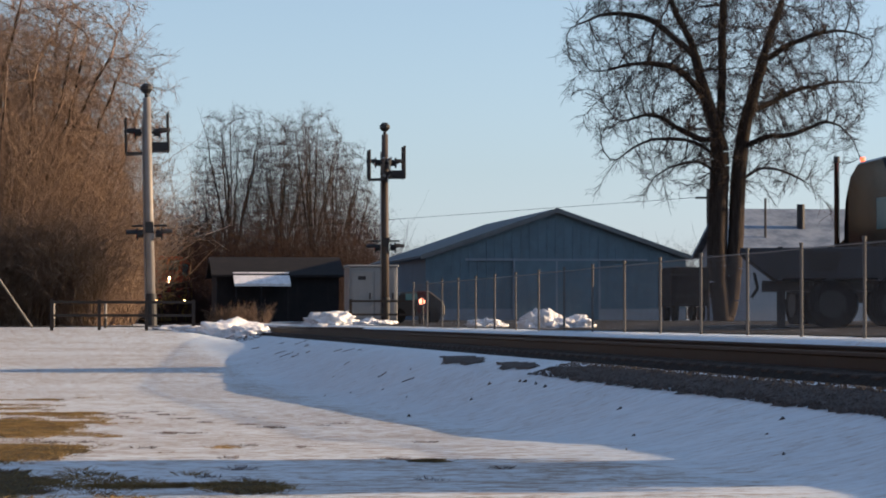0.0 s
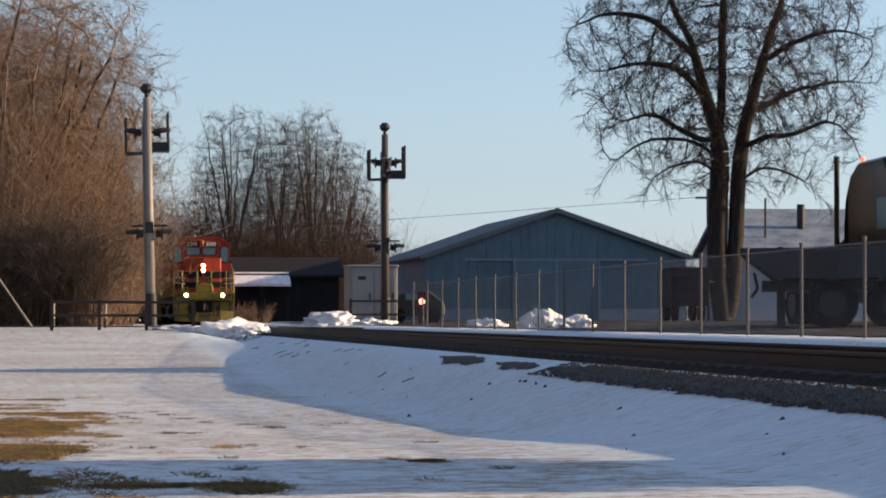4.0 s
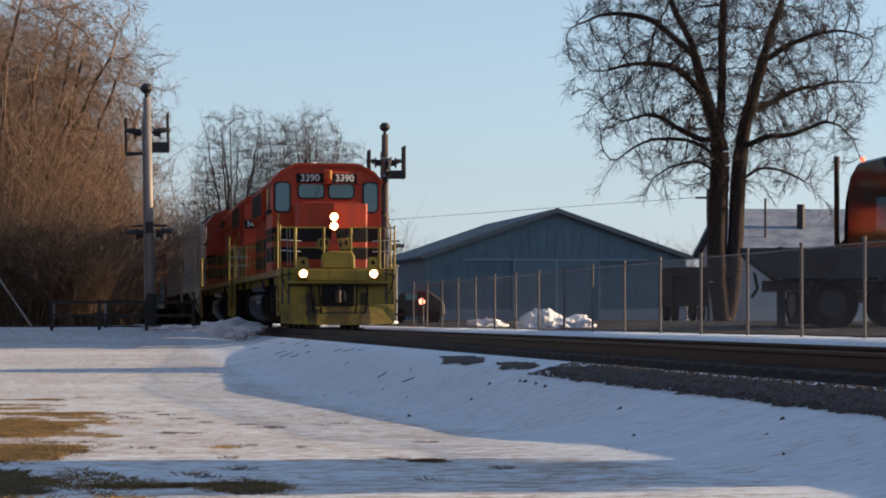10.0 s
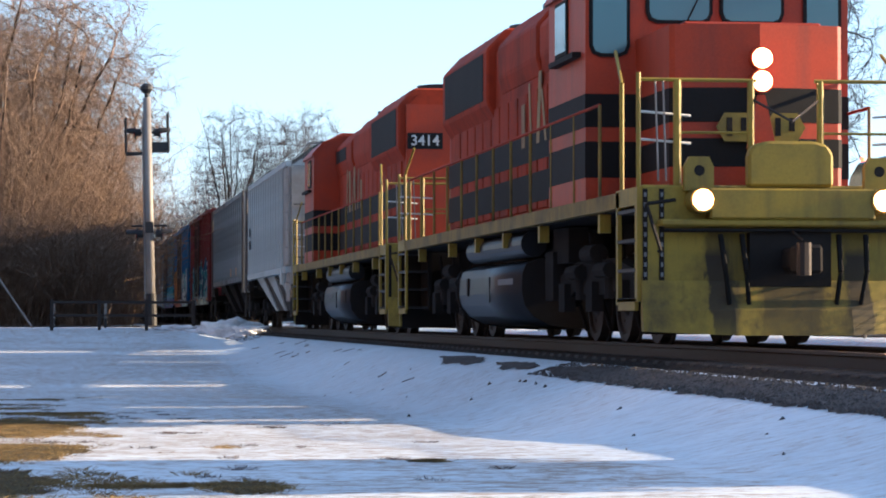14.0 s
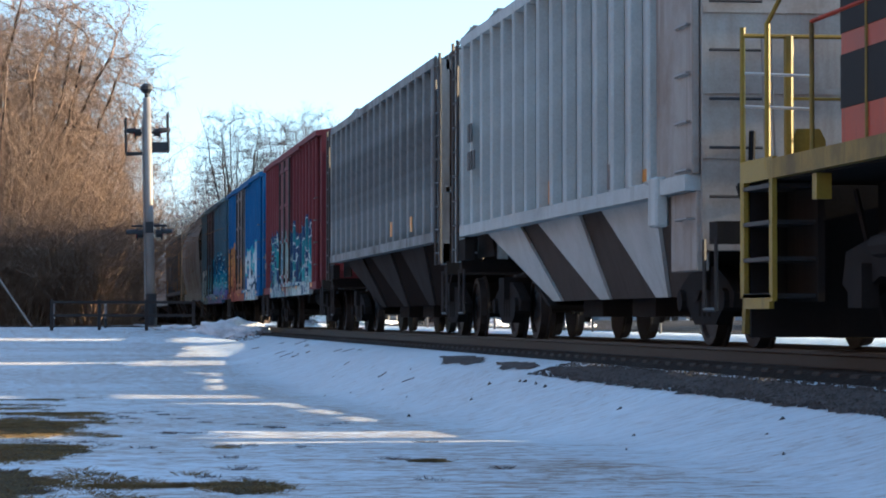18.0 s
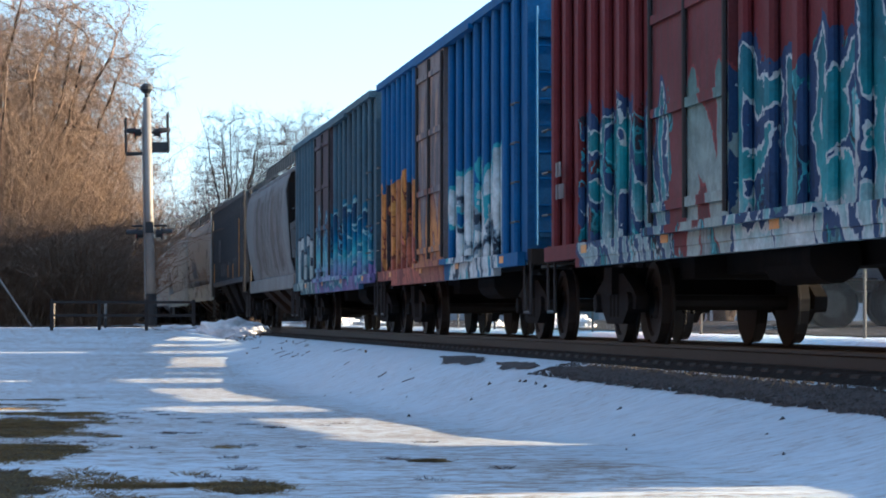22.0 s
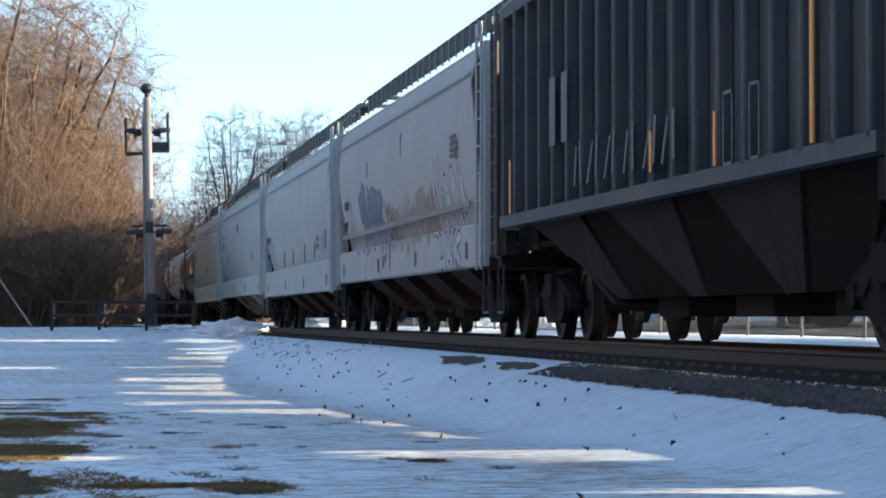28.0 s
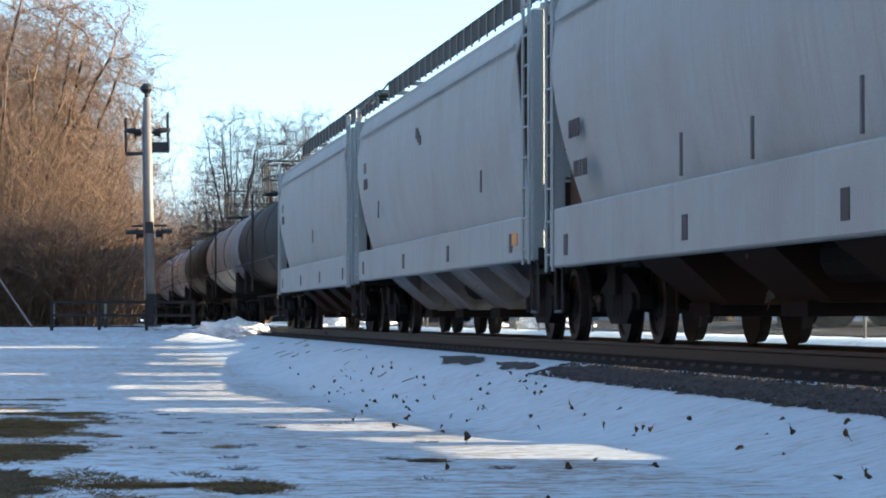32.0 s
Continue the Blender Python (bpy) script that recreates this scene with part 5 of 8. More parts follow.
    for s in (-1, 1):
        part("radiator_grille", boxes((*sorted((s * 1.055, s * 1.068)), 13.1, L - 2.5, 3.5, 4.2)), K, car, "soot-blackened radiator intake grille")
        part("air_intake", boxes((*sorted((s * 0.998, s * 1.01)), 5.5, 7.6, 3.8, 4.08)), K, car)
        for k in range(13):
            y = 6.9 + k * 0.78
            part("hood_door", boxes((*sorted((s * 0.92, s * 0.945)), y, y + 0.68, 1.75, 3.35)), M["orange_dirty"], car)
        for z0, z1 in ((2.40, 2.77), (1.84, 2.24)):
            part("hood_stripe", boxes((*sorted((s * 0.9, s * 0.952)), 5.3, L - 2.16, z0, z1)), K, car)
        # walkway handrail
        ys = [2.2 + k * 1.45 for k in range(12)]
        for y in ys:
            part("handrail_post", rods(((s * 1.5, y, 1.45), (s * 1.5, y, 2.58), 0.019)), M["yellow_dirty"], car)
        part("handrail", rods(((s * 1.5, ys[0], 2.58), (s * 1.5, ys[-1], 2.58), 0.018)), M["orange_dirty"], car)
        for k, (w, h, lean) in enumerate(((0.16, 0.95, 0.1), (0.30, 0.9, -0.05), (0.14, 0.7, 0.3), (0.22, 0.95, -0.2), (0.12, 0.85, 0.15), (0.26, 0.6, 0.0))):
            y = 7.3 + 0.56 * k
            bm = bmesh.new()
            loft(bm, [[(x, y, 2.62), (x, y + w, 2.62), (x, y + w + lean, 2.62 + h), (x, y + lean, 2.62 + h)] for x in (s * 0.954, s * 0.958)])
            part("faded_lettering", bm, M["ghost"], car, "faded yellowish sign-writing")
    for y in (9.8, 10.9, 13.8, 15.0, 16.2):
        part("roof_fan", rods(((0, y, 4.4), (0, y, 4.70), 0.55), n=20), M["dark_metal"], car)
    part("exhaust_stack", boxes((-0.3, 0.3, 8.2, 8.8, 4.4, 4.66)), K, car, bevel=0.03)
    # hood end with its number boards and lamp
    end = part("hood_end", boxes((-0.92, 0.92, L - 2.16, L - 2.1, 1.58, 4.25)), O, car)
    for sx in (-1, 1):
        nb = part("number_board", boxes((*sorted((sx * 0.24, sx * 0.9)), L - 2.11, L - 2.08, 3.42, 3.72)), K, end)
        t = part("road_number", num, None, nb, "white road number", at=(sx * 0.57, L - 2.075, 3.57))
        t.rotation_euler = (0, 0, math.pi)
    part("rear_lamp", rods(((0, L - 2.12, 3.85), (0, L - 2.05, 3.85), 0.14), n=14), K, end)
    # tank, reservoirs, trucks
    side = [(1.22, 1.03), (1.40, 0.96), (1.45, 0.84), (1.46, 0.62), (1.42, 0.46), (1.30, 0.31), (1.10, 0.21), (0.85, 0.17)]
    tp = [(-x, z) for x, z in side] + side[::-1]
    for y0, y1, g, nm, lb in ((7.35, 12.9, 0.0, "fuel_tank", "dark blue-grey steel fuel tank"), (7.28, 7.345, 0.015, "tank_end", "black flanged end of the fuel tank"), (12.905, 12.97, 0.015, "tank_end", "black flanged end of the fuel tank")):
        bm = bmesh.new()
        loft(bm, [[(x * (1 + g), y, z + (g if z > 0.6 else -g)) for x, z in tp] for y in (y0, y1)])
        me = finish(bm, nm, M["tank_grey"] if g == 0 else U)
        for p in me.polygons:
            p.use_smooth = len(p.vertices) == 4
        part(nm, me, None, car, lb)
    for sx in (-1, 1):
        part("tank_strap", boxes((*sorted((sx * 1.452, sx * 1.47)), 10.0, 10.06, 0.5, 0.84)), M["tank_grey"], car)
        part("fuel_gauge", boxes((*sorted((sx * 1.455, sx * 1.475)), 11.9, 12.0, 0.6, 0.85)), K, car)
        part("fuel_lettering", boxes((*sorted((sx * 1.458, sx * 1.463)), 8.1, 9.3, 0.72, 0.80)), M["drip"], car)
    for s in (-1, 1):
        part("air_reservoir", rods(((s * 1.27, 7.6, 1.235), (s * 1.27, 12.3, 1.235), 0.17), n=18), M["tank_grey"], car)
        part("battery_box", boxes((*sorted((s * 0.95, s * 1.2)), 5.6, 6.6, 0.95, 1.38)), U, car)
    for yc in (4.15, L - 4.15):
        bm = bmesh.new()
        for s in (-1, 1):
            x0, x1 = sorted((s * 0.98, s * 1.16))
            loft(bm, [[(x, yc + a, z) for a, z in ((-2.3, 0.55), (-2.2, 0.8), (-1.1, 0.95), (1.1, 0.95), (2.2, 0.8), (2.3, 0.55), (2.0, 0.42), (1.3, 0.6), (0.5, 0.55), (-0.5, 0.55), (-1.3, 0.6), (-2.0, 0.42))] for x in (x0, x1)])
            for a in (-1.7, 0, 1.7):
                box(bm, *sorted((s * 1.1, s * 1.24)), yc + a - 0.18, yc + a + 0.18, 0.36, 0.7)
            for a in (-0.85, 0.85):
                rod(bm, (s * 1.12, yc + a, 0.5), (s * 1.12, yc + a, 0.92), 0.11, 10)
                rod(bm, (s * 1.22, yc + a - 0.3, 0.82), (s * 1.22, yc + a + 0.35, 0.82), 0.09, 8)
        box(bm, -1.0, 1.0, yc - 2.0, yc + 2.0, 0.6, 0.9)
        t = part("truck", finish(bm, "truck", U), None, car, "sooty three-axle truck frame")
        for a in (-0.95, 0.75, 2.35):
            part("traction_motor", boxes((-0.62, 0.62, yc + a - 0.42, yc + a + 0.42, 0.12, 0.9)), U, t, bevel=0.06)
        for sx in (-1, 1):
            part("brake_cylinder", rods(((sx * 1.2, yc - 0.4, 1.02), (sx * 1.2, yc + 0.25, 1.02), 0.11), n=12), U, t)
            for a in (-2.3, -0.85, 0.85, 2.3):
                part("sand_pipe", rods(((sx * 1.05, yc + a, 1.3), (sx * 0.95, yc + a + 0.12, 0.7), 0.025), ((sx * 0.95, yc + a + 0.12, 0.7), (sx * 0.8, yc + a + 0.02, 0.14), 0.025), n=5), U, t)
        for a in (-1.7, 0, 1.7):
            w = part("wheelset", LOCO_WHEELS, None, t)
            w.matrix_parent_inverse = Matrix.Translation((0, yc + a, 0.51))
            (SPIN_BACK if turned else SPIN_OBJECTS).append(w)
    bm = boxes((-1.25, -1.0, 6.35, 6.9, 0.5, 1.1))
    part("sand_pipe_box", bm, U, car)
    return car


locomotive(0.5, "3390", "orange and black diesel locomotive with yellow pilot, headlights lit")
locomotive(21.6, "3414", "orange and black diesel locomotive running long hood first", turned=True, lit=False)
c = ribbed_hopper(42.0, 16.3, M["hop_white"], "dirty white covered hopper with ribbed sides and plated end", 2, 15, M["hop_stripe"], True, True)
lettering(c, -1.566, 14.4, 2.75, (2, 3), 0.2, 0.26)
rnd = random.Random(15)
for k in range(9):
    y = 2.2 + 1.3 * k + rnd.uniform(-0.3, 0.3)
    part("scuff", boxes((-1.428, -1.421, y, y + rnd.uniform(0.18, 0.4), 1.66, 1.66 + rnd.uniform(0.12, 0.3))), M["amber"] if k % 4 == 1 else M["hop_tan"], c, "rusty scuffed patch" if k % 4 != 1 else "amber reflector")
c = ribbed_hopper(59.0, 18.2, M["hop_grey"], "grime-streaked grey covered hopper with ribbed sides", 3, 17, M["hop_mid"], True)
for k, y in enumerate((3.5, 6.2)):
    part("reflector", boxes((-1.57, -1.562, y, y + 0.25, 1.7, 1.95)), M["amber"], c)
CYAN, TEAL, DEEP, PALE, MAUVE = (0.20, 0.48, 0.52), (0.05, 0.22, 0.26), (0.03, 0.06, 0.14), (0.55, 0.62, 0.62), (0.24, 0.20, 0.44)
c = boxcar(78.6, 17.0, "oxide red boxcar with teal spray paint along its sides", (0.125, 0.022, 0.027),
           [(9.6, 14.3, 0.6, 2.4, (TEAL, PALE, TEAL, DEEP, (0.12, 0.02, 0.022), CYAN), 1.5), (2.4, 7.3, 0.6, 2.3, (TEAL, PALE, TEAL, DEEP, (0.10, 0.24, 0.27), CYAN), 1.2), (2.5, 14.2, 0.1, 1.0, (TEAL, (0.26, 0.30, 0.30), (0.10, 0.20, 0.24), PALE, (0.16, 0.22, 0.24)), 1.2)], 8.85, 3.1, (0.12, 0.023, 0.028), 8, name="red",
           pieces=[(9.7, 14.2, 0.95, 2.5, 4, 3, 0.085, [(0.0, (0.30, 0.40, 0.42)), (0.4, TEAL), (0.75, (0.06, 0.30, 0.33)), (1.0, (0.03, 0.10, 0.14))], (0.40, 0.47, 0.47), 0.03, DEEP, 0.9),
                   (7.3, 8.9, 1.0, 2.55, 1, 0, 0.26, [(0.0, (0.34, 0.40, 0.38)), (0.6, (0.22, 0.30, 0.29)), (1.0, (0.10, 0.20, 0.19))], (0.20, 0.05, 0.05), 0.03, None, 0.6),
                   (2.4, 7.2, 0.85, 2.45, 4, 8, 0.11, [(0.0, PALE), (0.3, (0.10, 0.34, 0.37)), (0.6, TEAL), (1.0, (0.04, 0.14, 0.19))], (0.46, 0.52, 0.53), 0.04, DEEP, 0.9)])
lettering(c, -1.612, 15.3, 1.9, (2, 3), 0.15, 0.17, M["drip"])
GOLD, BRICK = (0.58, 0.27, 0.07), (0.44, 0.14, 0.095)
boxcar(96.2, 16.4, "bright blue boxcar with orange and white spray paint", (0.022, 0.108, 0.275),
       [(10.2, 16.3, 0.9, 2.65, (GOLD, BRICK, (0.42, 0.19, 0.08), GOLD, GOLD, (0.03, 0.025, 0.03), (0.30, 0.11, 0.07)), -0.9), (7.2, 16.3, 0.2, 1.25, (BRICK, (0.22, 0.07, 0.055), (0.30, 0.12, 0.09)), -0.5), (7.4, 10.2, 1.2, 3.9, ((0.27, 0.20, 0.17), (0.15, 0.14, 0.15), (0.34, 0.24, 0.18), (0.20, 0.18, 0.19)), -1.6)], 8.6, 3.0, (0.22, 0.19, 0.18), 8, name="blue",
       pieces=[(10.4, 16.0, 1.0, 2.6, 4, 12, 0.10, [(0.0, BRICK), (0.35, (0.34, 0.13, 0.06)), (0.6, GOLD), (1.0, (0.46, 0.27, 0.06))], (0.14, 0.05, 0.03), 0.035, None, 0.9),
               (7.3, 10.1, 0.95, 2.2, 2, 5, 0.17, [(0.0, (0.30, 0.13, 0.09)), (0.5, GOLD), (1.0, (0.20, 0.10, 0.07))], (0.16, 0.06, 0.05), 0.05, None, 0.5),
               (2.3, 6.7, 0.7, 2.4, 4, 16, 0.25, [(0.0, (0.55, 0.62, 0.64)), (0.5, (0.66, 0.72, 0.72)), (1.0, (0.48, 0.58, 0.62))], (0.10, 0.36, 0.42), 0.06, None, 0.6),
               (2.5, 6.5, 0.9, 2.2, 3, 16, 0.05, [(0.0, (0.03, 0.05, 0.08)), (1.0, (0.05, 0.07, 0.10))], (0.20, 0.27, 0.32), 0.04, None, 0.9)])
boxcar(112.6, 17.9, "faded blue-grey boxcar with cyan and purple spray paint", (0.07, 0.125, 0.165),
       [(1.0, 11.3, 1.2, 2.2, ((0.05, 0.18, 0.26), (0.14, 0.34, 0.40), (0.03, 0.08, 0.15), (0.08, 0.12, 0.24), (0.03, 0.05, 0.11)), 1.3), (0.7, 11.6, 0.2, 1.3, (MAUVE, (0.12, 0.10, 0.27), (0.20, 0.17, 0.36), (0.10, 0.18, 0.32)), -0.6), (12.0, 16.6, 0.4, 1.6, ((0.06, 0.12, 0.16), (0.10, 0.20, 0.22), (0.05, 0.09, 0.13)), -1.2)],
       9.5, 3.4, (0.075, 0.055, 0.065), 8, 0.5, name="grey_blue",
       pieces=[(1.2, 11.2, 1.25, 2.45, 5, 31, 0.20, [(0.0, (0.24, 0.30, 0.50)), (0.28, (0.12, 0.42, 0.48)), (0.55, (0.02, 0.14, 0.28)), (1.0, (0.02, 0.05, 0.11))], (0.30, 0.46, 0.48), 0.04, (0.04, 0.15, 0.24), 0.8),
               (12.2, 16.3, 0.95, 2.2, 3, 37, 0.13, [(0.0, (0.30, 0.40, 0.40)), (1.0, (0.48, 0.53, 0.53))], (0.03, 0.04, 0.06), 0.05, None, 0.35)])
c = round_hopper(130.75, 16.7, M["hop_tan"], "rust-streaked grey covered hopper with bulging sides", 1.35, 1.05, 1.5, 3, None,
                 ((0.17, 0.178, 0.18), [(2.5, 13.0, 1.5, 3.7, ((0.16, 0.155, 0.15), (0.12, 0.105, 0.10), (0.18, 0.18, 0.178), (0.14, 0.12, 0.11)), -0.5)], 0.5, (0.11, 0.075, 0.06)), False)
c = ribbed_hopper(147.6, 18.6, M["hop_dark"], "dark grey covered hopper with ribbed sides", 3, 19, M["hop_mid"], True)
rnd = random.Random(77)
for y in (12.1, 11.3, 10.4, 9.4, 8.45, 7.6):
    a, b = rnd.uniform(-0.12, 0.12), rnd.uniform(0.16, 0.26)
    bm = bmesh.new()
    loft(bm, [[(x, y - b, 1.78), (x, y - b + 0.09, 1.78), (x, y - b + 0.09 + a, 2.25), (x, y - b + a, 2.25)] for x in (-1.566, -1.561)])
    loft(bm, [[(x, y + b, 1.76), (x, y + b + 0.08, 1.76), (x, y + 0.08 + a, 2.2), (x, y + a, 2.2)] for x in (-1.566, -1.561)])
    part("spray_mark", bm, M["drip"], c, "faded pale spray-painted mark")
for y in (5.15, 4.25):
    part("stencil_frame", boxes((-1.566, -1.561, y, y + 0.34, 2.22, 2.25), (-1.566, -1.561, y, y + 0.34, 1.6, 1.63), (-1.566, -1.561, y, y + 0.03, 1.6, 2.25), (-1.566, -1.561, y + 0.31, y + 0.34, 1.6, 2.25)), M["drip"], c)
for y in (13.7, 12.95):
    part("repaint_patch", boxes((-1.566, -1.561, y - 0.18, y + 0.18, 2.3, 3.1)), M["drip"], c)
for y, za, zb in ((2.6, 1.62, 3.5), (5.7, 1.62, 2.1), (8.3, 1.7, 2.1), (16.6, 1.62, 2.3)):
    part("reflector_strip", boxes((-1.58, -1.565, y, y + 0.09, za, zb)), M["amber"], c)
c = round_hopper(166.4, 19.9, M["hop_patch"], "stained white covered hopper with spray-painted lower sides", 1.55, 1.0, 1.05, 4, None,
                 ((0.39, 0.405, 0.39), [(5.2, 11.9, 1.45, 2.3, ((0.39, 0.35, 0.31), (0.41, 0.39, 0.37), (0.36, 0.30, 0.245), (0.41, 0.405, 0.39)), -0.6),
                                       (11.9, 15.2, 1.0, 1.8, ((0.52, 0.53, 0.54), (0.47, 0.48, 0.48)), -0.6)], 0.2, (0.2, 0.14, 0.1),
                  [(12.1, 15.8, 1.75, 2.6, 4, 52, 0.20, [(0.0, (0.30, 0.33, 0.37)), (0.4, (0.15, 0.19, 0.24)), (1.0, (0.20, 0.24, 0.29))], (0.08, 0.09, 0.11), 0.035, None, 0.5),
                   (10.6, 11.9, 1.3, 2.2, 2, 54, 0.07, [(0.0, (0.14, 0.14, 0.14)), (1.0, (0.20, 0.19, 0.18))], (0.36, 0.33, 0.3), 0.03, None, 0.5),
                   (2.2, 5.2, 1.65, 2.6, 4, 56, 0.09, [(0.0, (0.47, 0.48, 0.48)), (1.0, (0.50, 0.51, 0.51))], (0.05, 0.05, 0.06), 0.035, None, 0.5),
                   (2.2, 4.6, 1.05, 1.5, 3, 58, 0.08, [(0.0, (0.47, 0.48, 0.48)), (1.0, (0.50, 0.51, 0.51))], (0.05, 0.05, 0.06), 0.035, None, 0.4)]))
for z, w in ((2.5, "CCBX"), (2.1, "73238")):
    t = part("lettering", words(w, 0.24, M["letter"], "lettering"), None, c, "black stencilled reporting mark", at=(-1.60, 17.5, z))
    t.rotation_euler = (0, 0, radians(-90))
lettering(c, -1.593, 18.2, 1.75, (5, 6), 0.14, 0.06, M["drip"])
lettering(c, -1.593, 3.1, 2.9, (4, 5, 5, 4), 0.12, 0.06, M["drip"])
hopper_marks(c, 19.9, ((9.0, 3.0, 0.4), (14.0, 2.9, 0.3)), 1.0)
for s in (-1, 1):
    part("side_band", boxes((*sorted((s * 1.535, s * 1.56)), 1.4, 18.6, 1.86, 1.95)), M["hop_tan"], c)
c = round_hopper(186.8, 19.8, M["hop_clean"], "white covered hopper with smooth bulging sides", 1.5, 0.88, 1.05, 4)
lettering(c, -1.593, 17.9, 2.3, (4,), 0.13, 0.2)
lettering(c, -1.593, 17.6, 1.85, (5,), 0.13, 0.18)
lettering(c, -1.593, 3.6, 2.0, (2, 2), 0.25, 0.12, M["drip"])
hopper_marks(c, 19.8, ((12.4, 1.6, 0.4), (9.8, 1.6, 0.36), (6.7, 1.6, 0.42), (4.1, 1.65, 0.35), (1.6, 1.8, 0.4)), 0.88)
c = round_hopper(207.2, 20.2, M["hop_clean"], "white covered hopper with striped hopper bays", 1.5, 1.0, 1.05, 4, M["hop_grey"])
lettering(c, -1.575, 18.4, 3.0, (3, 4), 0.13, 0.2)
hopper_marks(c, 20.2, ((4.0, 2.0, 0.3), (16.0, 2.1, 0.3)), 1.0)
part("reflector", boxes((-1.56, -1.552, 1.2, 1.6, 1.2, 1.36)), M["amber"], c)
for k in range(3):
    part("logo", boxes((-1.592, -1.58, 10.2 + 0.18 * k, 10.42 + 0.18 * k, 3.05 + 0.06 * k, 3.2 + 0.07 * k)), M["letter"], c)
c = round_hopper(228.0, 18.2, M["hop_clean"], "white covered hopper coupled before the tank cars", 1.5, 0.95, 1.05, 4)
lettering(c, -1.575, 16.6, 3.0, (3, 4), 0.13, 0.2)
hopper_marks(c, 18.2, ((8.0, 2.0, 0.3),), 0.95)
for i, (mt, lb) in enumerate((("tank_black", "black tank car with a railed platform"), ("tank_white", "stained white tank car with a railed platform"), ("tank_black", "black tank car with a railed platform"),
                              ("tank_white", "stained white tank car with a railed platform"), ("tank_white", "stained white tank car with a railed platform"), ("tank_black", "black tank car with a railed platform"),
                              ("tank_white", "stained white tank car with a railed platform"), ("tank_black", "black tank car with a railed platform"))):
    tank_car(247.0 + 19.6 * i, 19.2, M[mt], lb)


# ---- crossing ----
def spot(x_ang, depth):
    """Ground place at a slope x_ang to the right of the gaze, depth metres along it."""
    s, c = math.sin(radians(YAW)), math.cos(radians(YAW))
    return depth * (x_ang * c + s), depth * (c - x_ang * s)


M["red_lens"] = paint("red_glass_lens", (0.22, 0.015, 0.012), 0.2, 0.2)


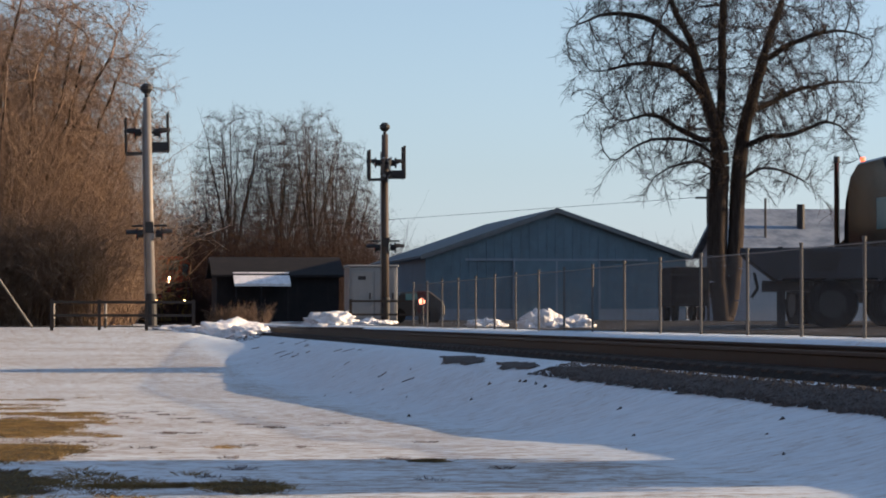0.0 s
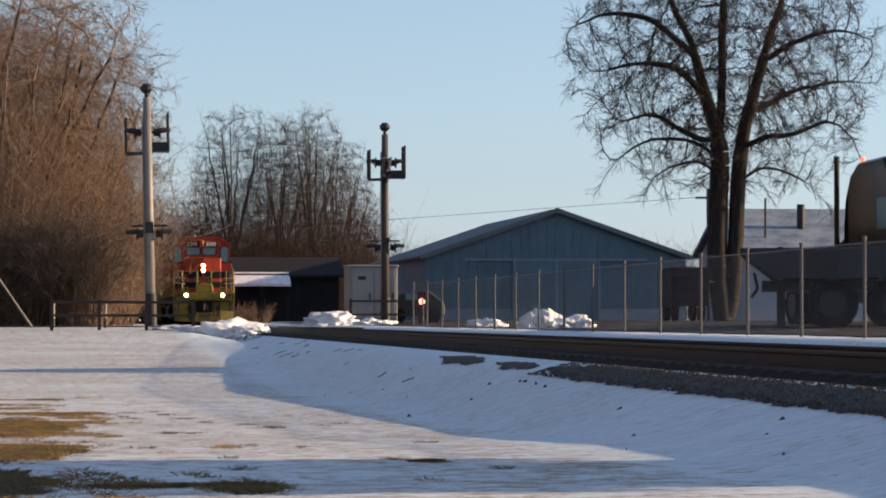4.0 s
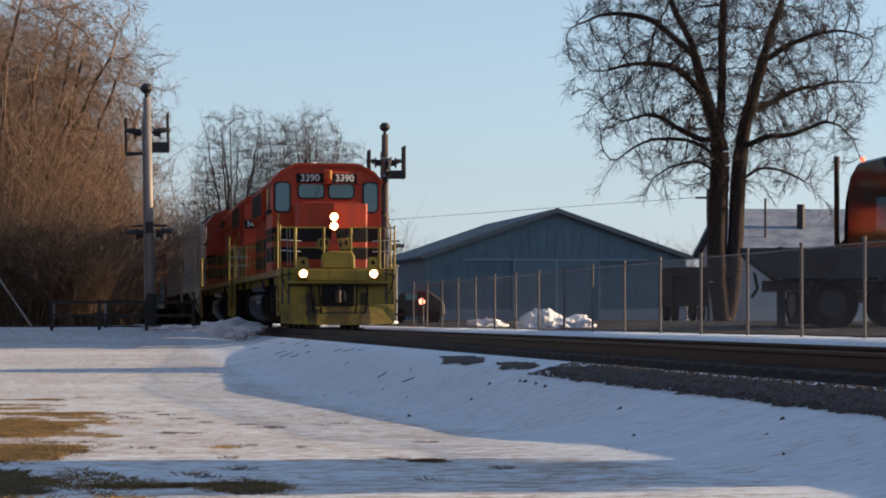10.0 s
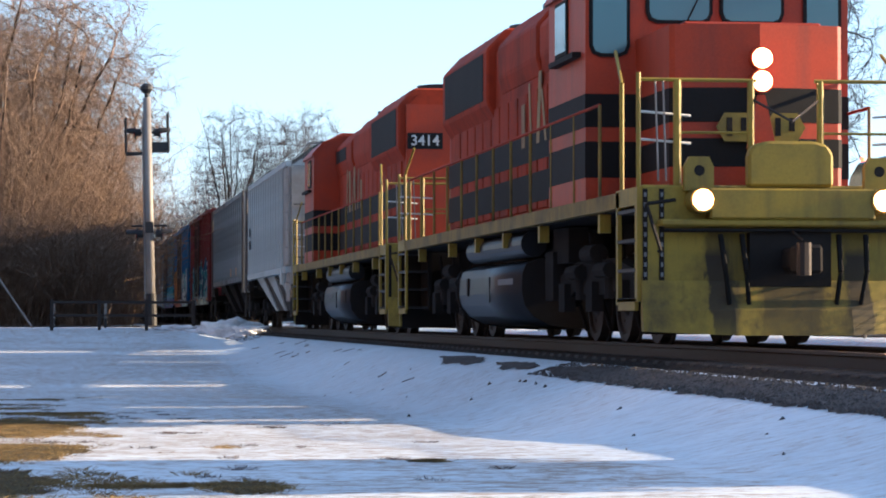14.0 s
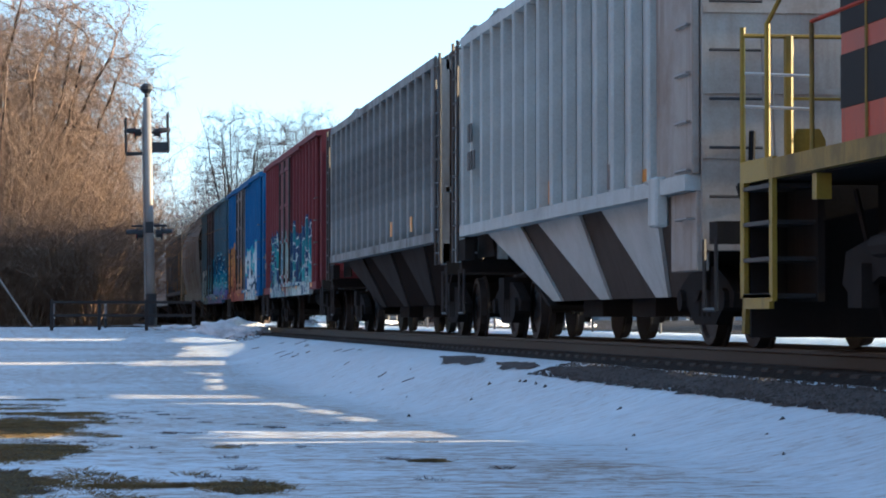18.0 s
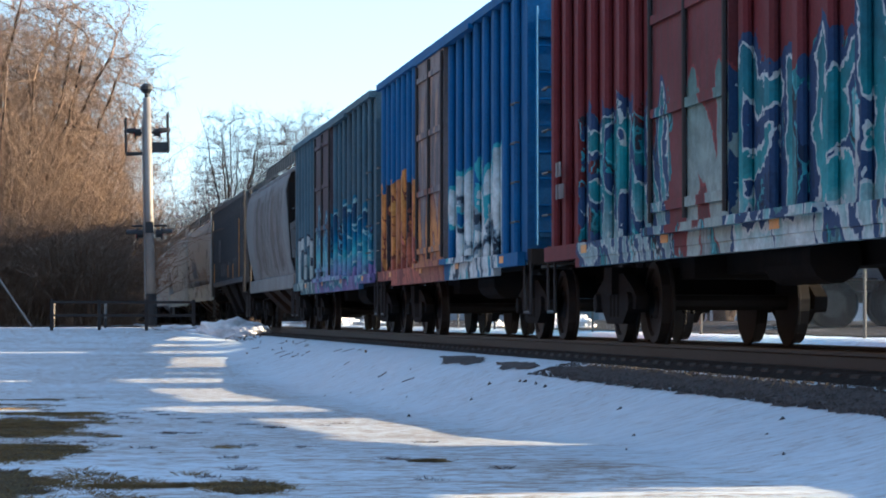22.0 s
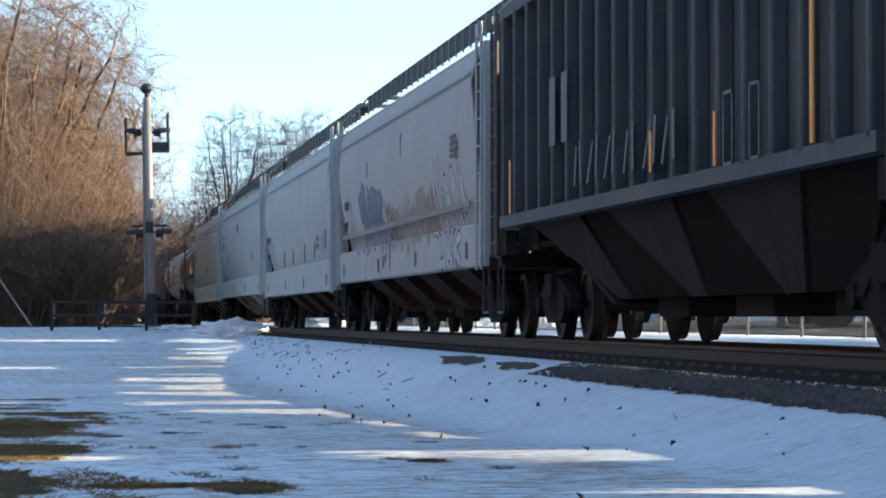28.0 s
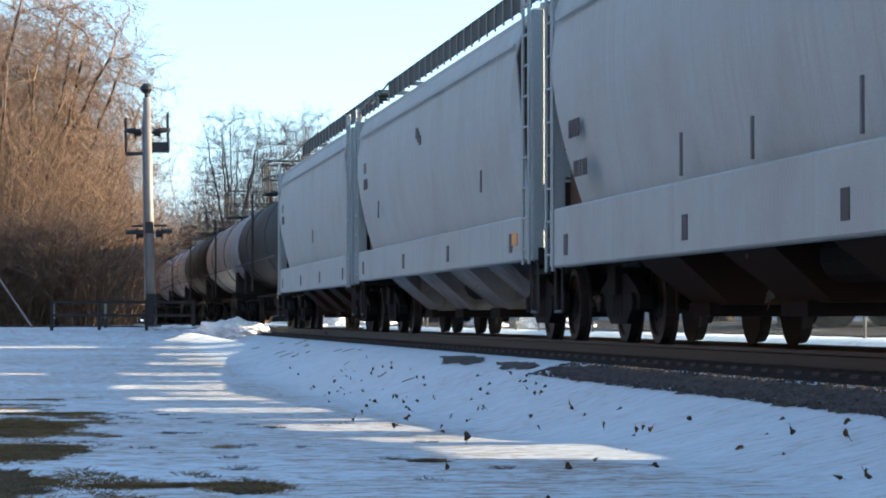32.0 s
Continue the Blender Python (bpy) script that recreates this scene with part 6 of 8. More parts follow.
def signal_mast(x, y, h, lean, arm_dir, sunny):
    """Cantilever crossing signal: mast, arm with walkway over the road, flashers above and below."""
    z0 = ground_z(x, y)
    mast = tagged(new("crossing_signal"), "galvanised cantilever crossing signal mast with flashers" if sunny else "cantilever crossing signal mast with flashers, coloured darker for lack of sun", "railway signal", "crossing signals")
    mast.location = (x, y, z0)
    mast.rotation_euler = (0, lean, 0)
    bm = bmesh.new()
    rod(bm, (0, 0, 0), (0, 0, h - 0.35), 0.15, 18, 0.125)
    # Far mast is out of the sun: a darker colour carries that.
    part("mast", bm, M["galv"] if sunny else M["pole_brown"], mast, smooth=True)
    part("base_flange", boxes((-0.3, 0.3, -0.3, 0.3, 0, 0.05)), M["galv"], mast)
    part("base_housing", rods(((0, 0, 0.05), (0, 0, 1.05), 0.18), n=14), M["dark_metal"], mast)
    part("bell_neck", rods(((0, 0, h - 0.4), (0, 0, h - 0.15), 0.07), n=10), M["dark_metal"], mast)
    bm = bmesh.new()
    loft(bm, [[(r * math.cos(2 * math.pi * i / 14), r * math.sin(2 * math.pi * i / 14), zz) for i in range(14)] for r, zz in ((0.1, h - 0.22), (0.2, h - 0.1), (0.19, h), (0.09, h + 0.1))])
    part("bell", bm, M["dark_metal"], mast, "black crossing bell")
    # arm seen end on, with walkway, railing and lights
    zp = h - 2.05
    d = arm_dir
    part("arm", rods(((-0.12, 0, zp + 0.1), (-0.12, d * 0.9, zp + 0.1), 0.06), ((0.12, 0, zp + 0.1), (0.12, d * 0.9, zp + 0.1), 0.06), ((-0.12, 0, zp + 0.75), (-0.12, d * 0.9, zp + 0.75), 0.05), ((0.12, 0, zp + 0.75), (0.12, d * 0.9, zp + 0.75), 0.05)), M["galv"], mast)
    for k in range(2):
        a = d * 0.9 * k / 2
        part("arm_brace", rods(((-0.12, a, zp + 0.1), (-0.12, a + d * 0.4, zp + 0.75), 0.025), ((0.12, a, zp + 0.1), (0.12, a + d * 0.4, zp + 0.75), 0.025), n=5), M["galv"], mast)
    part("walkway", boxes((-0.66, -0.1, *sorted((0, d * 0.9)), zp - 0.06, zp), (0.1, 0.66, *sorted((0, d * 0.9)), zp + 0.02, zp + 0.3)), M["dark_metal"], mast)
    for sx in (-1, 1):
        for k in range(5):
            a = d * 0.9 * k / 4
            part("railing_post", rods(((sx * 0.66, a, zp), (sx * 0.66, a, zp + 1.08 + (0.15 if sx > 0 else 0)), 0.028), n=5), M["dark_metal"], mast)
        for zz in (0.55, 1.06):
            part("railing_bar", rods(((sx * 0.66, 0, zp + zz), (sx * 0.66, d * 0.9, zp + zz), 0.02), n=5), M["dark_metal"], mast)
    part("lamp_bar", rods(((-0.5, d * 0.2, zp + 0.62), (0.5, d * 0.2, zp + 0.62), 0.04)), M["dark_metal"], mast)
    part("lamp_bar", rods(((-0.55, 0, h - 4.37), (0.55, 0, h - 4.37), 0.035)), M["dark_metal"], mast)
    part("junction_box", boxes((-0.12, 0.12, -0.22, -0.1, h - 4.6, h - 4.25)), M["dark_metal"], mast)
    # flashers look along the road, so they are seen from the side
    for sx in (-1, 1):
        for zz, yy in ((zp + 0.62, d * 0.2), (h - 4.62, 0)):
            bm = rods(((sx * 0.36, yy, zz), (sx * 0.40, yy, zz), 0.20), ((sx * 0.2, yy, zz), (sx * 0.36, yy, zz), 0.12), n=14)
            f = part("flasher", bm, M["dark_metal"], mast, "round black crossing flasher")
            bm = bmesh.new()
            loft(bm, [[(sx * dd, yy + rr * math.cos(a), zz + rr * math.sin(a)) for a in [math.pi * (i / 8) for i in range(9)]] for dd, rr in ((0.40, 0.15), (0.72, 0.13))], caps=False, closed=False)
            part("hood", bm, M["dark_metal"], f)
            part("lens", rods(((sx * 0.40, yy, zz), (sx * 0.415, yy, zz), 0.14), n=12), M["red_lens"], f)
    part("cable_conduit", rods(((-0.17, -0.05, 0.2), (-0.15, -0.05, h - 1.0), 0.025), n=6), M["galv"], mast)
    return mast


MX1, MY1 = spot((268 - 784) / 4780, 84.5)
signal_mast(MX1, MY1, 7.55, radians(-1.3), 1, True)
MX2, MY2 = spot((682 - 784) / 4780, 102)
signal_mast(MX2, MY2, 7.55, radians(-0.2), -1, False)


def guard_rail(x0, x1, y, label, rails=(0.45, 0.85), posts=4):
    g = tagged(new("guard_rail"), label, "guard rail", "guard rails at the crossing")
    g.location = (x0, y, ground_z((x0 + x1) / 2, y))
    for k in range(posts):
        a = (x1 - x0) * k / (posts - 1)
        part("post", boxes((a - 0.05, a + 0.05, -0.05, 0.05, -0.1, rails[-1] + 0.08)), M["fence_black"], g)
    for z in rails:
        part("rail", boxes((-0.05, x1 - x0 + 0.05, -0.06, -0.052 + 0.05, z - 0.04, z + 0.04)), M["fence_black"], g)


a, b = spot((92 - 784) / 4780, 83)[0], spot((340 - 784) / 4780, 83)[0]
guard_rail(a, b, 82.3, "black two-rail guard fence before the signal mast")
a, b = spot((618 - 784) / 4780, 101)[0], spot((742 - 784) / 4780, 101)[0]
guard_rail(a, b, 100.0, "black two-rail guard fence round the far signal mast", (0.4, 0.9), 3)
for px in (95, 187):
    x, y = spot((px - 784) / 4780, 83)
    z = ground_z(x, y)
    p = tagged(new("marker_post"), "short white marker post with a dark foot", "post", "marker posts")
    p.location = (x, y, z)
    part("post", rods(((0, 0, 0.3), (0, 0, 0.82), 0.04), n=10), M["galv"], p)
    part("foot", rods(((0, 0, -0.1), (0, 0, 0.3), 0.042), n=10), M["dark_metal"], p)

# guy wire at the edge of the thicket
x, y = spot((-20 - 784) / 4780, 80)
x2, y2 = spot((58 - 784) / 4780, 80)
g = tagged(new("guy_wire"), "pale guy wire guard slanting to the ground", "guy wire")
part("guard", rods(((x, y, 1.9), (x2, y2, 0.0), 0.03)), M["galv"], g)

# relay cabinet
cx, cy = spot((656 - 784) / 4780, 106)
cab = tagged(new("relay_cabinet"), "white steel signal relay cabinet beside the crossing", "cabinet")
cab.location = (cx, cy, ground_z(cx, cy))
part("body", boxes((-0.95, 0.95, -0.9, 0.9, 0.15, 2.25)), M["cabinet"], cab, bevel=0.03)
part("roof", boxes((-1.0, 1.0, -0.95, 0.95, 2.25, 2.34)), M["cabinet"], cab, bevel=0.03)
part("plinth", boxes((-0.85, 0.85, -0.8, 0.8, -0.1, 0.15)), M["stone"], cab)
for sx in (-0.45, 0.45):
    dr = part("door", boxes((sx - 0.4, sx + 0.4, -0.93, -0.9, 0.25, 2.1)), M["cabinet"], cab, bevel=0.01)
    part("handle", boxes((sx + 0.28, sx + 0.34, -0.96, -0.93, 1.0, 1.25)), M["dark_metal"], dr)
    part("vent", boxes((sx - 0.15, sx + 0.15, -0.94, -0.932, 1.75, 1.9)), M["dark_metal"], dr)

# side flasher beside the fence
fx, fy = spot((748 - 784) / 4780, 96)
fl = tagged(new("warning_light"), "small red warning light on a black post", "warning light")
fl.location = (fx, fy, ground_z(fx, fy))
part("post", rods(((0, 0, 0), (0, 0, 1.0), 0.04)), M["dark_metal"], fl)
part("housing", boxes((-0.17, 0.17, 0, 0.2, 0.42, 1.22)), M["sign_red"], fl, "dark red lamp housing", bevel=0.03)
part("lens", rods(((-0.03, -0.02, 0.85), (-0.03, 0.0, 0.85), 0.11), n=14), M["red_glow"], fl)
part("lens_rim", rods(((-0.03, -0.012, 0.85), (-0.03, 0.0, 0.85), 0.14), n=14), M["dark_metal"], fl)

# ---- chain-link fence along the far side ----
FENCE_X, FENCE_H = 10.45, 1.25


def wire_mesh():
    """Diamond mesh of one 3.05 m panel, woven from thin flat wires."""
    bm = bmesh.new()
    step, r, W, H = 0.085, 0.005, 3.05, FENCE_H
    n = int((W + H) / step)
    for k in range(n):
        for sgn in (1, -1):
            a = -H + k * step
            y0, z0 = a, 0.0
            y1, z1 = a + H, H
            if y0 < 0:
                z0 -= y0
                y0 = 0
            if y1 > W:
                z1 -= y1 - W
                y1 = W
            if y1 - y0 < 0.02:
                continue
            if sgn < 0:
                y0, y1 = W - y0, W - y1
            q = [bm.verts.new(v) for v in ((0.004 * sgn, y0, z0 - r), (0.004 * sgn, y1, z1 - r), (0.004 * sgn, y1, z1 + r), (0.004 * sgn, y0, z0 + r))]
            bm.faces.new(q)
    return finish(bm, "mesh_panel", M["wire"])


fence = tagged(new("chain_link_fence"), "galvanised chain-link fence along the far side of the track", "fence")
WIRE = wire_mesh()
POST = finish(rods(((0, 0, -0.1), (0, 0, FENCE_H + 0.05), 0.025), n=10), "post", M["post_dull"])
CAP = finish(rods(((0, 0, FENCE_H + 0.05), (0, 0, FENCE_H + 0.09), 0.031), n=10), "cap", M["post_dull"])
TOPRAIL = finish(rods(((0, 0, FENCE_H), (0, 3.05, FENCE_H), 0.007), n=5), "top_wire", M["galv"])
for k in range(22):
    y = 16.03 + 3.05 * k
    z = ground_z(FENCE_X, y)
    p = part("post", POST, None, fence, at=(FENCE_X, y, z))
    part("cap", CAP, None, p)
    if k < 21:
        part("mesh_panel", WIRE, None, fence, at=(FENCE_X - 0.045, y, z + 0.02))
        part("top_wire", TOPRAIL, None, fence, at=(FENCE_X, y, z))

# ---- yard behind the fence ----
bm = bmesh.new()
yx = [10.9, 11.6, 13, 15, 18, 24, 34, 60]
rows_ = []
for k in range(60):
    y = 18 + 2.2 * k
    rows_.append([(x + (0.35 * hash_noise(y * 0.7, 4.0) if i == 0 else 0), y, ground_z(x, y) + 0.02) for i, x in enumerate(yx)])
loft(bm, rows_, caps=False, closed=False)
tagged(new("yard", finish(bm, "yard", M["yard"])), "bare dirt yard with patches of old snow", "ground", kind="structure")

# bare patches in the foreground lawn
def bare_patch(x, y, rx, ry, seed):
    rnd = random.Random(seed)
    bm = bmesh.new()
    c = bm.verts.new((x, y, ground_z(x, y) + 0.012))
    rings = []
    n = 64
    for f, dz in ((0.6, 0.012), (1.0, 0.004)):
        ring = []
        for i in range(n):
            a = 2 * math.pi * i / n
            k = f * (1 + 0.35 * hash_noise(seed + 2.2 * math.cos(a), 2.2 * math.sin(a)) + 0.3 * hash_noise(seed + 9 * math.cos(a), 9 * math.sin(a)) + rnd.uniform(-0.2, 0.2) * (f - 0.4))
            px, py = x + rx * k * math.cos(a), y + ry * k * math.sin(a)
            ring.append(bm.verts.new((px, py, ground_z(px, py) + dz + rnd.uniform(-0.003, 0.003))))
        rings.append(ring)
    for i in range(n):
        j = (i + 1) % n
        bm.faces.new((c, rings[0][i], rings[0][j]))
        bm.faces.new((rings[0][i], rings[1][i], rings[1][j], rings[0][j]))
    tagged(new("bare_patch", finish(bm, "bare_patch", M["soil"])), "bare patch of soil and dead grass in the snow", "lawn patch", kind="structure")


PATCHES = [(0.97, 14.3, 0.2, 0.55), (0.50, 14.5, 0.34, 0.10), (-0.42, 14.8, 0.36, 1.3), (-0.38, 25.8, 0.52, 2.7), (-0.42, 18.8, 0.52, 1.7), (-0.1, 30.8, 0.5, 0.5), (-0.2, 38.0, 0.2, 0.3), (2.3, 16.9, 0.03, 0.03)]
for k, patch in enumerate(PATCHES):
    bare_patch(*patch, k * 1.7)

# ---- buildings ----
def gable_building(name, label, category, cx, y, w, depth, eave, ridge, wall_mat, roof_mat, ridge_axis="y", panels=0, z0=0.1):
    b = tagged(new(name), label, category)
    b.location = (cx, y, z0)
    if ridge_axis == "y":
        prof = [(-w / 2, 0), (-w / 2, eave), (0, ridge), (w / 2, eave), (w / 2, 0)]
        part("wall", prism(prof, 0, depth), wall_mat, b)
        for s in (-1, 1):
            bm = bmesh.new()
            t = 0.14
            ex = w / 2 + 0.35
            ez = eave - (ridge - eave) * 0.35 / (w / 2)
            loft(bm, [[(s * ex, yy, ez), (0, yy, ridge), (0, yy, ridge + t), (s * ex, yy, ez + t)] for yy in (-0.35, depth + 0.35)])
            part("roof", bm, roof_mat, b)
            bm = bmesh.new()
            loft(bm, [[(s * ex, yy, ez - 0.1), (0, yy, ridge - 0.1), (0, yy, ridge + t + 0.02), (s * ex, yy, ez + t + 0.02)] for yy in (-0.39, -0.352)])
            part("rake_trim", bm, M["barn_roof"], b)
        if panels:
            for k in range(panels + 1):
                x = -w / 2 + w * k / panels
                top = eave + (ridge - eave) * (1 - abs(x) / (w / 2)) - 0.1
                part("siding_rib", boxes((x - 0.05, x + 0.05, -0.035, -0.002, 0.0, top)), wall_mat, b)
    else:
        prof = [(0, 0), (0, eave), (depth / 2, ridge), (depth, eave), (depth, 0)]
        bm = bmesh.new()
        loft(bm, [[(xx, a, zz) for a, zz in prof] for xx in (-w / 2, w / 2)])
        part("wall", bm, wall_mat, b)
        for s in (0, 1):
            bm = bmesh.new()
            e = -0.4 if s == 0 else depth + 0.4
            ez = eave - (ridge - eave) * 0.4 / (depth / 2)
            loft(bm, [[(xx, e, ez), (xx, depth / 2, ridge), (xx, depth / 2, ridge + 0.14), (xx, e, ez + 0.14)] for xx in (-w / 2 - 0.3, w / 2 + 0.3)])
            part("roof", bm, roof_mat, b)
    return b


BD = 146.0
bx0, bx1 = spot((702 - 784) / 4780, BD)[0], spot((1192 - 784) / 4780, BD)[0]
by = 144.0
barn = gable_building("barn", "pale blue steel pole barn with a low gable roof", "barn", (bx0 + bx1) / 2 + 1.2, by, bx1 - bx0 - 0.6, 24, 3.55, 6.0, M["siding"], M["barn_roof"], "y", 30)
w = bx1 - bx0 - 0.6
part("girt_band", boxes((-w / 2, w / 2, -0.05, -0.036, 2.9, 2.96)), M["siding"], barn)
part("wainscot", boxes((-w / 2, w / 2, -0.05, -0.036, 0.0, 0.7)), M["roof_metal"], barn)
sd = part("sliding_door", boxes((-2.4, 2.4, -0.12, -0.05, 0.05, 3.3)), M["siding"], barn, "large pale blue sliding barn door")
for x in (-2.4, -0.06, 2.3):
    part("door_frame", boxes((x, x + 0.1, -0.14, -0.12, 0.05, 3.3)), M["roof_metal"], sd)
part("door_track", boxes((-5.0, 5.0, -0.15, -0.05, 3.3, 3.42)), M["roof_metal"], barn)

hx, hy = spot((1420 - 784) / 4780, 112)
house = gable_building("house", "white house with a snow-dusted grey metal roof", "house", hx + 2.4, hy, 9.6, 8.0, 3.0, 4.75, M["house_white"], M["roof_snowy"] if "roof_snowy" in M else M["roof_metal"], "x")
part("chimney_pipe", rods(((-1.9, 2.0, 3.6), (-1.9, 2.0, 5.0), 0.17), n=12), M["dark_metal"], house)
part("vent_pipe", rods(((-3.7, 1.0, 2.9), (-3.7, 1.0, 5.2), 0.05), n=8), M["dark_metal"], house)
for x in (-3.2, 0.4):
    wd = part("window", boxes((x, x + 1.0, -0.05, 0.0, 1.0, 2.2)), M["white_paint"], house)
    part("pane", boxes((x + 0.08, x + 0.92, -0.06, -0.052, 1.08, 2.12)), M["glass"], wd)

sx_, sy_ = spot((492 - 784) / 4780, 150)
shed = gable_building("shed", "dark board shed with a snow-covered lean-to roof", "shed", sx_, sy_, 6.8, 5, 2.6, 3.5, M["wood_dark"], M["wood_dark"], "x")
bm = bmesh.new()
loft(bm, [[(x, -1.4, 1.95), (x, -0.02, 2.6), (x, -0.02, 2.75), (x, -1.4, 2.1)] for x in (-2.5, 0.6)])
part("lean_to_roof", bm, M["snow"], shed, "snow-covered lean-to roof")
for x in (-2.4, -1.0, 0.5):
    part("post", boxes((x - 0.06, x + 0.06, -1.35, -1.2, 0, 1.97)), M["wood_dark"], shed)

# outside the view, added: a block that shades the lawn, a sky-dimming wall
gable_building("shadow_block", "unseen block that casts the shadow band on the lawn", "shed", 21.5, 13.6, 3.0, 2.8, 4.2, 4.6, M["siding"], M["roof_metal"], "x")
# Unseen wall; it dims the sky seen by the train's near side.
bm = bmesh.new()
rnd = random.Random(8)
ys = [-70 + 5 * k for k in range(34)]
loft(bm, [[(-15 + rnd.uniform(-1.5, 1.5), y, -1.2), (-14 + rnd.uniform(-1.5, 1.5), y, 6), (-16 + rnd.uniform(-1.5, 1.5), y, 13 + rnd.uniform(-2, 2)), (-20, y, 11), (-21, y, -1.2)] for y in ys])
tagged(new("sky_dimming_wall", finish(bm, "sky_dimming_wall", M["dark_brush"])), "unseen brown wall that keeps sky light off the train", "wood", kind="structure")

# Added wall: darkens the thicket's gaps and keeps sky light off the train.
bm = bmesh.new()
rnd = random.Random(18)
loft(bm, [[(-3.5 + rnd.uniform(-1.2, 1.2), y, -0.6), (-3.5 + rnd.uniform(-1.2, 1.2), y, 7.0), (-4.5 + rnd.uniform(-1.2, 1.2), y, 11.5 + rnd.uniform(-2, 1.5)), (-8, y, 10), (-9, y, -0.6)] for y in [122 + 4 * k for k in range(50)]])
tagged(new("thicket_shade_wall", finish(bm, "thicket_shade_wall", M["dark_brush"])), "added dark wall behind the thicket, shades the far train", "wood", kind="structure")

# ---- parked truck and trailer behind the fence ----
TD = 52.0
tx, ty = spot((1330 - 784) / 4780, TD)
trailer = tagged(new("trailer"), "dark grey hopper-bottom trailer parked behind the fence", "trailer")
trailer.location = (tx, ty, 0.06)
trailer.rotation_euler = (0, 0, radians(-14.6))
bm = bmesh.new()
loft(bm, [[(0.42, y, 0.97), (8.5, y, 0.97), (8.5, y, 1.62), (-0.22, y, 1.58), (-0.22, y, 1.46)] for y in (0, 2.5)])
part("body", bm, M["trailer_body"], trailer, bevel=0.03)
for k in range(9):
    part("side_post", boxes((0.5 + 0.95 * k, 0.6 + 0.95 * k, -0.05, 0.0, 0.95, 1.6)), M["trailer_body"], trailer)
bm = bmesh.new()
loft(bm, [[(1.05, y, 1.5), (1.75, y, 1.5), (1.6, y, 1.12), (1.2, y, 1.12)] for y in (-0.07, -0.052)])
part("hopper_marking", bm, M["dark_metal"], trailer)
part("chassis", boxes((0.2, 8.4, 0.3, 2.2, 0.75, 0.95)), M["dark_metal"], trailer)
for y in (0.35, 2.05):
    part("landing_leg", boxes((0.50, 0.65, y, y + 0.15, 0.05, 0.9)), M["dark_metal"], trailer)
part("landing_pad", boxes((0.42, 0.74, 0.25, 2.3, 0.0, 0.06)), M["dark_metal"], trailer)
for x in (1.55, 2.75):
    for y in (0.1, 2.0):
        tw = part("tyre", rods(((x, y, 0.5), (x, y + 0.35, 0.5), 0.5), n=24), M["rubber"], trailer, bevel=0.04)
        part("rim", rods(((x, y - 0.01, 0.5), (x, y + 0.02, 0.5), 0.27), n=18), M["dark_metal"], tw)
part("fender", boxes((0.95, 3.4, 0.05, 0.5, 1.0, 1.05)), M["dark_metal"], trailer)
part("hose", rods(((0.05, -0.05, 1.1), (0.12, -0.06, 0.8), 0.03), ((0.12, -0.06, 0.8), (0.0, -0.05, 0.62), 0.03)), M["rubber"], trailer)

# dark box wagon parked behind the great tree
wx, wy = spot((1222 - 784) / 4780, 100)
wagon = tagged(new("box_wagon"), "dark weathered box wagon parked in the yard", "wagon")
wagon.location = (wx, wy, ground_z(wx, wy) + 0.02)
part("body", boxes((-0.72, 0.72, 0, 2.2, 0.55, 2.0)), M["wood_dark"], wagon, bevel=0.03)
for z in (0.9, 1.3, 1.7):
    part("side_rail", boxes((-0.74, 0.74, -0.03, -0.002, z, z + 0.05)), M["dark_metal"], wagon)
for x in (-0.5, 0.5):
    part("wheel", rods(((x - 0.08, 0.4, 0.35), (x + 0.08, 0.4, 0.35), 0.35), n=18), M["rubber"], wagon)
    part("wheel", rods(((x - 0.08, 1.8, 0.35), (x + 0.08, 1.8, 0.35), 0.35), n=18), M["rubber"], wagon)

kx, ky = spot((1490 - 784) / 4780, 58)
truck = tagged(new("semi_truck"), "glossy black semi-trailer truck with a tall sleeper cab", "truck")
truck.location = (kx, ky, 0.08)
truck.rotation_euler = (0, 0, radians(-86))
bm = bmesh.new()
loft(bm, [[(x, y, z) for x, z in ((0.1, 1.2), (0.1, 2.2), (0.2, 2.75), (0.5, 3.25), (0.95, 3.5), (2.4, 3.55), (3.0, 2.9), (3.3, 2.1), (3.3, 1.2))] for y in (0.0, 2.4)])
part("sleeper_cab", bm, M["truck_black"], truck, bevel=0.05)
part("side_window", boxes((2.1, 2.9, -0.02, 0.0, 2.05, 2.7)), M["glass"], truck)
part("hood", boxes((3.3, 5.2, 0.3, 2.1, 1.0, 2.0)), M["truck_black"], truck, bevel=0.1)
part("fuel_tank", rods(((0.6, -0.1, 0.85), (2.2, -0.1, 0.85), 0.33), n=16), M["steel"], truck)
st = part("exhaust_pipe", rods(((-0.02, -0.1, 1.0), (-0.02, -0.1, 3.55), 0.06), n=12), M["truck_black"], truck)
part("tip", rods(((-0.02, -0.1, 3.55), (-0.02, -0.1, 3.68), 0.068), n=12), M["dark_metal"], st)
part("marker_lamp", rods(((0.75, 0.2, 3.4), (0.75, 0.2, 3.62), 0.05), n=10), M["amber_lamp"] if "amber_lamp" in M else M["amber"], truck)
bm = bmesh.new()
loft(bm, [[(-0.75, y, 1.55), (-0.45, y, 1.8), (0.0, y, 1.95), (0.1, y, 1.9), (0.1, y, 1.2), (-0.7, y, 1.4)] for y in (0.1, 0.6)])
part("fender", bm, M["truck_black"], truck)
part("frame", boxes((-4.5, 4.8, 0.8, 1.6, 0.75, 1.0)), M["dark_metal"], truck)
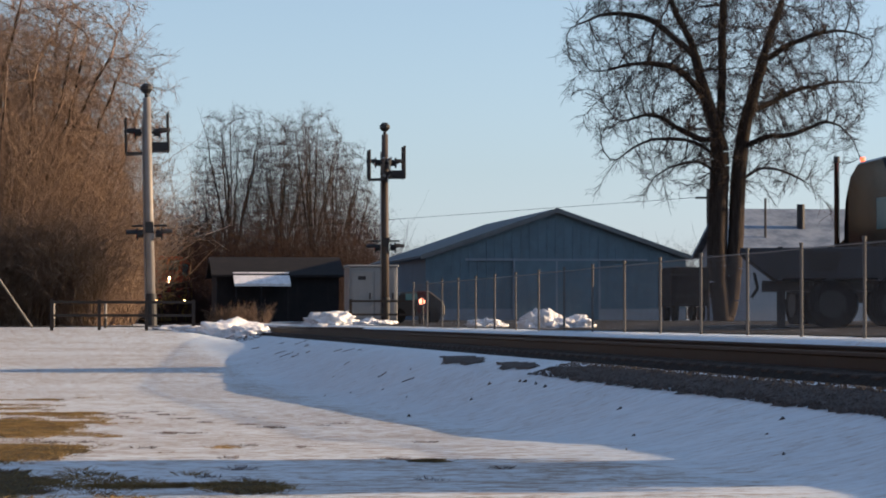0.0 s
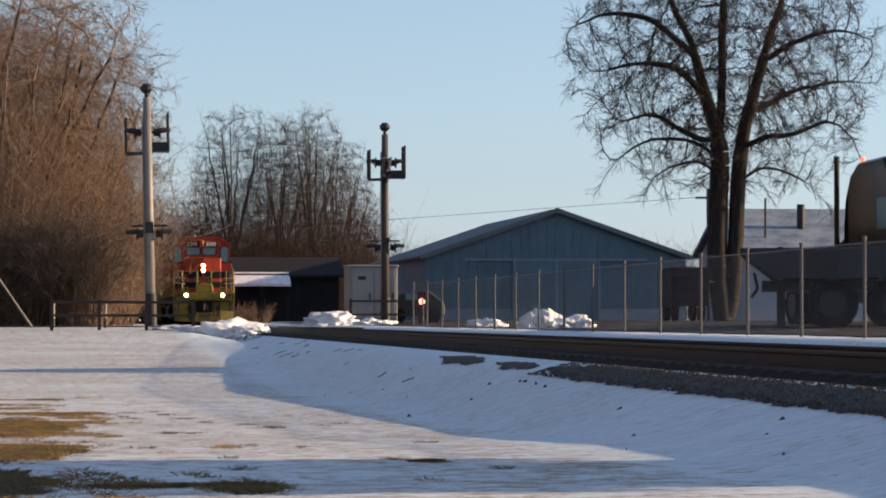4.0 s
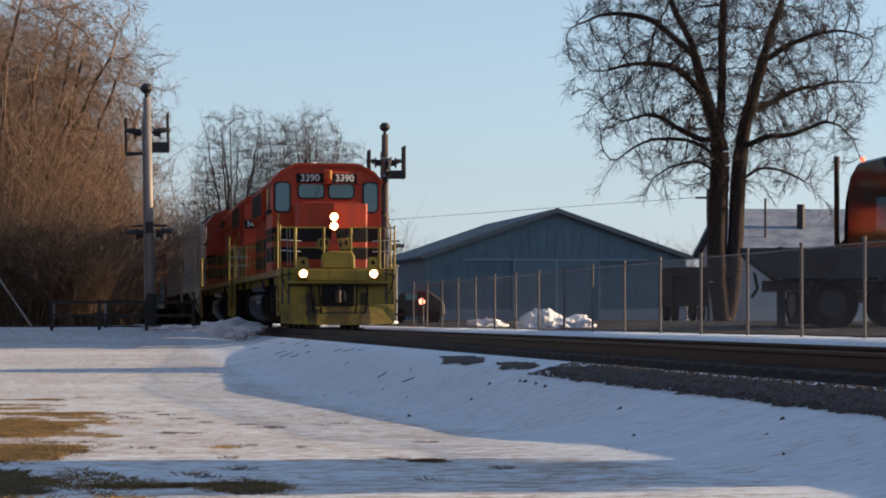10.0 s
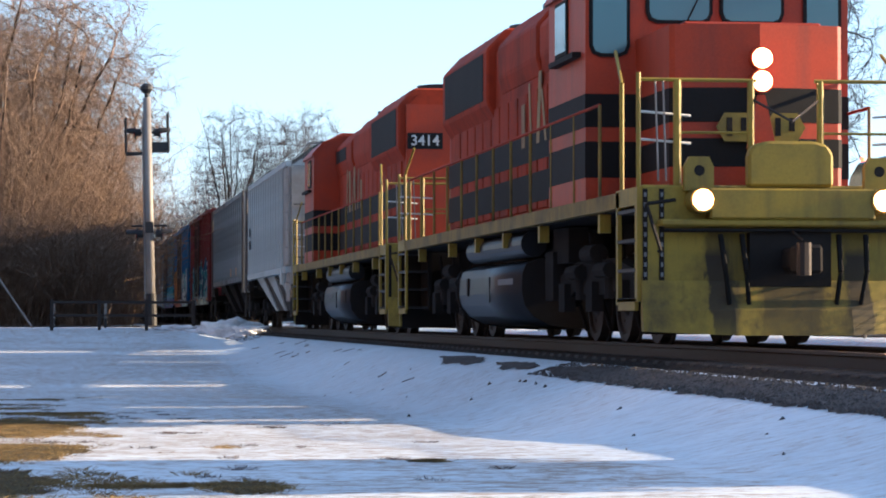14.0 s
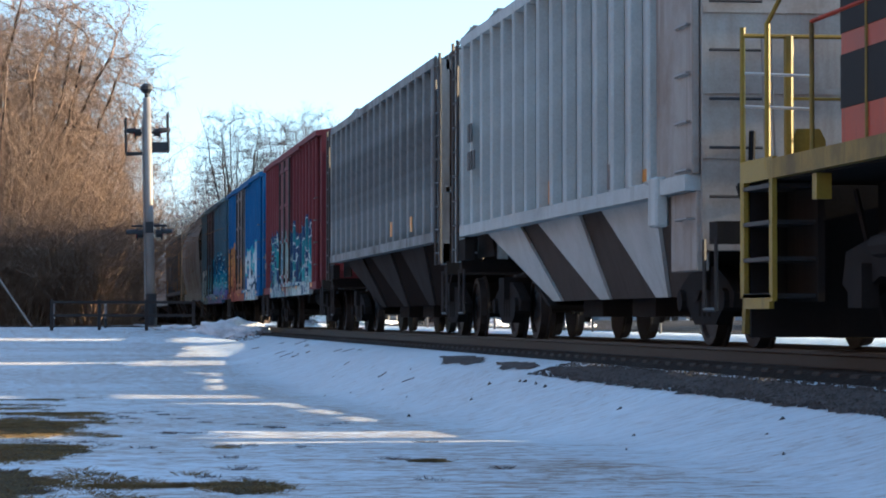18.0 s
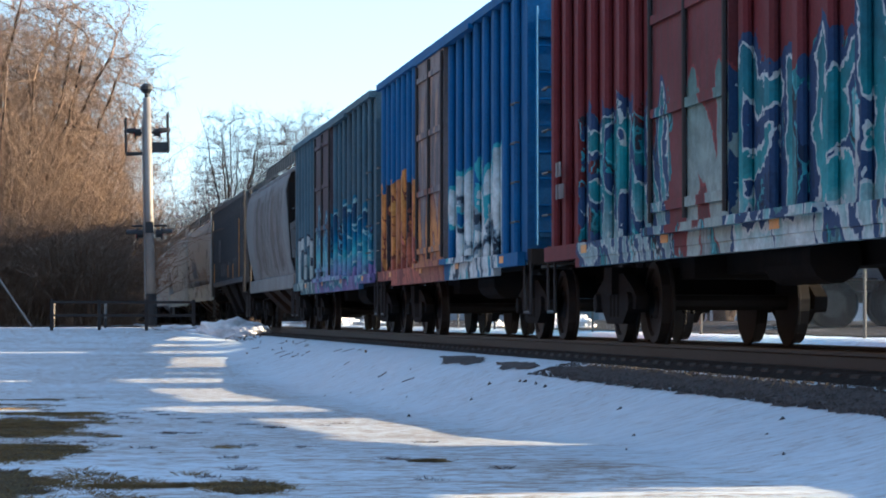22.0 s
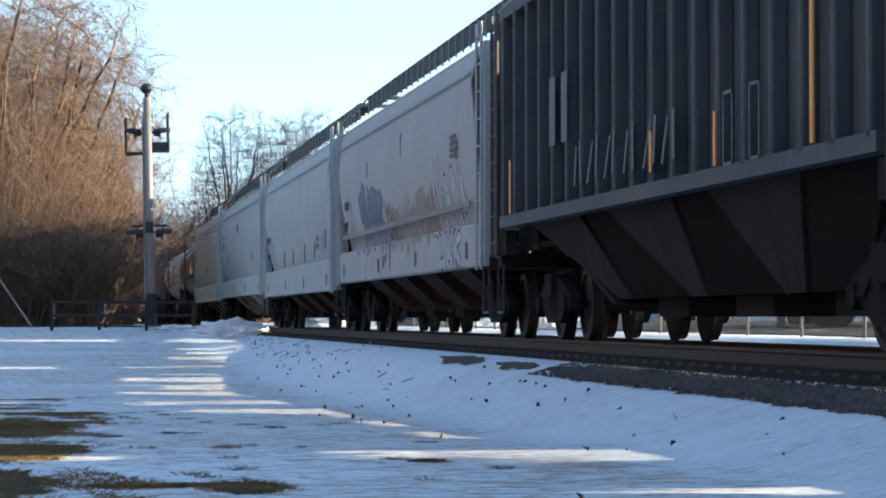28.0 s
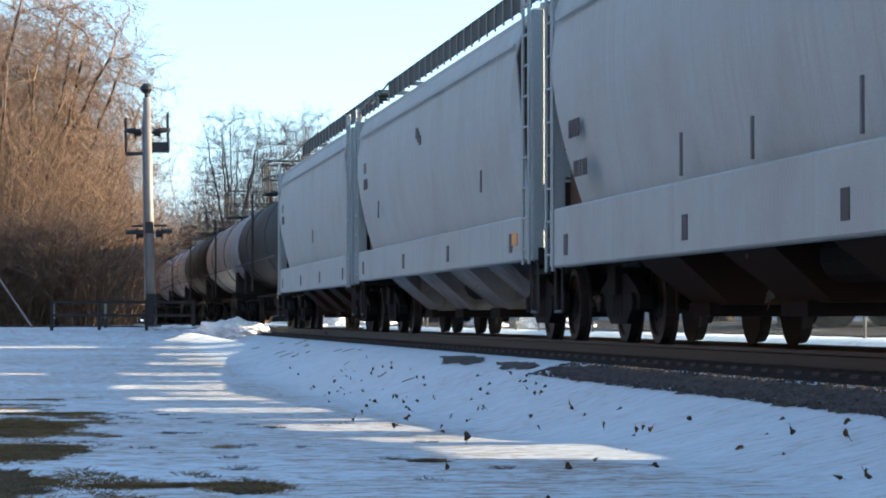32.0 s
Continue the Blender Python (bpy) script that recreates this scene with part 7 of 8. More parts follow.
for x in (-3.2, -1.9, 4.2):
    for y in (0.0, 2.05):
        tw = part("tyre", rods(((x, y, 0.5), (x, y + 0.35, 0.5), 0.5), n=24), M["rubber"], truck, bevel=0.04)
        part("rim", rods(((x, y - 0.01, 0.5), (x, y + 0.02, 0.5), 0.27), n=18), M["dark_metal"], tw)

up_x, up_y = spot((1255 - 784) / 4780, 118)
up = tagged(new("utility_pole"), "thin grey utility pole beside the house", "utility pole")
up.location = (up_x, up_y, ground_z(up_x, up_y))
part("shaft", rods(((0, 0, -0.2), (0, 0, 5.8), 0.11), n=8), M["pole_brown"], up)
part("crossarm", rods(((-0.6, 0, 5.4), (0.6, 0, 5.4), 0.05), n=6), M["pole_brown"], up)
part("wire", rods(((0, 0, 5.45), (-16, 32, 5.1), 0.012), n=4), M["rubber"], up)

# parked car by the crossing
px_, py_ = spot((722 - 784) / 4780, 108)
car = tagged(new("car"), "dark saloon car parked behind the guard rail", "car")
car.location = (px_, py_, ground_z(px_, py_))
bm = bmesh.new()
loft(bm, [[(x * 1.0, y, z) for x, z in ((-0.85, 0.3), (-0.9, 0.75), (-0.6, 0.85), (-0.25, 1.25), (0.9, 1.3), (1.4, 0.9), (1.5, 0.7), (1.5, 0.3))] for y in (0, 1.7)])
part("body", bm, M["dark_metal"], car, bevel=0.06)
for x in (-0.4, 1.0):
    part("wheel", rods(((x, -0.03, 0.31), (x, 0.2, 0.31), 0.31), n=18), M["rubber"], car)
part("side_window", boxes((-0.1, 0.85, -0.012, 0.0, 0.9, 1.2)), M["glass"], car)


# ---- snow heaps ----
def heap(x, y, w, d, h, seed, label="heap of ploughed snow with dirty lumps"):
    rnd = random.Random(seed)
    bm = bmesh.new()
    bmesh.ops.create_icosphere(bm, subdivisions=5, radius=1.0)
    off = Vector((seed * 3.1, 0, 0))
    for v in bm.verts:
        n = noise.fractal(v.co * 1.6 + off, 0.8, 2.0, 5)
        n2 = noise.noise(v.co * 6 + off)
        n3 = noise.noise(v.co * 15 + off)
        k = 1 + 0.42 * n + 0.11 * n2 + 0.05 * n3
        v.co = Vector((v.co.x * k * w, v.co.y * k * d, max(-0.15, v.co.z * k * h)))
    ob = new("snow_mound", finish(bm, "snow_mound", M["snow"], smooth=True))
    ob.location = (x, y, ground_z(x, y) - 0.03)
    tagged(ob, label, "snow mound", "snow mounds")


for px, dep, w_, h_, sd_ in ((400, 81.5, 1.25, 0.52, 1), (330, 82.5, 1.1, 0.16, 2), (445, 81, 0.7, 0.32, 3), (588, 100, 1.1, 0.5, 4), (660, 99, 0.8, 0.25, 5), (960, 66, 0.6, 0.45, 6), (1015, 66, 0.55, 0.28, 7), (860, 76, 0.5, 0.3, 8), (528, 100, 1.1, 0.3, 9)):
    x, y = spot((px - 784) / 4780, dep)
    heap(x, y, w_, 0.7, h_, sd_)


# ---- trees ----
def tubes_mesh(name, segs, mat, sides):
    """One mesh of tapered tubes from rows of (p, q, r0, r1)."""
    P = np.array([s[0] for s in segs]); Q = np.array([s[1] for s in segs])
    R0 = np.array([s[2] for s in segs])[:, None, None]; R1 = np.array([s[3] for s in segs])[:, None, None]
    D = Q - P
    D /= np.linalg.norm(D, axis=1, keepdims=True) + 1e-9
    ref = np.where(np.abs(D[:, 2:3]) > 0.9, np.array([[1.0, 0, 0]]), np.array([[0, 0, 1.0]]))
    A = np.cross(D, ref); A /= np.linalg.norm(A, axis=1, keepdims=True)
    B = np.cross(D, A)
    ang = 2 * np.pi * np.arange(sides) / sides
    ring = A[:, None, :] * np.cos(ang)[None, :, None] + B[:, None, :] * np.sin(ang)[None, :, None]
    V = np.concatenate([P[:, None, :] + ring * R0, Q[:, None, :] + ring * R1], axis=1).reshape(-1, 3)
    n = len(segs)
    base = (np.arange(n) * 2 * sides)[:, None]
    i = np.arange(sides)[None, :]
    j = (np.arange(sides) + 1)[None, :] % sides
    F = np.stack([base + i, base + j, base + sides + j, base + sides + i], axis=2).reshape(-1)
    me = bpy.data.meshes.new(name)
    me.vertices.add(len(V)); me.vertices.foreach_set("co", V.astype(np.float32).ravel())
    nf = n * sides
    me.loops.add(nf * 4); me.loops.foreach_set("vertex_index", F.astype(np.int32))
    me.polygons.add(nf); me.polygons.foreach_set("loop_start", np.arange(0, nf * 4, 4, dtype=np.int32))
    me.update(calc_edges=True)
    me.materials.append(mat)
    return me


def colonise(seed, stem, centre, radii, n, step=0.35, kill=0.7, reach=4.0, shell=0.5, wig=0.10, cut=None):
    """Grows branches from a stem, a list of (place, index of its parent), towards scattered points in an egg-shaped crown. Returns the nodes."""
    rng = np.random.default_rng(seed)
    d = rng.normal(size=(n, 3))
    d /= np.linalg.norm(d, axis=1)[:, None]
    k = rng.uniform(0, 1, n)[:, None]
    aim = np.array(centre) + d * np.array(radii) * (shell + (1 - shell) * k ** 0.6) * rng.uniform(0.75, 1.08, (n, 1))
    if cut is not None:
        aim = aim[cut(aim)]
    P = [np.array(p, float) for p, _ in stem]
    par = [i for _, i in stem]
    A = np.array(P)
    dist = np.linalg.norm(aim[:, None] - A[None], axis=2)
    near, best = dist.argmin(1), dist.min(1)
    made = {}
    for _ in range(140):
        on = best < reach
        if not on.any():
            break
        way = aim[on] - A[near[on]]
        way /= np.linalg.norm(way, axis=1)[:, None] + 1e-9
        total = np.zeros_like(A)
        np.add.at(total, near[on], way)
        fresh = []
        for i in np.unique(near[on]):
            v = total[i]
            ln = np.linalg.norm(v)
            if ln < 1e-6:
                continue
            back = A[i] - A[par[i]] if par[i] >= 0 else np.array((0, 0, 1.0))
            v = v / ln + 0.35 * back / (np.linalg.norm(back) + 1e-9) + rng.normal(0, wig, 3)
            q = A[i] + step * v / np.linalg.norm(v)
            if any(np.linalg.norm(q - c) < 0.3 * step for c in made.get(i, ())):
                continue
            made.setdefault(i, []).append(q)
            fresh.append((q, i))
        if not fresh:
            break
        base = len(A)
        B = np.array([q for q, _ in fresh])
        A = np.vstack([A, B])
        par += [int(i) for _, i in fresh]
        dn = np.linalg.norm(aim[:, None] - B[None], axis=2)
        closer = dn.min(1) < best
        near = np.where(closer, base + dn.argmin(1), near)
        best = np.minimum(best, dn.min(1))
        keep = best > kill
        aim, near, best = aim[keep], near[keep], best[keep]
        if not len(aim):
            break
    return A, par, rng


def branches(A, par, rng, tip, trunk, twigs=2, twig=0.5, droop=-0.1):
    """Tapered segments for grown nodes: each branch carries the cross-section of what grows from it; fine twigs on the thin ones."""
    n = len(A)
    tips = np.zeros(n)
    has = np.zeros(n, bool)
    for i in range(n - 1, -1, -1):
        if not has[i]:
            tips[i] += 1
        if par[i] >= 0:
            tips[par[i]] += tips[i]
            has[par[i]] = True
    power = math.log(max(2.0, tips.max())) / math.log(trunk / tip)
    R = tip * tips ** (1 / power)
    segs = []
    for i in range(n):
        p = par[i]
        if p < 0:
            continue
        segs.append((tuple(A[p]), tuple(A[i]), min(R[p], R[i] * 1.25), R[i]))
        if R[i] > tip * 3.2:
            continue
        d = A[i] - A[p]
        ln = np.linalg.norm(d) + 1e-9
        for _ in range(twigs):
            e = d / ln + rng.normal(0, 0.62, 3) + np.array((0, 0, droop))
            e /= np.linalg.norm(e)
            s = twig * rng.uniform(0.4, 1.2)
            a = A[i] - d * rng.uniform(0, 1)
            m = a + e * s * 0.5
            e2 = e + rng.normal(0, 0.35, 3)
            b = m + e2 / np.linalg.norm(e2) * s * 0.5
            segs.append((tuple(a), tuple(m), tip * 0.8, tip * 0.65))
            segs.append((tuple(m), tuple(b), tip * 0.65, tip * 0.4))
            e3 = e + rng.normal(0, 0.7, 3)
            segs.append((tuple(m), tuple(m + e3 / np.linalg.norm(e3) * s * 0.4), tip * 0.55, tip * 0.35))
    return segs


def tree_thing(name, label, segs, thick=0.05, trunk_mat=None, twig_mat=None):
    t = tagged(new(name), label, "tree", "bare trees")
    big = [s[:4] for s in segs if s[2] >= thick]
    small = [s[:4] for s in segs if s[2] < thick]
    for nm, sg, mt, sides in (("trunk", big, trunk_mat or M["bark"], 8), ("crown", small, twig_mat or M["twig"], 3)):
        ob = new(nm, tubes_mesh(nm, sg, mt, sides))
        ob.parent = t
    return t


def smooth_line(points, m=4):
    """Rounds a bent line off by cubic pieces through its points, with a slight waver."""
    out = []
    pts = [points[0]] + list(points) + [points[-1]]
    for a, b, c, d in zip(pts, pts[1:], pts[2:], pts[3:]):
        for k in range(m):
            t = k / m
            out.append(tuple(0.5 * (2 * b[i] + (c[i] - a[i]) * t + (2 * a[i] - 5 * b[i] + 4 * c[i] - d[i]) * t * t + (3 * b[i] - a[i] - 3 * c[i] + d[i]) * t ** 3) + (0.05 * hash_noise(b[0] * 9 + k, b[1] * 7 + i) if k else 0) for i in (0, 1)))
    return out + [points[-1]]


# the great bare tree behind the fence: two stems from one foot, limbs that bow outwards
TRX, TRY = spot((1275 - 784) / 4780, 93)
STEMS = [([(0.1, -0.2), (0.05, 0.4), (-0.05, 1.2), (-0.10, 2.3), (-0.02, 5.0), (-0.06, 6.2), (-0.68, 8.4), (-1.03, 9.7), (-1.65, 10.9), (-2.0, 12.4)], 0.0),
         ([(-0.06, 6.2), (0.08, 7.4), (0.16, 8.9), (0.23, 10.9), (0.3, 13.2)], 0.5),
         ([(0.1, -0.2), (0.3, 0.4), (0.44, 1.2), (0.50, 2.3), (0.72, 5.8), (1.17, 7.8), (1.65, 9.5), (2.14, 10.9), (2.7, 13.0)], 0.0),
         ([(0.78, 6.0), (1.5, 6.35), (2.43, 6.46), (3.4, 6.85), (4.18, 6.35), (4.55, 5.4)], -1.6), ([(1.1, 7.3), (1.9, 7.6), (2.8, 8.05), (4.4, 8.4), (5.9, 8.4)], 0.9),
         ([(-0.1, 6.3), (-0.6, 6.35), (-1.17, 6.7), (-2.0, 7.2), (-3.2, 7.0)], 1.5), ([(-0.45, 7.7), (-1.65, 8.66), (-3.0, 8.8), (-4.4, 8.5)], -1.0), ([(-0.05, 5.0), (-0.7, 5.45), (-1.5, 5.4), (-2.4, 5.0), (-2.9, 4.3)], -0.8),
         ([(-0.04, 5.6), (-0.9, 6.2), (-2.3, 6.3), (-3.5, 5.6), (-4.2, 4.5)], 0.5), ([(0.62, 4.8), (1.5, 5.3), (2.6, 5.0), (3.5, 4.2), (4.0, 3.4)], -0.6),
         ([(-0.9, 9.2), (-2.2, 10.4), (-3.6, 10.7), (-5.0, 10.2)], 1.2), ([(1.5, 9.0), (2.4, 9.6), (3.8, 10.0), (5.0, 9.7)], -1.2)]
stem = []
for pts_, bow in STEMS:
    line = smooth_line(pts_)
    n_ = len(line) - 1
    last = -1
    for k, (x, z) in enumerate(line):
        y = bow * math.sin(0.5 * math.pi * k / n_)
        if k == 0 and stem:
            last = min(range(len(stem)), key=lambda i: (stem[i][0][0] - x) ** 2 + stem[i][0][1] ** 2 + (stem[i][0][2] - z) ** 2)
            continue
        stem.append(((x, y, z), last))
        last = len(stem) - 1
A, par, rng = colonise(5, stem, (0.1, 0, 9.4), (5.6, 4.6, 5.6), 3300, 0.25, 0.36, 3.0, 0.2, 0.15)
big_tree = tree_thing("tree", "great bare deciduous tree with a double trunk", branches(A, par, rng, 0.0100, 0.46, 4, 0.65, -0.2), 0.035, M["bark"], M["bark"])
big_tree.location = (TRX, TRY, ground_z(TRX, TRY))


def crown_tree(seed, h, rx, low, n, trunk, tip, twigs, twig, lean=0.0, mats=(None, None), label="", droop=-0.05, reach=5.0, kill=0.62, step=0.34, limbs=3, sweep=(0.45, 0.9), bow=1.15, rise=(0.42, 0.84)):
    """A bare tree of height h whose crown begins at the height low and is rx wide to each side."""
    rnd = random.Random(seed)
    stem = [((0, 0, -0.3), -1), ((rnd.gauss(0, 0.05), rnd.gauss(0, 0.05), low * 0.4), 0), ((rnd.gauss(0, 0.1), rnd.gauss(0, 0.1), low * 0.8), 1)]
    turn = rnd.uniform(0, 6.28)
    for k in range(limbs):
        a = turn + 2 * math.pi * k / limbs + rnd.uniform(-0.4, 0.4)
        out, top = rx * rnd.uniform(*sweep), low + (h - low) * rnd.uniform(*rise)
        last, (x0, y0, z0) = 2, stem[2][0]
        for j in range(1, 12):
            t = j / 11
            bend = t ** bow
            p = (x0 + out * bend * math.cos(a) + rnd.gauss(0, 0.05), y0 + out * bend * math.sin(a) + rnd.gauss(0, 0.05), z0 + (top - z0) * t)
            stem.append((p, last))
            last = len(stem) - 1
    A, par, rng = colonise(seed, stem, (lean * 2, 0, (h + low) / 2), (rx, rx, (h - low) / 2), n, step, kill, reach, 0.2, 0.13)
    return tree_thing("tree", label, branches(A, par, rng, tip, trunk, twigs, twig, droop), 0.05, *mats)


def plant(protos, places, scale_h, seed):
    rnd = random.Random(seed)
    for k, (px, dep, h) in enumerate(places):
        x, y = spot((px - 784) / 4780, dep)
        s = h / scale_h
        m = Matrix.LocRotScale((x, y, ground_z(x, y)), Euler((0, 0, rnd.uniform(0, 6.28))), None)
        ob = protos[k] if k < len(protos) else copy_thing(protos[k % len(protos)], m)
        ob.matrix_basis = m
        ob.scale = (s, s, s)


wood = [crown_tree(20 + k, 15.0, 3.2, 5.0, 1900, 0.19, 0.0088, 3, 0.85, 0, (M["bark"], M["twig"]), "bare tree in the wood behind the crossing", 0.45, 2.6, 0.42, 0.3, 7, (0.12, 0.85), 0.95, (0.72, 0.93)) for k in range(3)]
plant(wood, [(415, 188, 15.4), (500, 190, 14.6), (548, 188, 15.2), (592, 196, 13.6), (618, 200, 11.4), (648, 206, 9.0), (308, 216, 10.6), (345, 206, 8.5), (455, 205, 11.5), (375, 200, 12.0), (522, 206, 12.0)], 15.0, 5)

# thicket on the near side beyond the crossing
thick = [crown_tree(40 + k, 14.0, 5.3, 2.4, 2300, 0.20, 0.0078, 3, 0.65, 0, (M["bark"], M["brush"]), "spreading bare tree in the thicket beside the track", -0.3, 3.4, 0.5, 0.28, 7) for k in range(3)]
plant(thick, [(40, 104, 15.5), (112, 109, 12.6), (-70, 106, 16), (95, 112, 9.5), (20, 118, 14), (150, 114, 7.2), (-20, 100, 11.5), (60, 99, 8.0), (110, 126, 13.0), (142, 122, 7.5), (110, 118, 9.5), (80, 107, 14.5), (10, 111, 15.5), (178, 135, 5.0)], 14.0, 6)


def brush_stuff(name, label, regions, mat, seed):
    """Thin leafless stems, too many to count. regions: (bearing from, bearing to, depth from, depth to, height, stems)."""
    rnd = random.Random(seed)
    segs = []
    for px0, px1, d0, d1, h, n in regions:
        for _ in range(n):
            dep = rnd.uniform(d0, d1)
            x, y = spot((rnd.uniform(px0, px1) - 784) / 4780, dep)
            p = Vector((x, y, ground_z(x, y) - 0.05))
            d = Vector((rnd.gauss(0, 0.3), rnd.gauss(0, 0.3), 1)).normalized()
            hh = h * rnd.uniform(0.45, 1.05)
            r = rnd.uniform(0.012, 0.03)
            for k in range(4):
                d = (d + Vector((rnd.gauss(0, 0.16), rnd.gauss(0, 0.16), 0))).normalized()
                q = p + d * hh / 4
                segs.append((tuple(p), tuple(q), r * (1 - 0.2 * k), r * (0.8 - 0.2 * k)))
                for _k in range(2 if k else 1):
                    e = (d * 0.7 + Vector((rnd.gauss(0, 0.6), rnd.gauss(0, 0.6), rnd.gauss(0.1, 0.4)))).normalized()
                    q2 = q + e * hh * rnd.uniform(0.15, 0.35)
                    segs.append((tuple(q), tuple(q2), r * 0.5, r * 0.25))
                    q3 = q2 + (e + Vector((rnd.gauss(0, 0.4), rnd.gauss(0, 0.4), rnd.gauss(0, 0.4)))).normalized() * hh * 0.15
                    segs.append((tuple(q2), tuple(q3), r * 0.3, r * 0.15))
                p = q
    tagged(new(name, tubes_mesh(name, segs, mat, 3)), label, "brush", kind="stuff")


brush_stuff("thicket", "dense reddish-brown leafless thicket beside the track", [(-120, 190, 95, 125, 6.5, 2200), (-60, 175, 92, 98, 3.6, 1800), (150, 235, 105, 150, 5.0, 700), (190, 240, 130, 230, 3.0, 900)], M["thicket"], 71)
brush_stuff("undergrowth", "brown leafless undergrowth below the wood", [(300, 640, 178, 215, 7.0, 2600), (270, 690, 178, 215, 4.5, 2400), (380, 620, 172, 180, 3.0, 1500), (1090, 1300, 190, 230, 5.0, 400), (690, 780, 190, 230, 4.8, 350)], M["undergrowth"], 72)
brush_stuff("shrubs", "low reddish leafless shrubs before the shed", [(372, 478, 143, 146, 1.05, 260)], M["thicket"], 73)


# ---- verge: ties, gravel, tufts ----
def gravel(name, label, n, xr, yr, size, mat, seed, zoff=0.0):
    rng = np.random.default_rng(seed)
    X = rng.uniform(*xr, n); Yy = yr[0] + (yr[1] - yr[0]) * rng.uniform(0, 1, n) ** 1.6
    base = np.array([(1, 0, -0.3), (-0.5, 0.87, -0.3), (-0.5, -0.87, -0.3), (0.1, 0.1, 0.7)])
    V = np.empty((n, 4, 3))
    s = rng.uniform(0.5, 1.0, n) * size
    a = rng.uniform(0, 6.28, n)
    ca, sa = np.cos(a), np.sin(a)
    for k in range(4):
        j = rng.uniform(0.7, 1.3, (n, 3))
        b = base[k] * j
        V[:, k, 0] = X + s * (b[:, 0] * ca - b[:, 1] * sa)
        V[:, k, 1] = Yy + s * (b[:, 0] * sa + b[:, 1] * ca)
        V[:, k, 2] = np.array([ground_z(x, y) for x, y in zip(X, Yy)]) + zoff + s * b[:, 2]
    F = np.array([(0, 2, 1), (0, 1, 3), (1, 2, 3), (2, 0, 3)])
    faces = (np.arange(n)[:, None, None] * 4 + F[None]).reshape(-1, 3)
    me = bpy.data.meshes.new(name)
    me.from_pydata(V.reshape(-1, 3).tolist(), [], faces.tolist())
    me.materials.append(mat)
    tagged(new(name, me), label, "gravel", kind="stuff")


def shoulder_strip(y0, y1, x0, x1, seed):
    """A bare strip of gravel on the shoulder, with ragged edges."""
    rnd = random.Random(seed)
    rows = []
    n = int((y1 - y0) / 0.12)
    for k in range(n + 1):
        y = y0 + (y1 - y0) * k / n
        end = min(1.0, (n - k) / 14, (k + 1) / 6)
        a = x0 + 0.10 * hash_noise(y * 1.3, seed) + rnd.uniform(-0.05, 0.05)
        b = x1 + 0.06 * hash_noise(y * 1.1, seed + 9) + rnd.uniform(-0.03, 0.03)
        m = (a + b) / 2
        a, b = m + (a - m) * end, m + (b - m) * end
        rows.append([(a + (b - a) * i / 5, y, ground_z(a + (b - a) * i / 5, y) + (0.004 if i in (0, 5) else 0.018)) for i in range(6)])
    bm = bmesh.new()
    loft(bm, rows, caps=False, closed=False)
    ob = new("gravel_shoulder", finish(bm, "gravel_shoulder", M["stone"]))
    tagged(ob, "bare grey gravel shoulder along the track", "gravel", kind="structure")


shoulder_strip(9.0, 29.7, 5.17, 5.62, 1)
shoulder_strip(30.4, 33.3, 5.2, 5.52, 2)
shoulder_strip(34.3, 38.4, 5.22, 5.52, 3)
gravel("gravel", "loose grey gravel along the shoulder of the track", 9000, (5.13, 5.64), (11, 29.6), 0.019, M["stone"], 3, 0.016)
gravel("scattered_stones", "dark stones lying on the snowy bank", 22, (3.6, 5.0), (14, 60), 0.04, M["stone"], 4)


def tufts(name, label, n, place, mat, seed):
    rnd = random.Random(seed)
    segs = []
    for _ in range(n):
        x, y = place(rnd)
        z = ground_z(x, y)
        for _k in range(5):
            h = rnd.uniform(0.006, 0.022)
            b = (x + rnd.gauss(0, 0.03), y + rnd.gauss(0, 0.03), z - 0.01)
            segs.append((b, (b[0] + rnd.gauss(0, 0.04), b[1] + rnd.gauss(0, 0.04), z + h), 0.003, 0.001))
    tagged(new(name, tubes_mesh(name, segs, mat, 3)), label, "grass", kind="stuff")


def lawn_place(rnd):
    while True:
        x, y = rnd.uniform(-1.5, 3.0), rnd.uniform(13, 40)
        if hash_noise(x * 1.3, y * 0.9) + 0.5 * hash_noise(x * 4, y * 3) > 0.05 + 0.45 * max(0, x + 0.35) + 0.03 * max(0, y - 26):
            return x, y


def grass_place(rnd):
    while True:
        cx, cy, rx, ry = PATCHES[rnd.choice((3, 3, 3, 4, 4, 5))]
        a, k = rnd.uniform(0, 6.28), rnd.uniform(0, 1.2)
        x, y = cx + rx * k * math.cos(a), cy + ry * k * math.sin(a)
        if hash_noise(x * 4, y * 2.5) > -0.5 + 1.4 * max(0, k - 0.75):
            return x, y


tufts("lawn_grass", "matted tan lawn grass showing through the snow", 3600, grass_place, M["dry_grass"], 19)
WEEDS = random.Random(44)
CLUMPS = [(-0.6 + 3.4 * WEEDS.random() ** 1.5, WEEDS.uniform(14, 32)) for _ in range(60)]


def weed_place(rnd):
    x, y = rnd.choice(CLUMPS)
    return x + rnd.gauss(0, 0.03), y + rnd.gauss(0, 0.04)


tufts("dead_weeds", "dark dead weed clumps on the thin snow", 420, weed_place, M["dark_brush"], 23)
tufts("lawn_tufts", "dry lawn blades poking through thin snow", 3500, lawn_place, M["dry_grass"], 9)

def clod_place(rnd):
    x, y, rx, ry = PATCHES[rnd.choice((0, 0, 1, 1, 1, 2, 2, 3, 3, 4, 5, 6, 7))]
    a, k = rnd.uniform(0, 6.28), rnd.uniform(0.3, 1.15)
    return x + rx * k * math.cos(a), y + ry * k * math.sin(a)


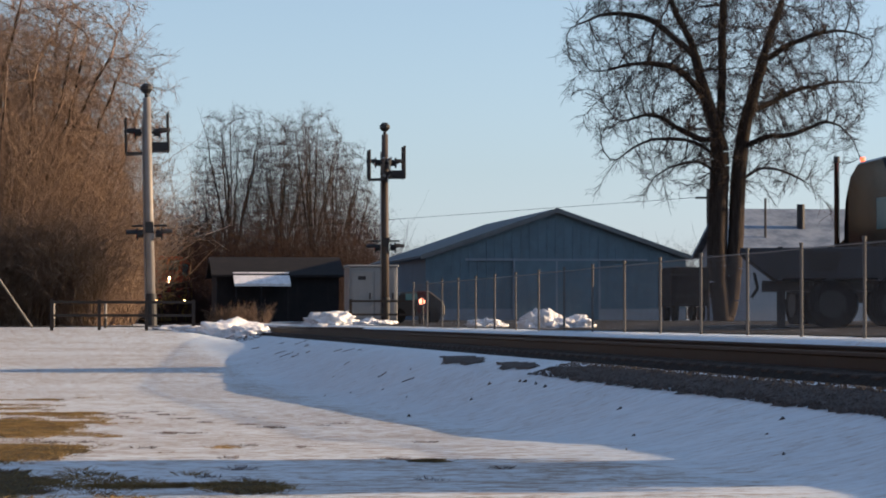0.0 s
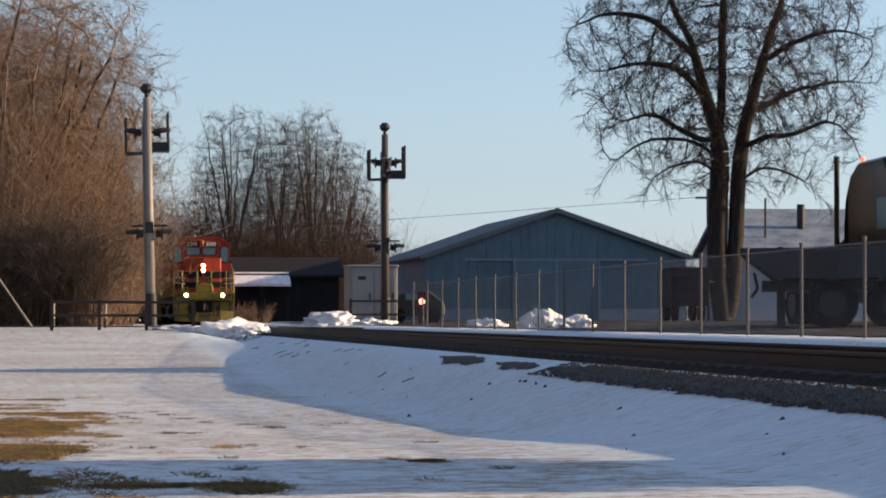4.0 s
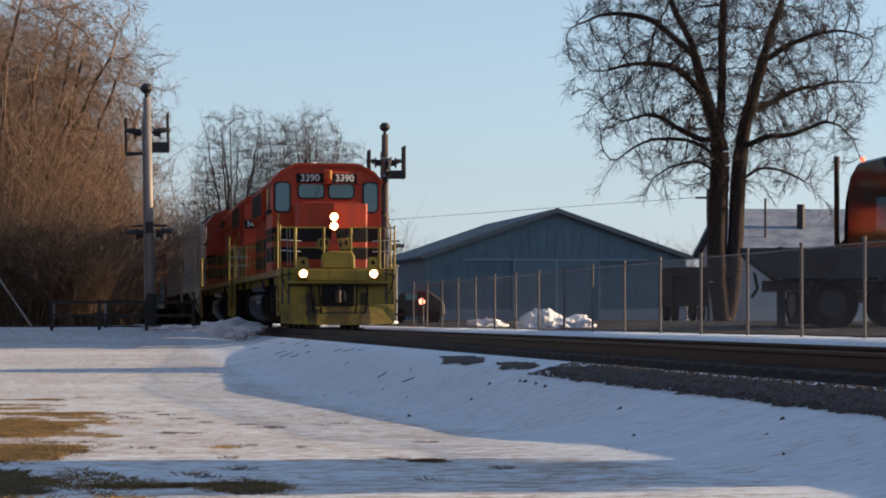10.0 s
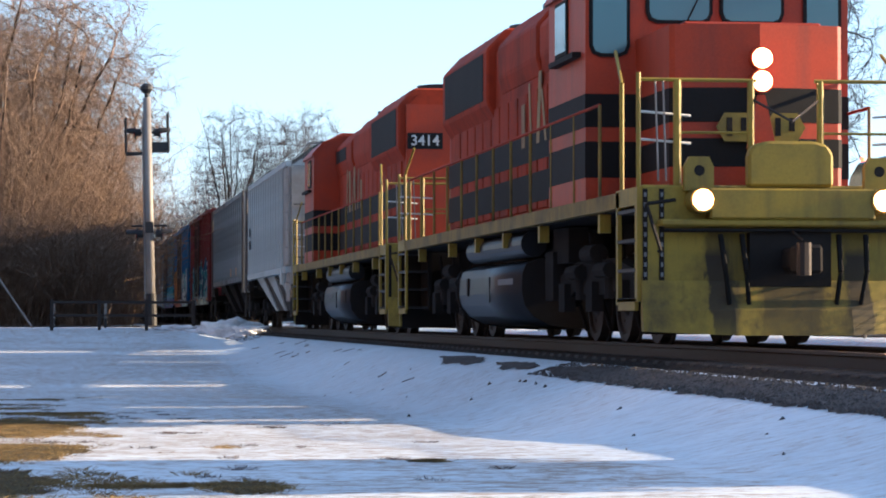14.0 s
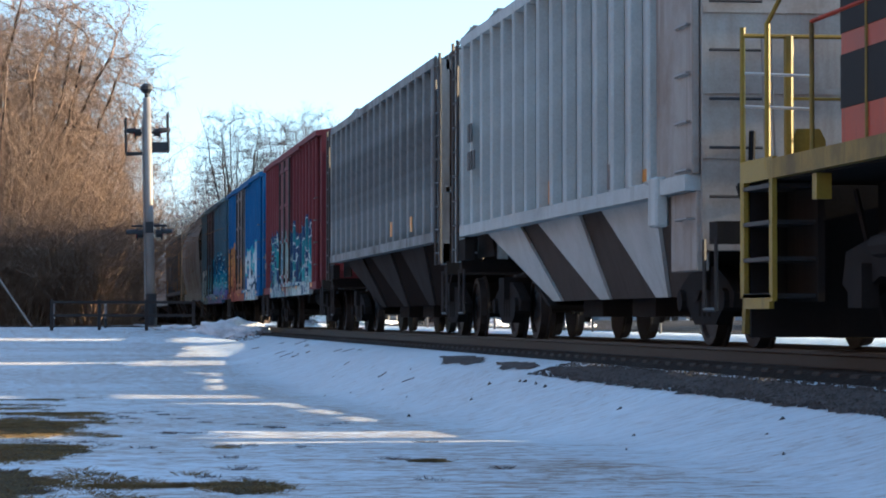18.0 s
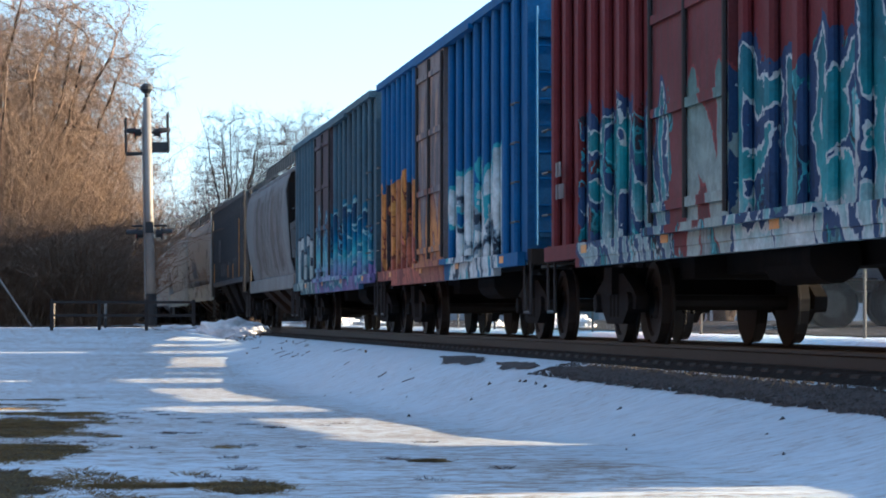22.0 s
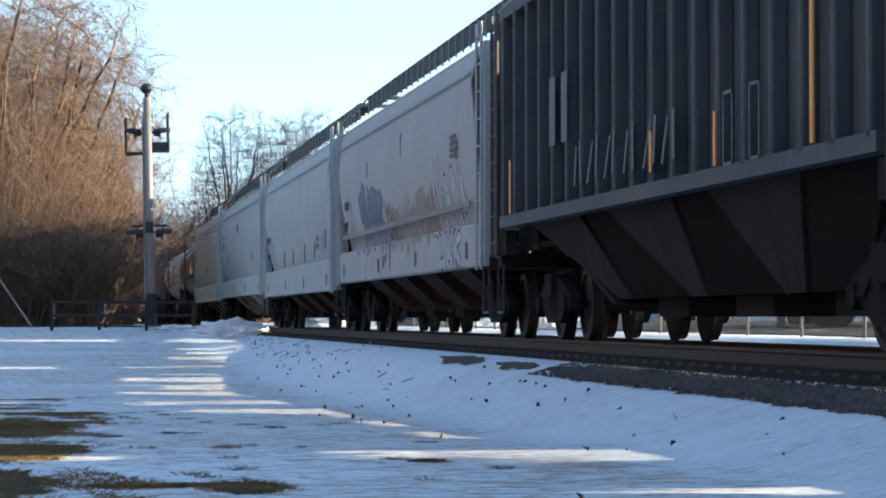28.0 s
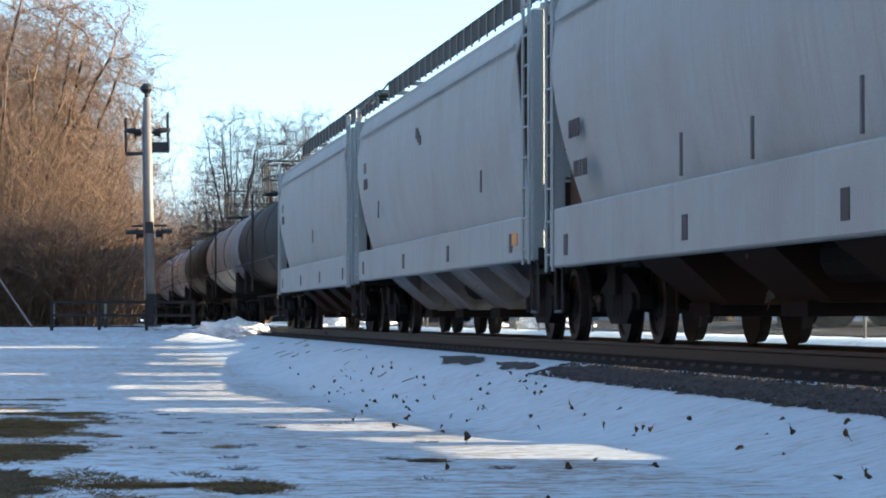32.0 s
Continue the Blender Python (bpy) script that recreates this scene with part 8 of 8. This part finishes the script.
tufts("grass_clods", "matted dead grass round the bare patches", 1500, clod_place, M["dry_grass"], 12)
segs = []
rnd = random.Random(31)
for _ in range(15):
    y = rnd.uniform(36, 66)
    x = rnd.uniform(4.5, 5.3)
    a, ln = rnd.uniform(-0.5, 0.3), rnd.uniform(0.06, 0.26) * y / 45
    for k in range(3):
        x2, y2 = x + ln / 3 * math.cos(a), y + ln * math.sin(a)
        segs.append(((x, y, ground_z(x, y) + 0.008), (x2, y2, ground_z(x2, y2) + 0.012), 0.007, 0.005))
        x, y, a = x2, y2, a + rnd.uniform(-0.4, 0.4)
tagged(new("fallen_twigs", tubes_mesh("fallen_twigs", segs, M["dark_brush"], 5)), "dark fallen twigs and stalks on the snowy bank", "twigs", kind="stuff")

TIE = finish(boxes((-1.3, 1.3, -0.115, 0.115, -0.3, -0.145)), "tie", M["tie"], 0.015)
for k in range(170):
    part("tie", TIE, None, track, at=(TRACK_X, 14.0 + 0.53 * k, 0))


# ---- dead leaves that the train draws along ----
LEAVES = []


def leaf_mesh(seed):
    rnd = random.Random(seed)
    bm = bmesh.new()
    n = 9
    rim = []
    for i in range(n):
        a = 2 * math.pi * i / n
        r = 0.017 * (1 + 0.35 * math.sin(3 * a) + rnd.uniform(-0.2, 0.2))
        rim.append((r * math.cos(a) * 1.3, r * math.sin(a), 0.008 * math.sin(2 * a) + rnd.uniform(0, 0.004)))
    top = [bm.verts.new(v) for v in rim]
    low = [bm.verts.new((x, y, z - 0.002)) for x, y, z in rim]
    ct, cl = bm.verts.new((0, 0, -0.006)), bm.verts.new((0, 0, -0.008))
    for i in range(n):
        j = (i + 1) % n
        bm.faces.new((ct, top[i], top[j]))
        bm.faces.new((cl, low[j], low[i]))
        bm.faces.new((top[i], low[i], low[j], top[j]))
    rod(bm, (0.02, 0, 0), (0.045, 0.006, 0.004), 0.0016, 4)
    return finish(bm, "leaf", M["leaf"])


LEAF_MESHES = [leaf_mesh(k) for k in range(4)]
for k in range(120):
    ob = new("leaf", LEAF_MESHES[k % 4])
    tagged(ob, "curled dark dead leaf blown over the snow", "leaf", "blown leaves")
    ob.location = (5.2, 80, ground_z(5.2, 80) + 0.03)
    LEAVES.append(ob)


# ---- motion ----
def leaf_rows(k):
    """A leaf lies by the crossing, is caught by the train's wind, and tumbles along the bank."""
    rnd = random.Random(900 + k)
    x0, y0 = rnd.uniform(4.9, 5.6), rnd.uniform(74, 84)
    start = 17.0 + 9.6 * (k / 119) ** 0.45 + rnd.uniform(-0.5, 0.5)
    speed = rnd.uniform(6.0, 9.0)
    x1 = rnd.uniform(1.4, 4.6)
    high = rnd.choice((0.0, 0.0, 0.05, 0.12, 0.3)) if k % 9 else 1.1
    rest = (x0, y0, ground_z(x0, y0) + 0.03)
    rows = [(0.0, pose(*rest)), (start, pose(*rest))]
    turn = [0.0, 0.0, 0.0]
    t, y = start, y0
    step = 0.2
    hop = rnd.uniform(0.5, 0.9)
    while t + step < LENGTH and y > -14:
        t += step
        y -= speed * step * min(1.0, (t - start) / 0.8)
        s = (y0 - y) / (y0 + 6)
        x = x0 + (x1 - x0) * min(1.0, s * 1.15) + 0.12 * math.sin(3 * t + k)
        z = ground_z(x, y) + 0.03 + (0.08 + high) * abs(math.sin(math.pi * (t - start) / hop))
        turn = [a + rnd.uniform(10, 45) for a in turn]
        rows.append((t, pose(x, y, z, *turn)))
    x, z = rows[-1][1].translation.x, rows[-1][1].translation.z
    rows.append((LENGTH + 0.0, rows[-1][1] if y <= -14 else pose(x, y - speed * (LENGTH - t), z, *turn)))
    return rows


def motions():
    front = 37.0 + SPEED * 13
    for car, q, L, turned in MOVERS:
        rows = []
        for t in (0.0, LENGTH / 2, LENGTH):
            y = front - SPEED * t + q
            rows.append((t, pose(TRACK_X, y + L, 0, 0, 0, 180) if turned else pose(TRACK_X, y, 0)))
        walk(car, rows)
    for k, ob in enumerate(LEAVES):
        walk(ob, leaf_rows(k))
    # wheels: one turn of keys for each sense of rotation, shared by all wheelsets of that sense
    for group, sense in ((SPIN_OBJECTS, 1), (SPIN_BACK, -1)):
        rate = sense * SPEED / 0.48
        first = group[0]
        walk(first, [(k / FPS, Matrix.Rotation(rate * k / FPS, 4, "X")) for k in range(int(LENGTH * FPS) + 1)])
        for ob in group[1:]:
            ob.rotation_mode = "QUATERNION"
            ob.animation_data_create()
            ob.animation_data.action = first.animation_data.action
            ob.animation_data.action_slot = first.animation_data.action_slot


motions()
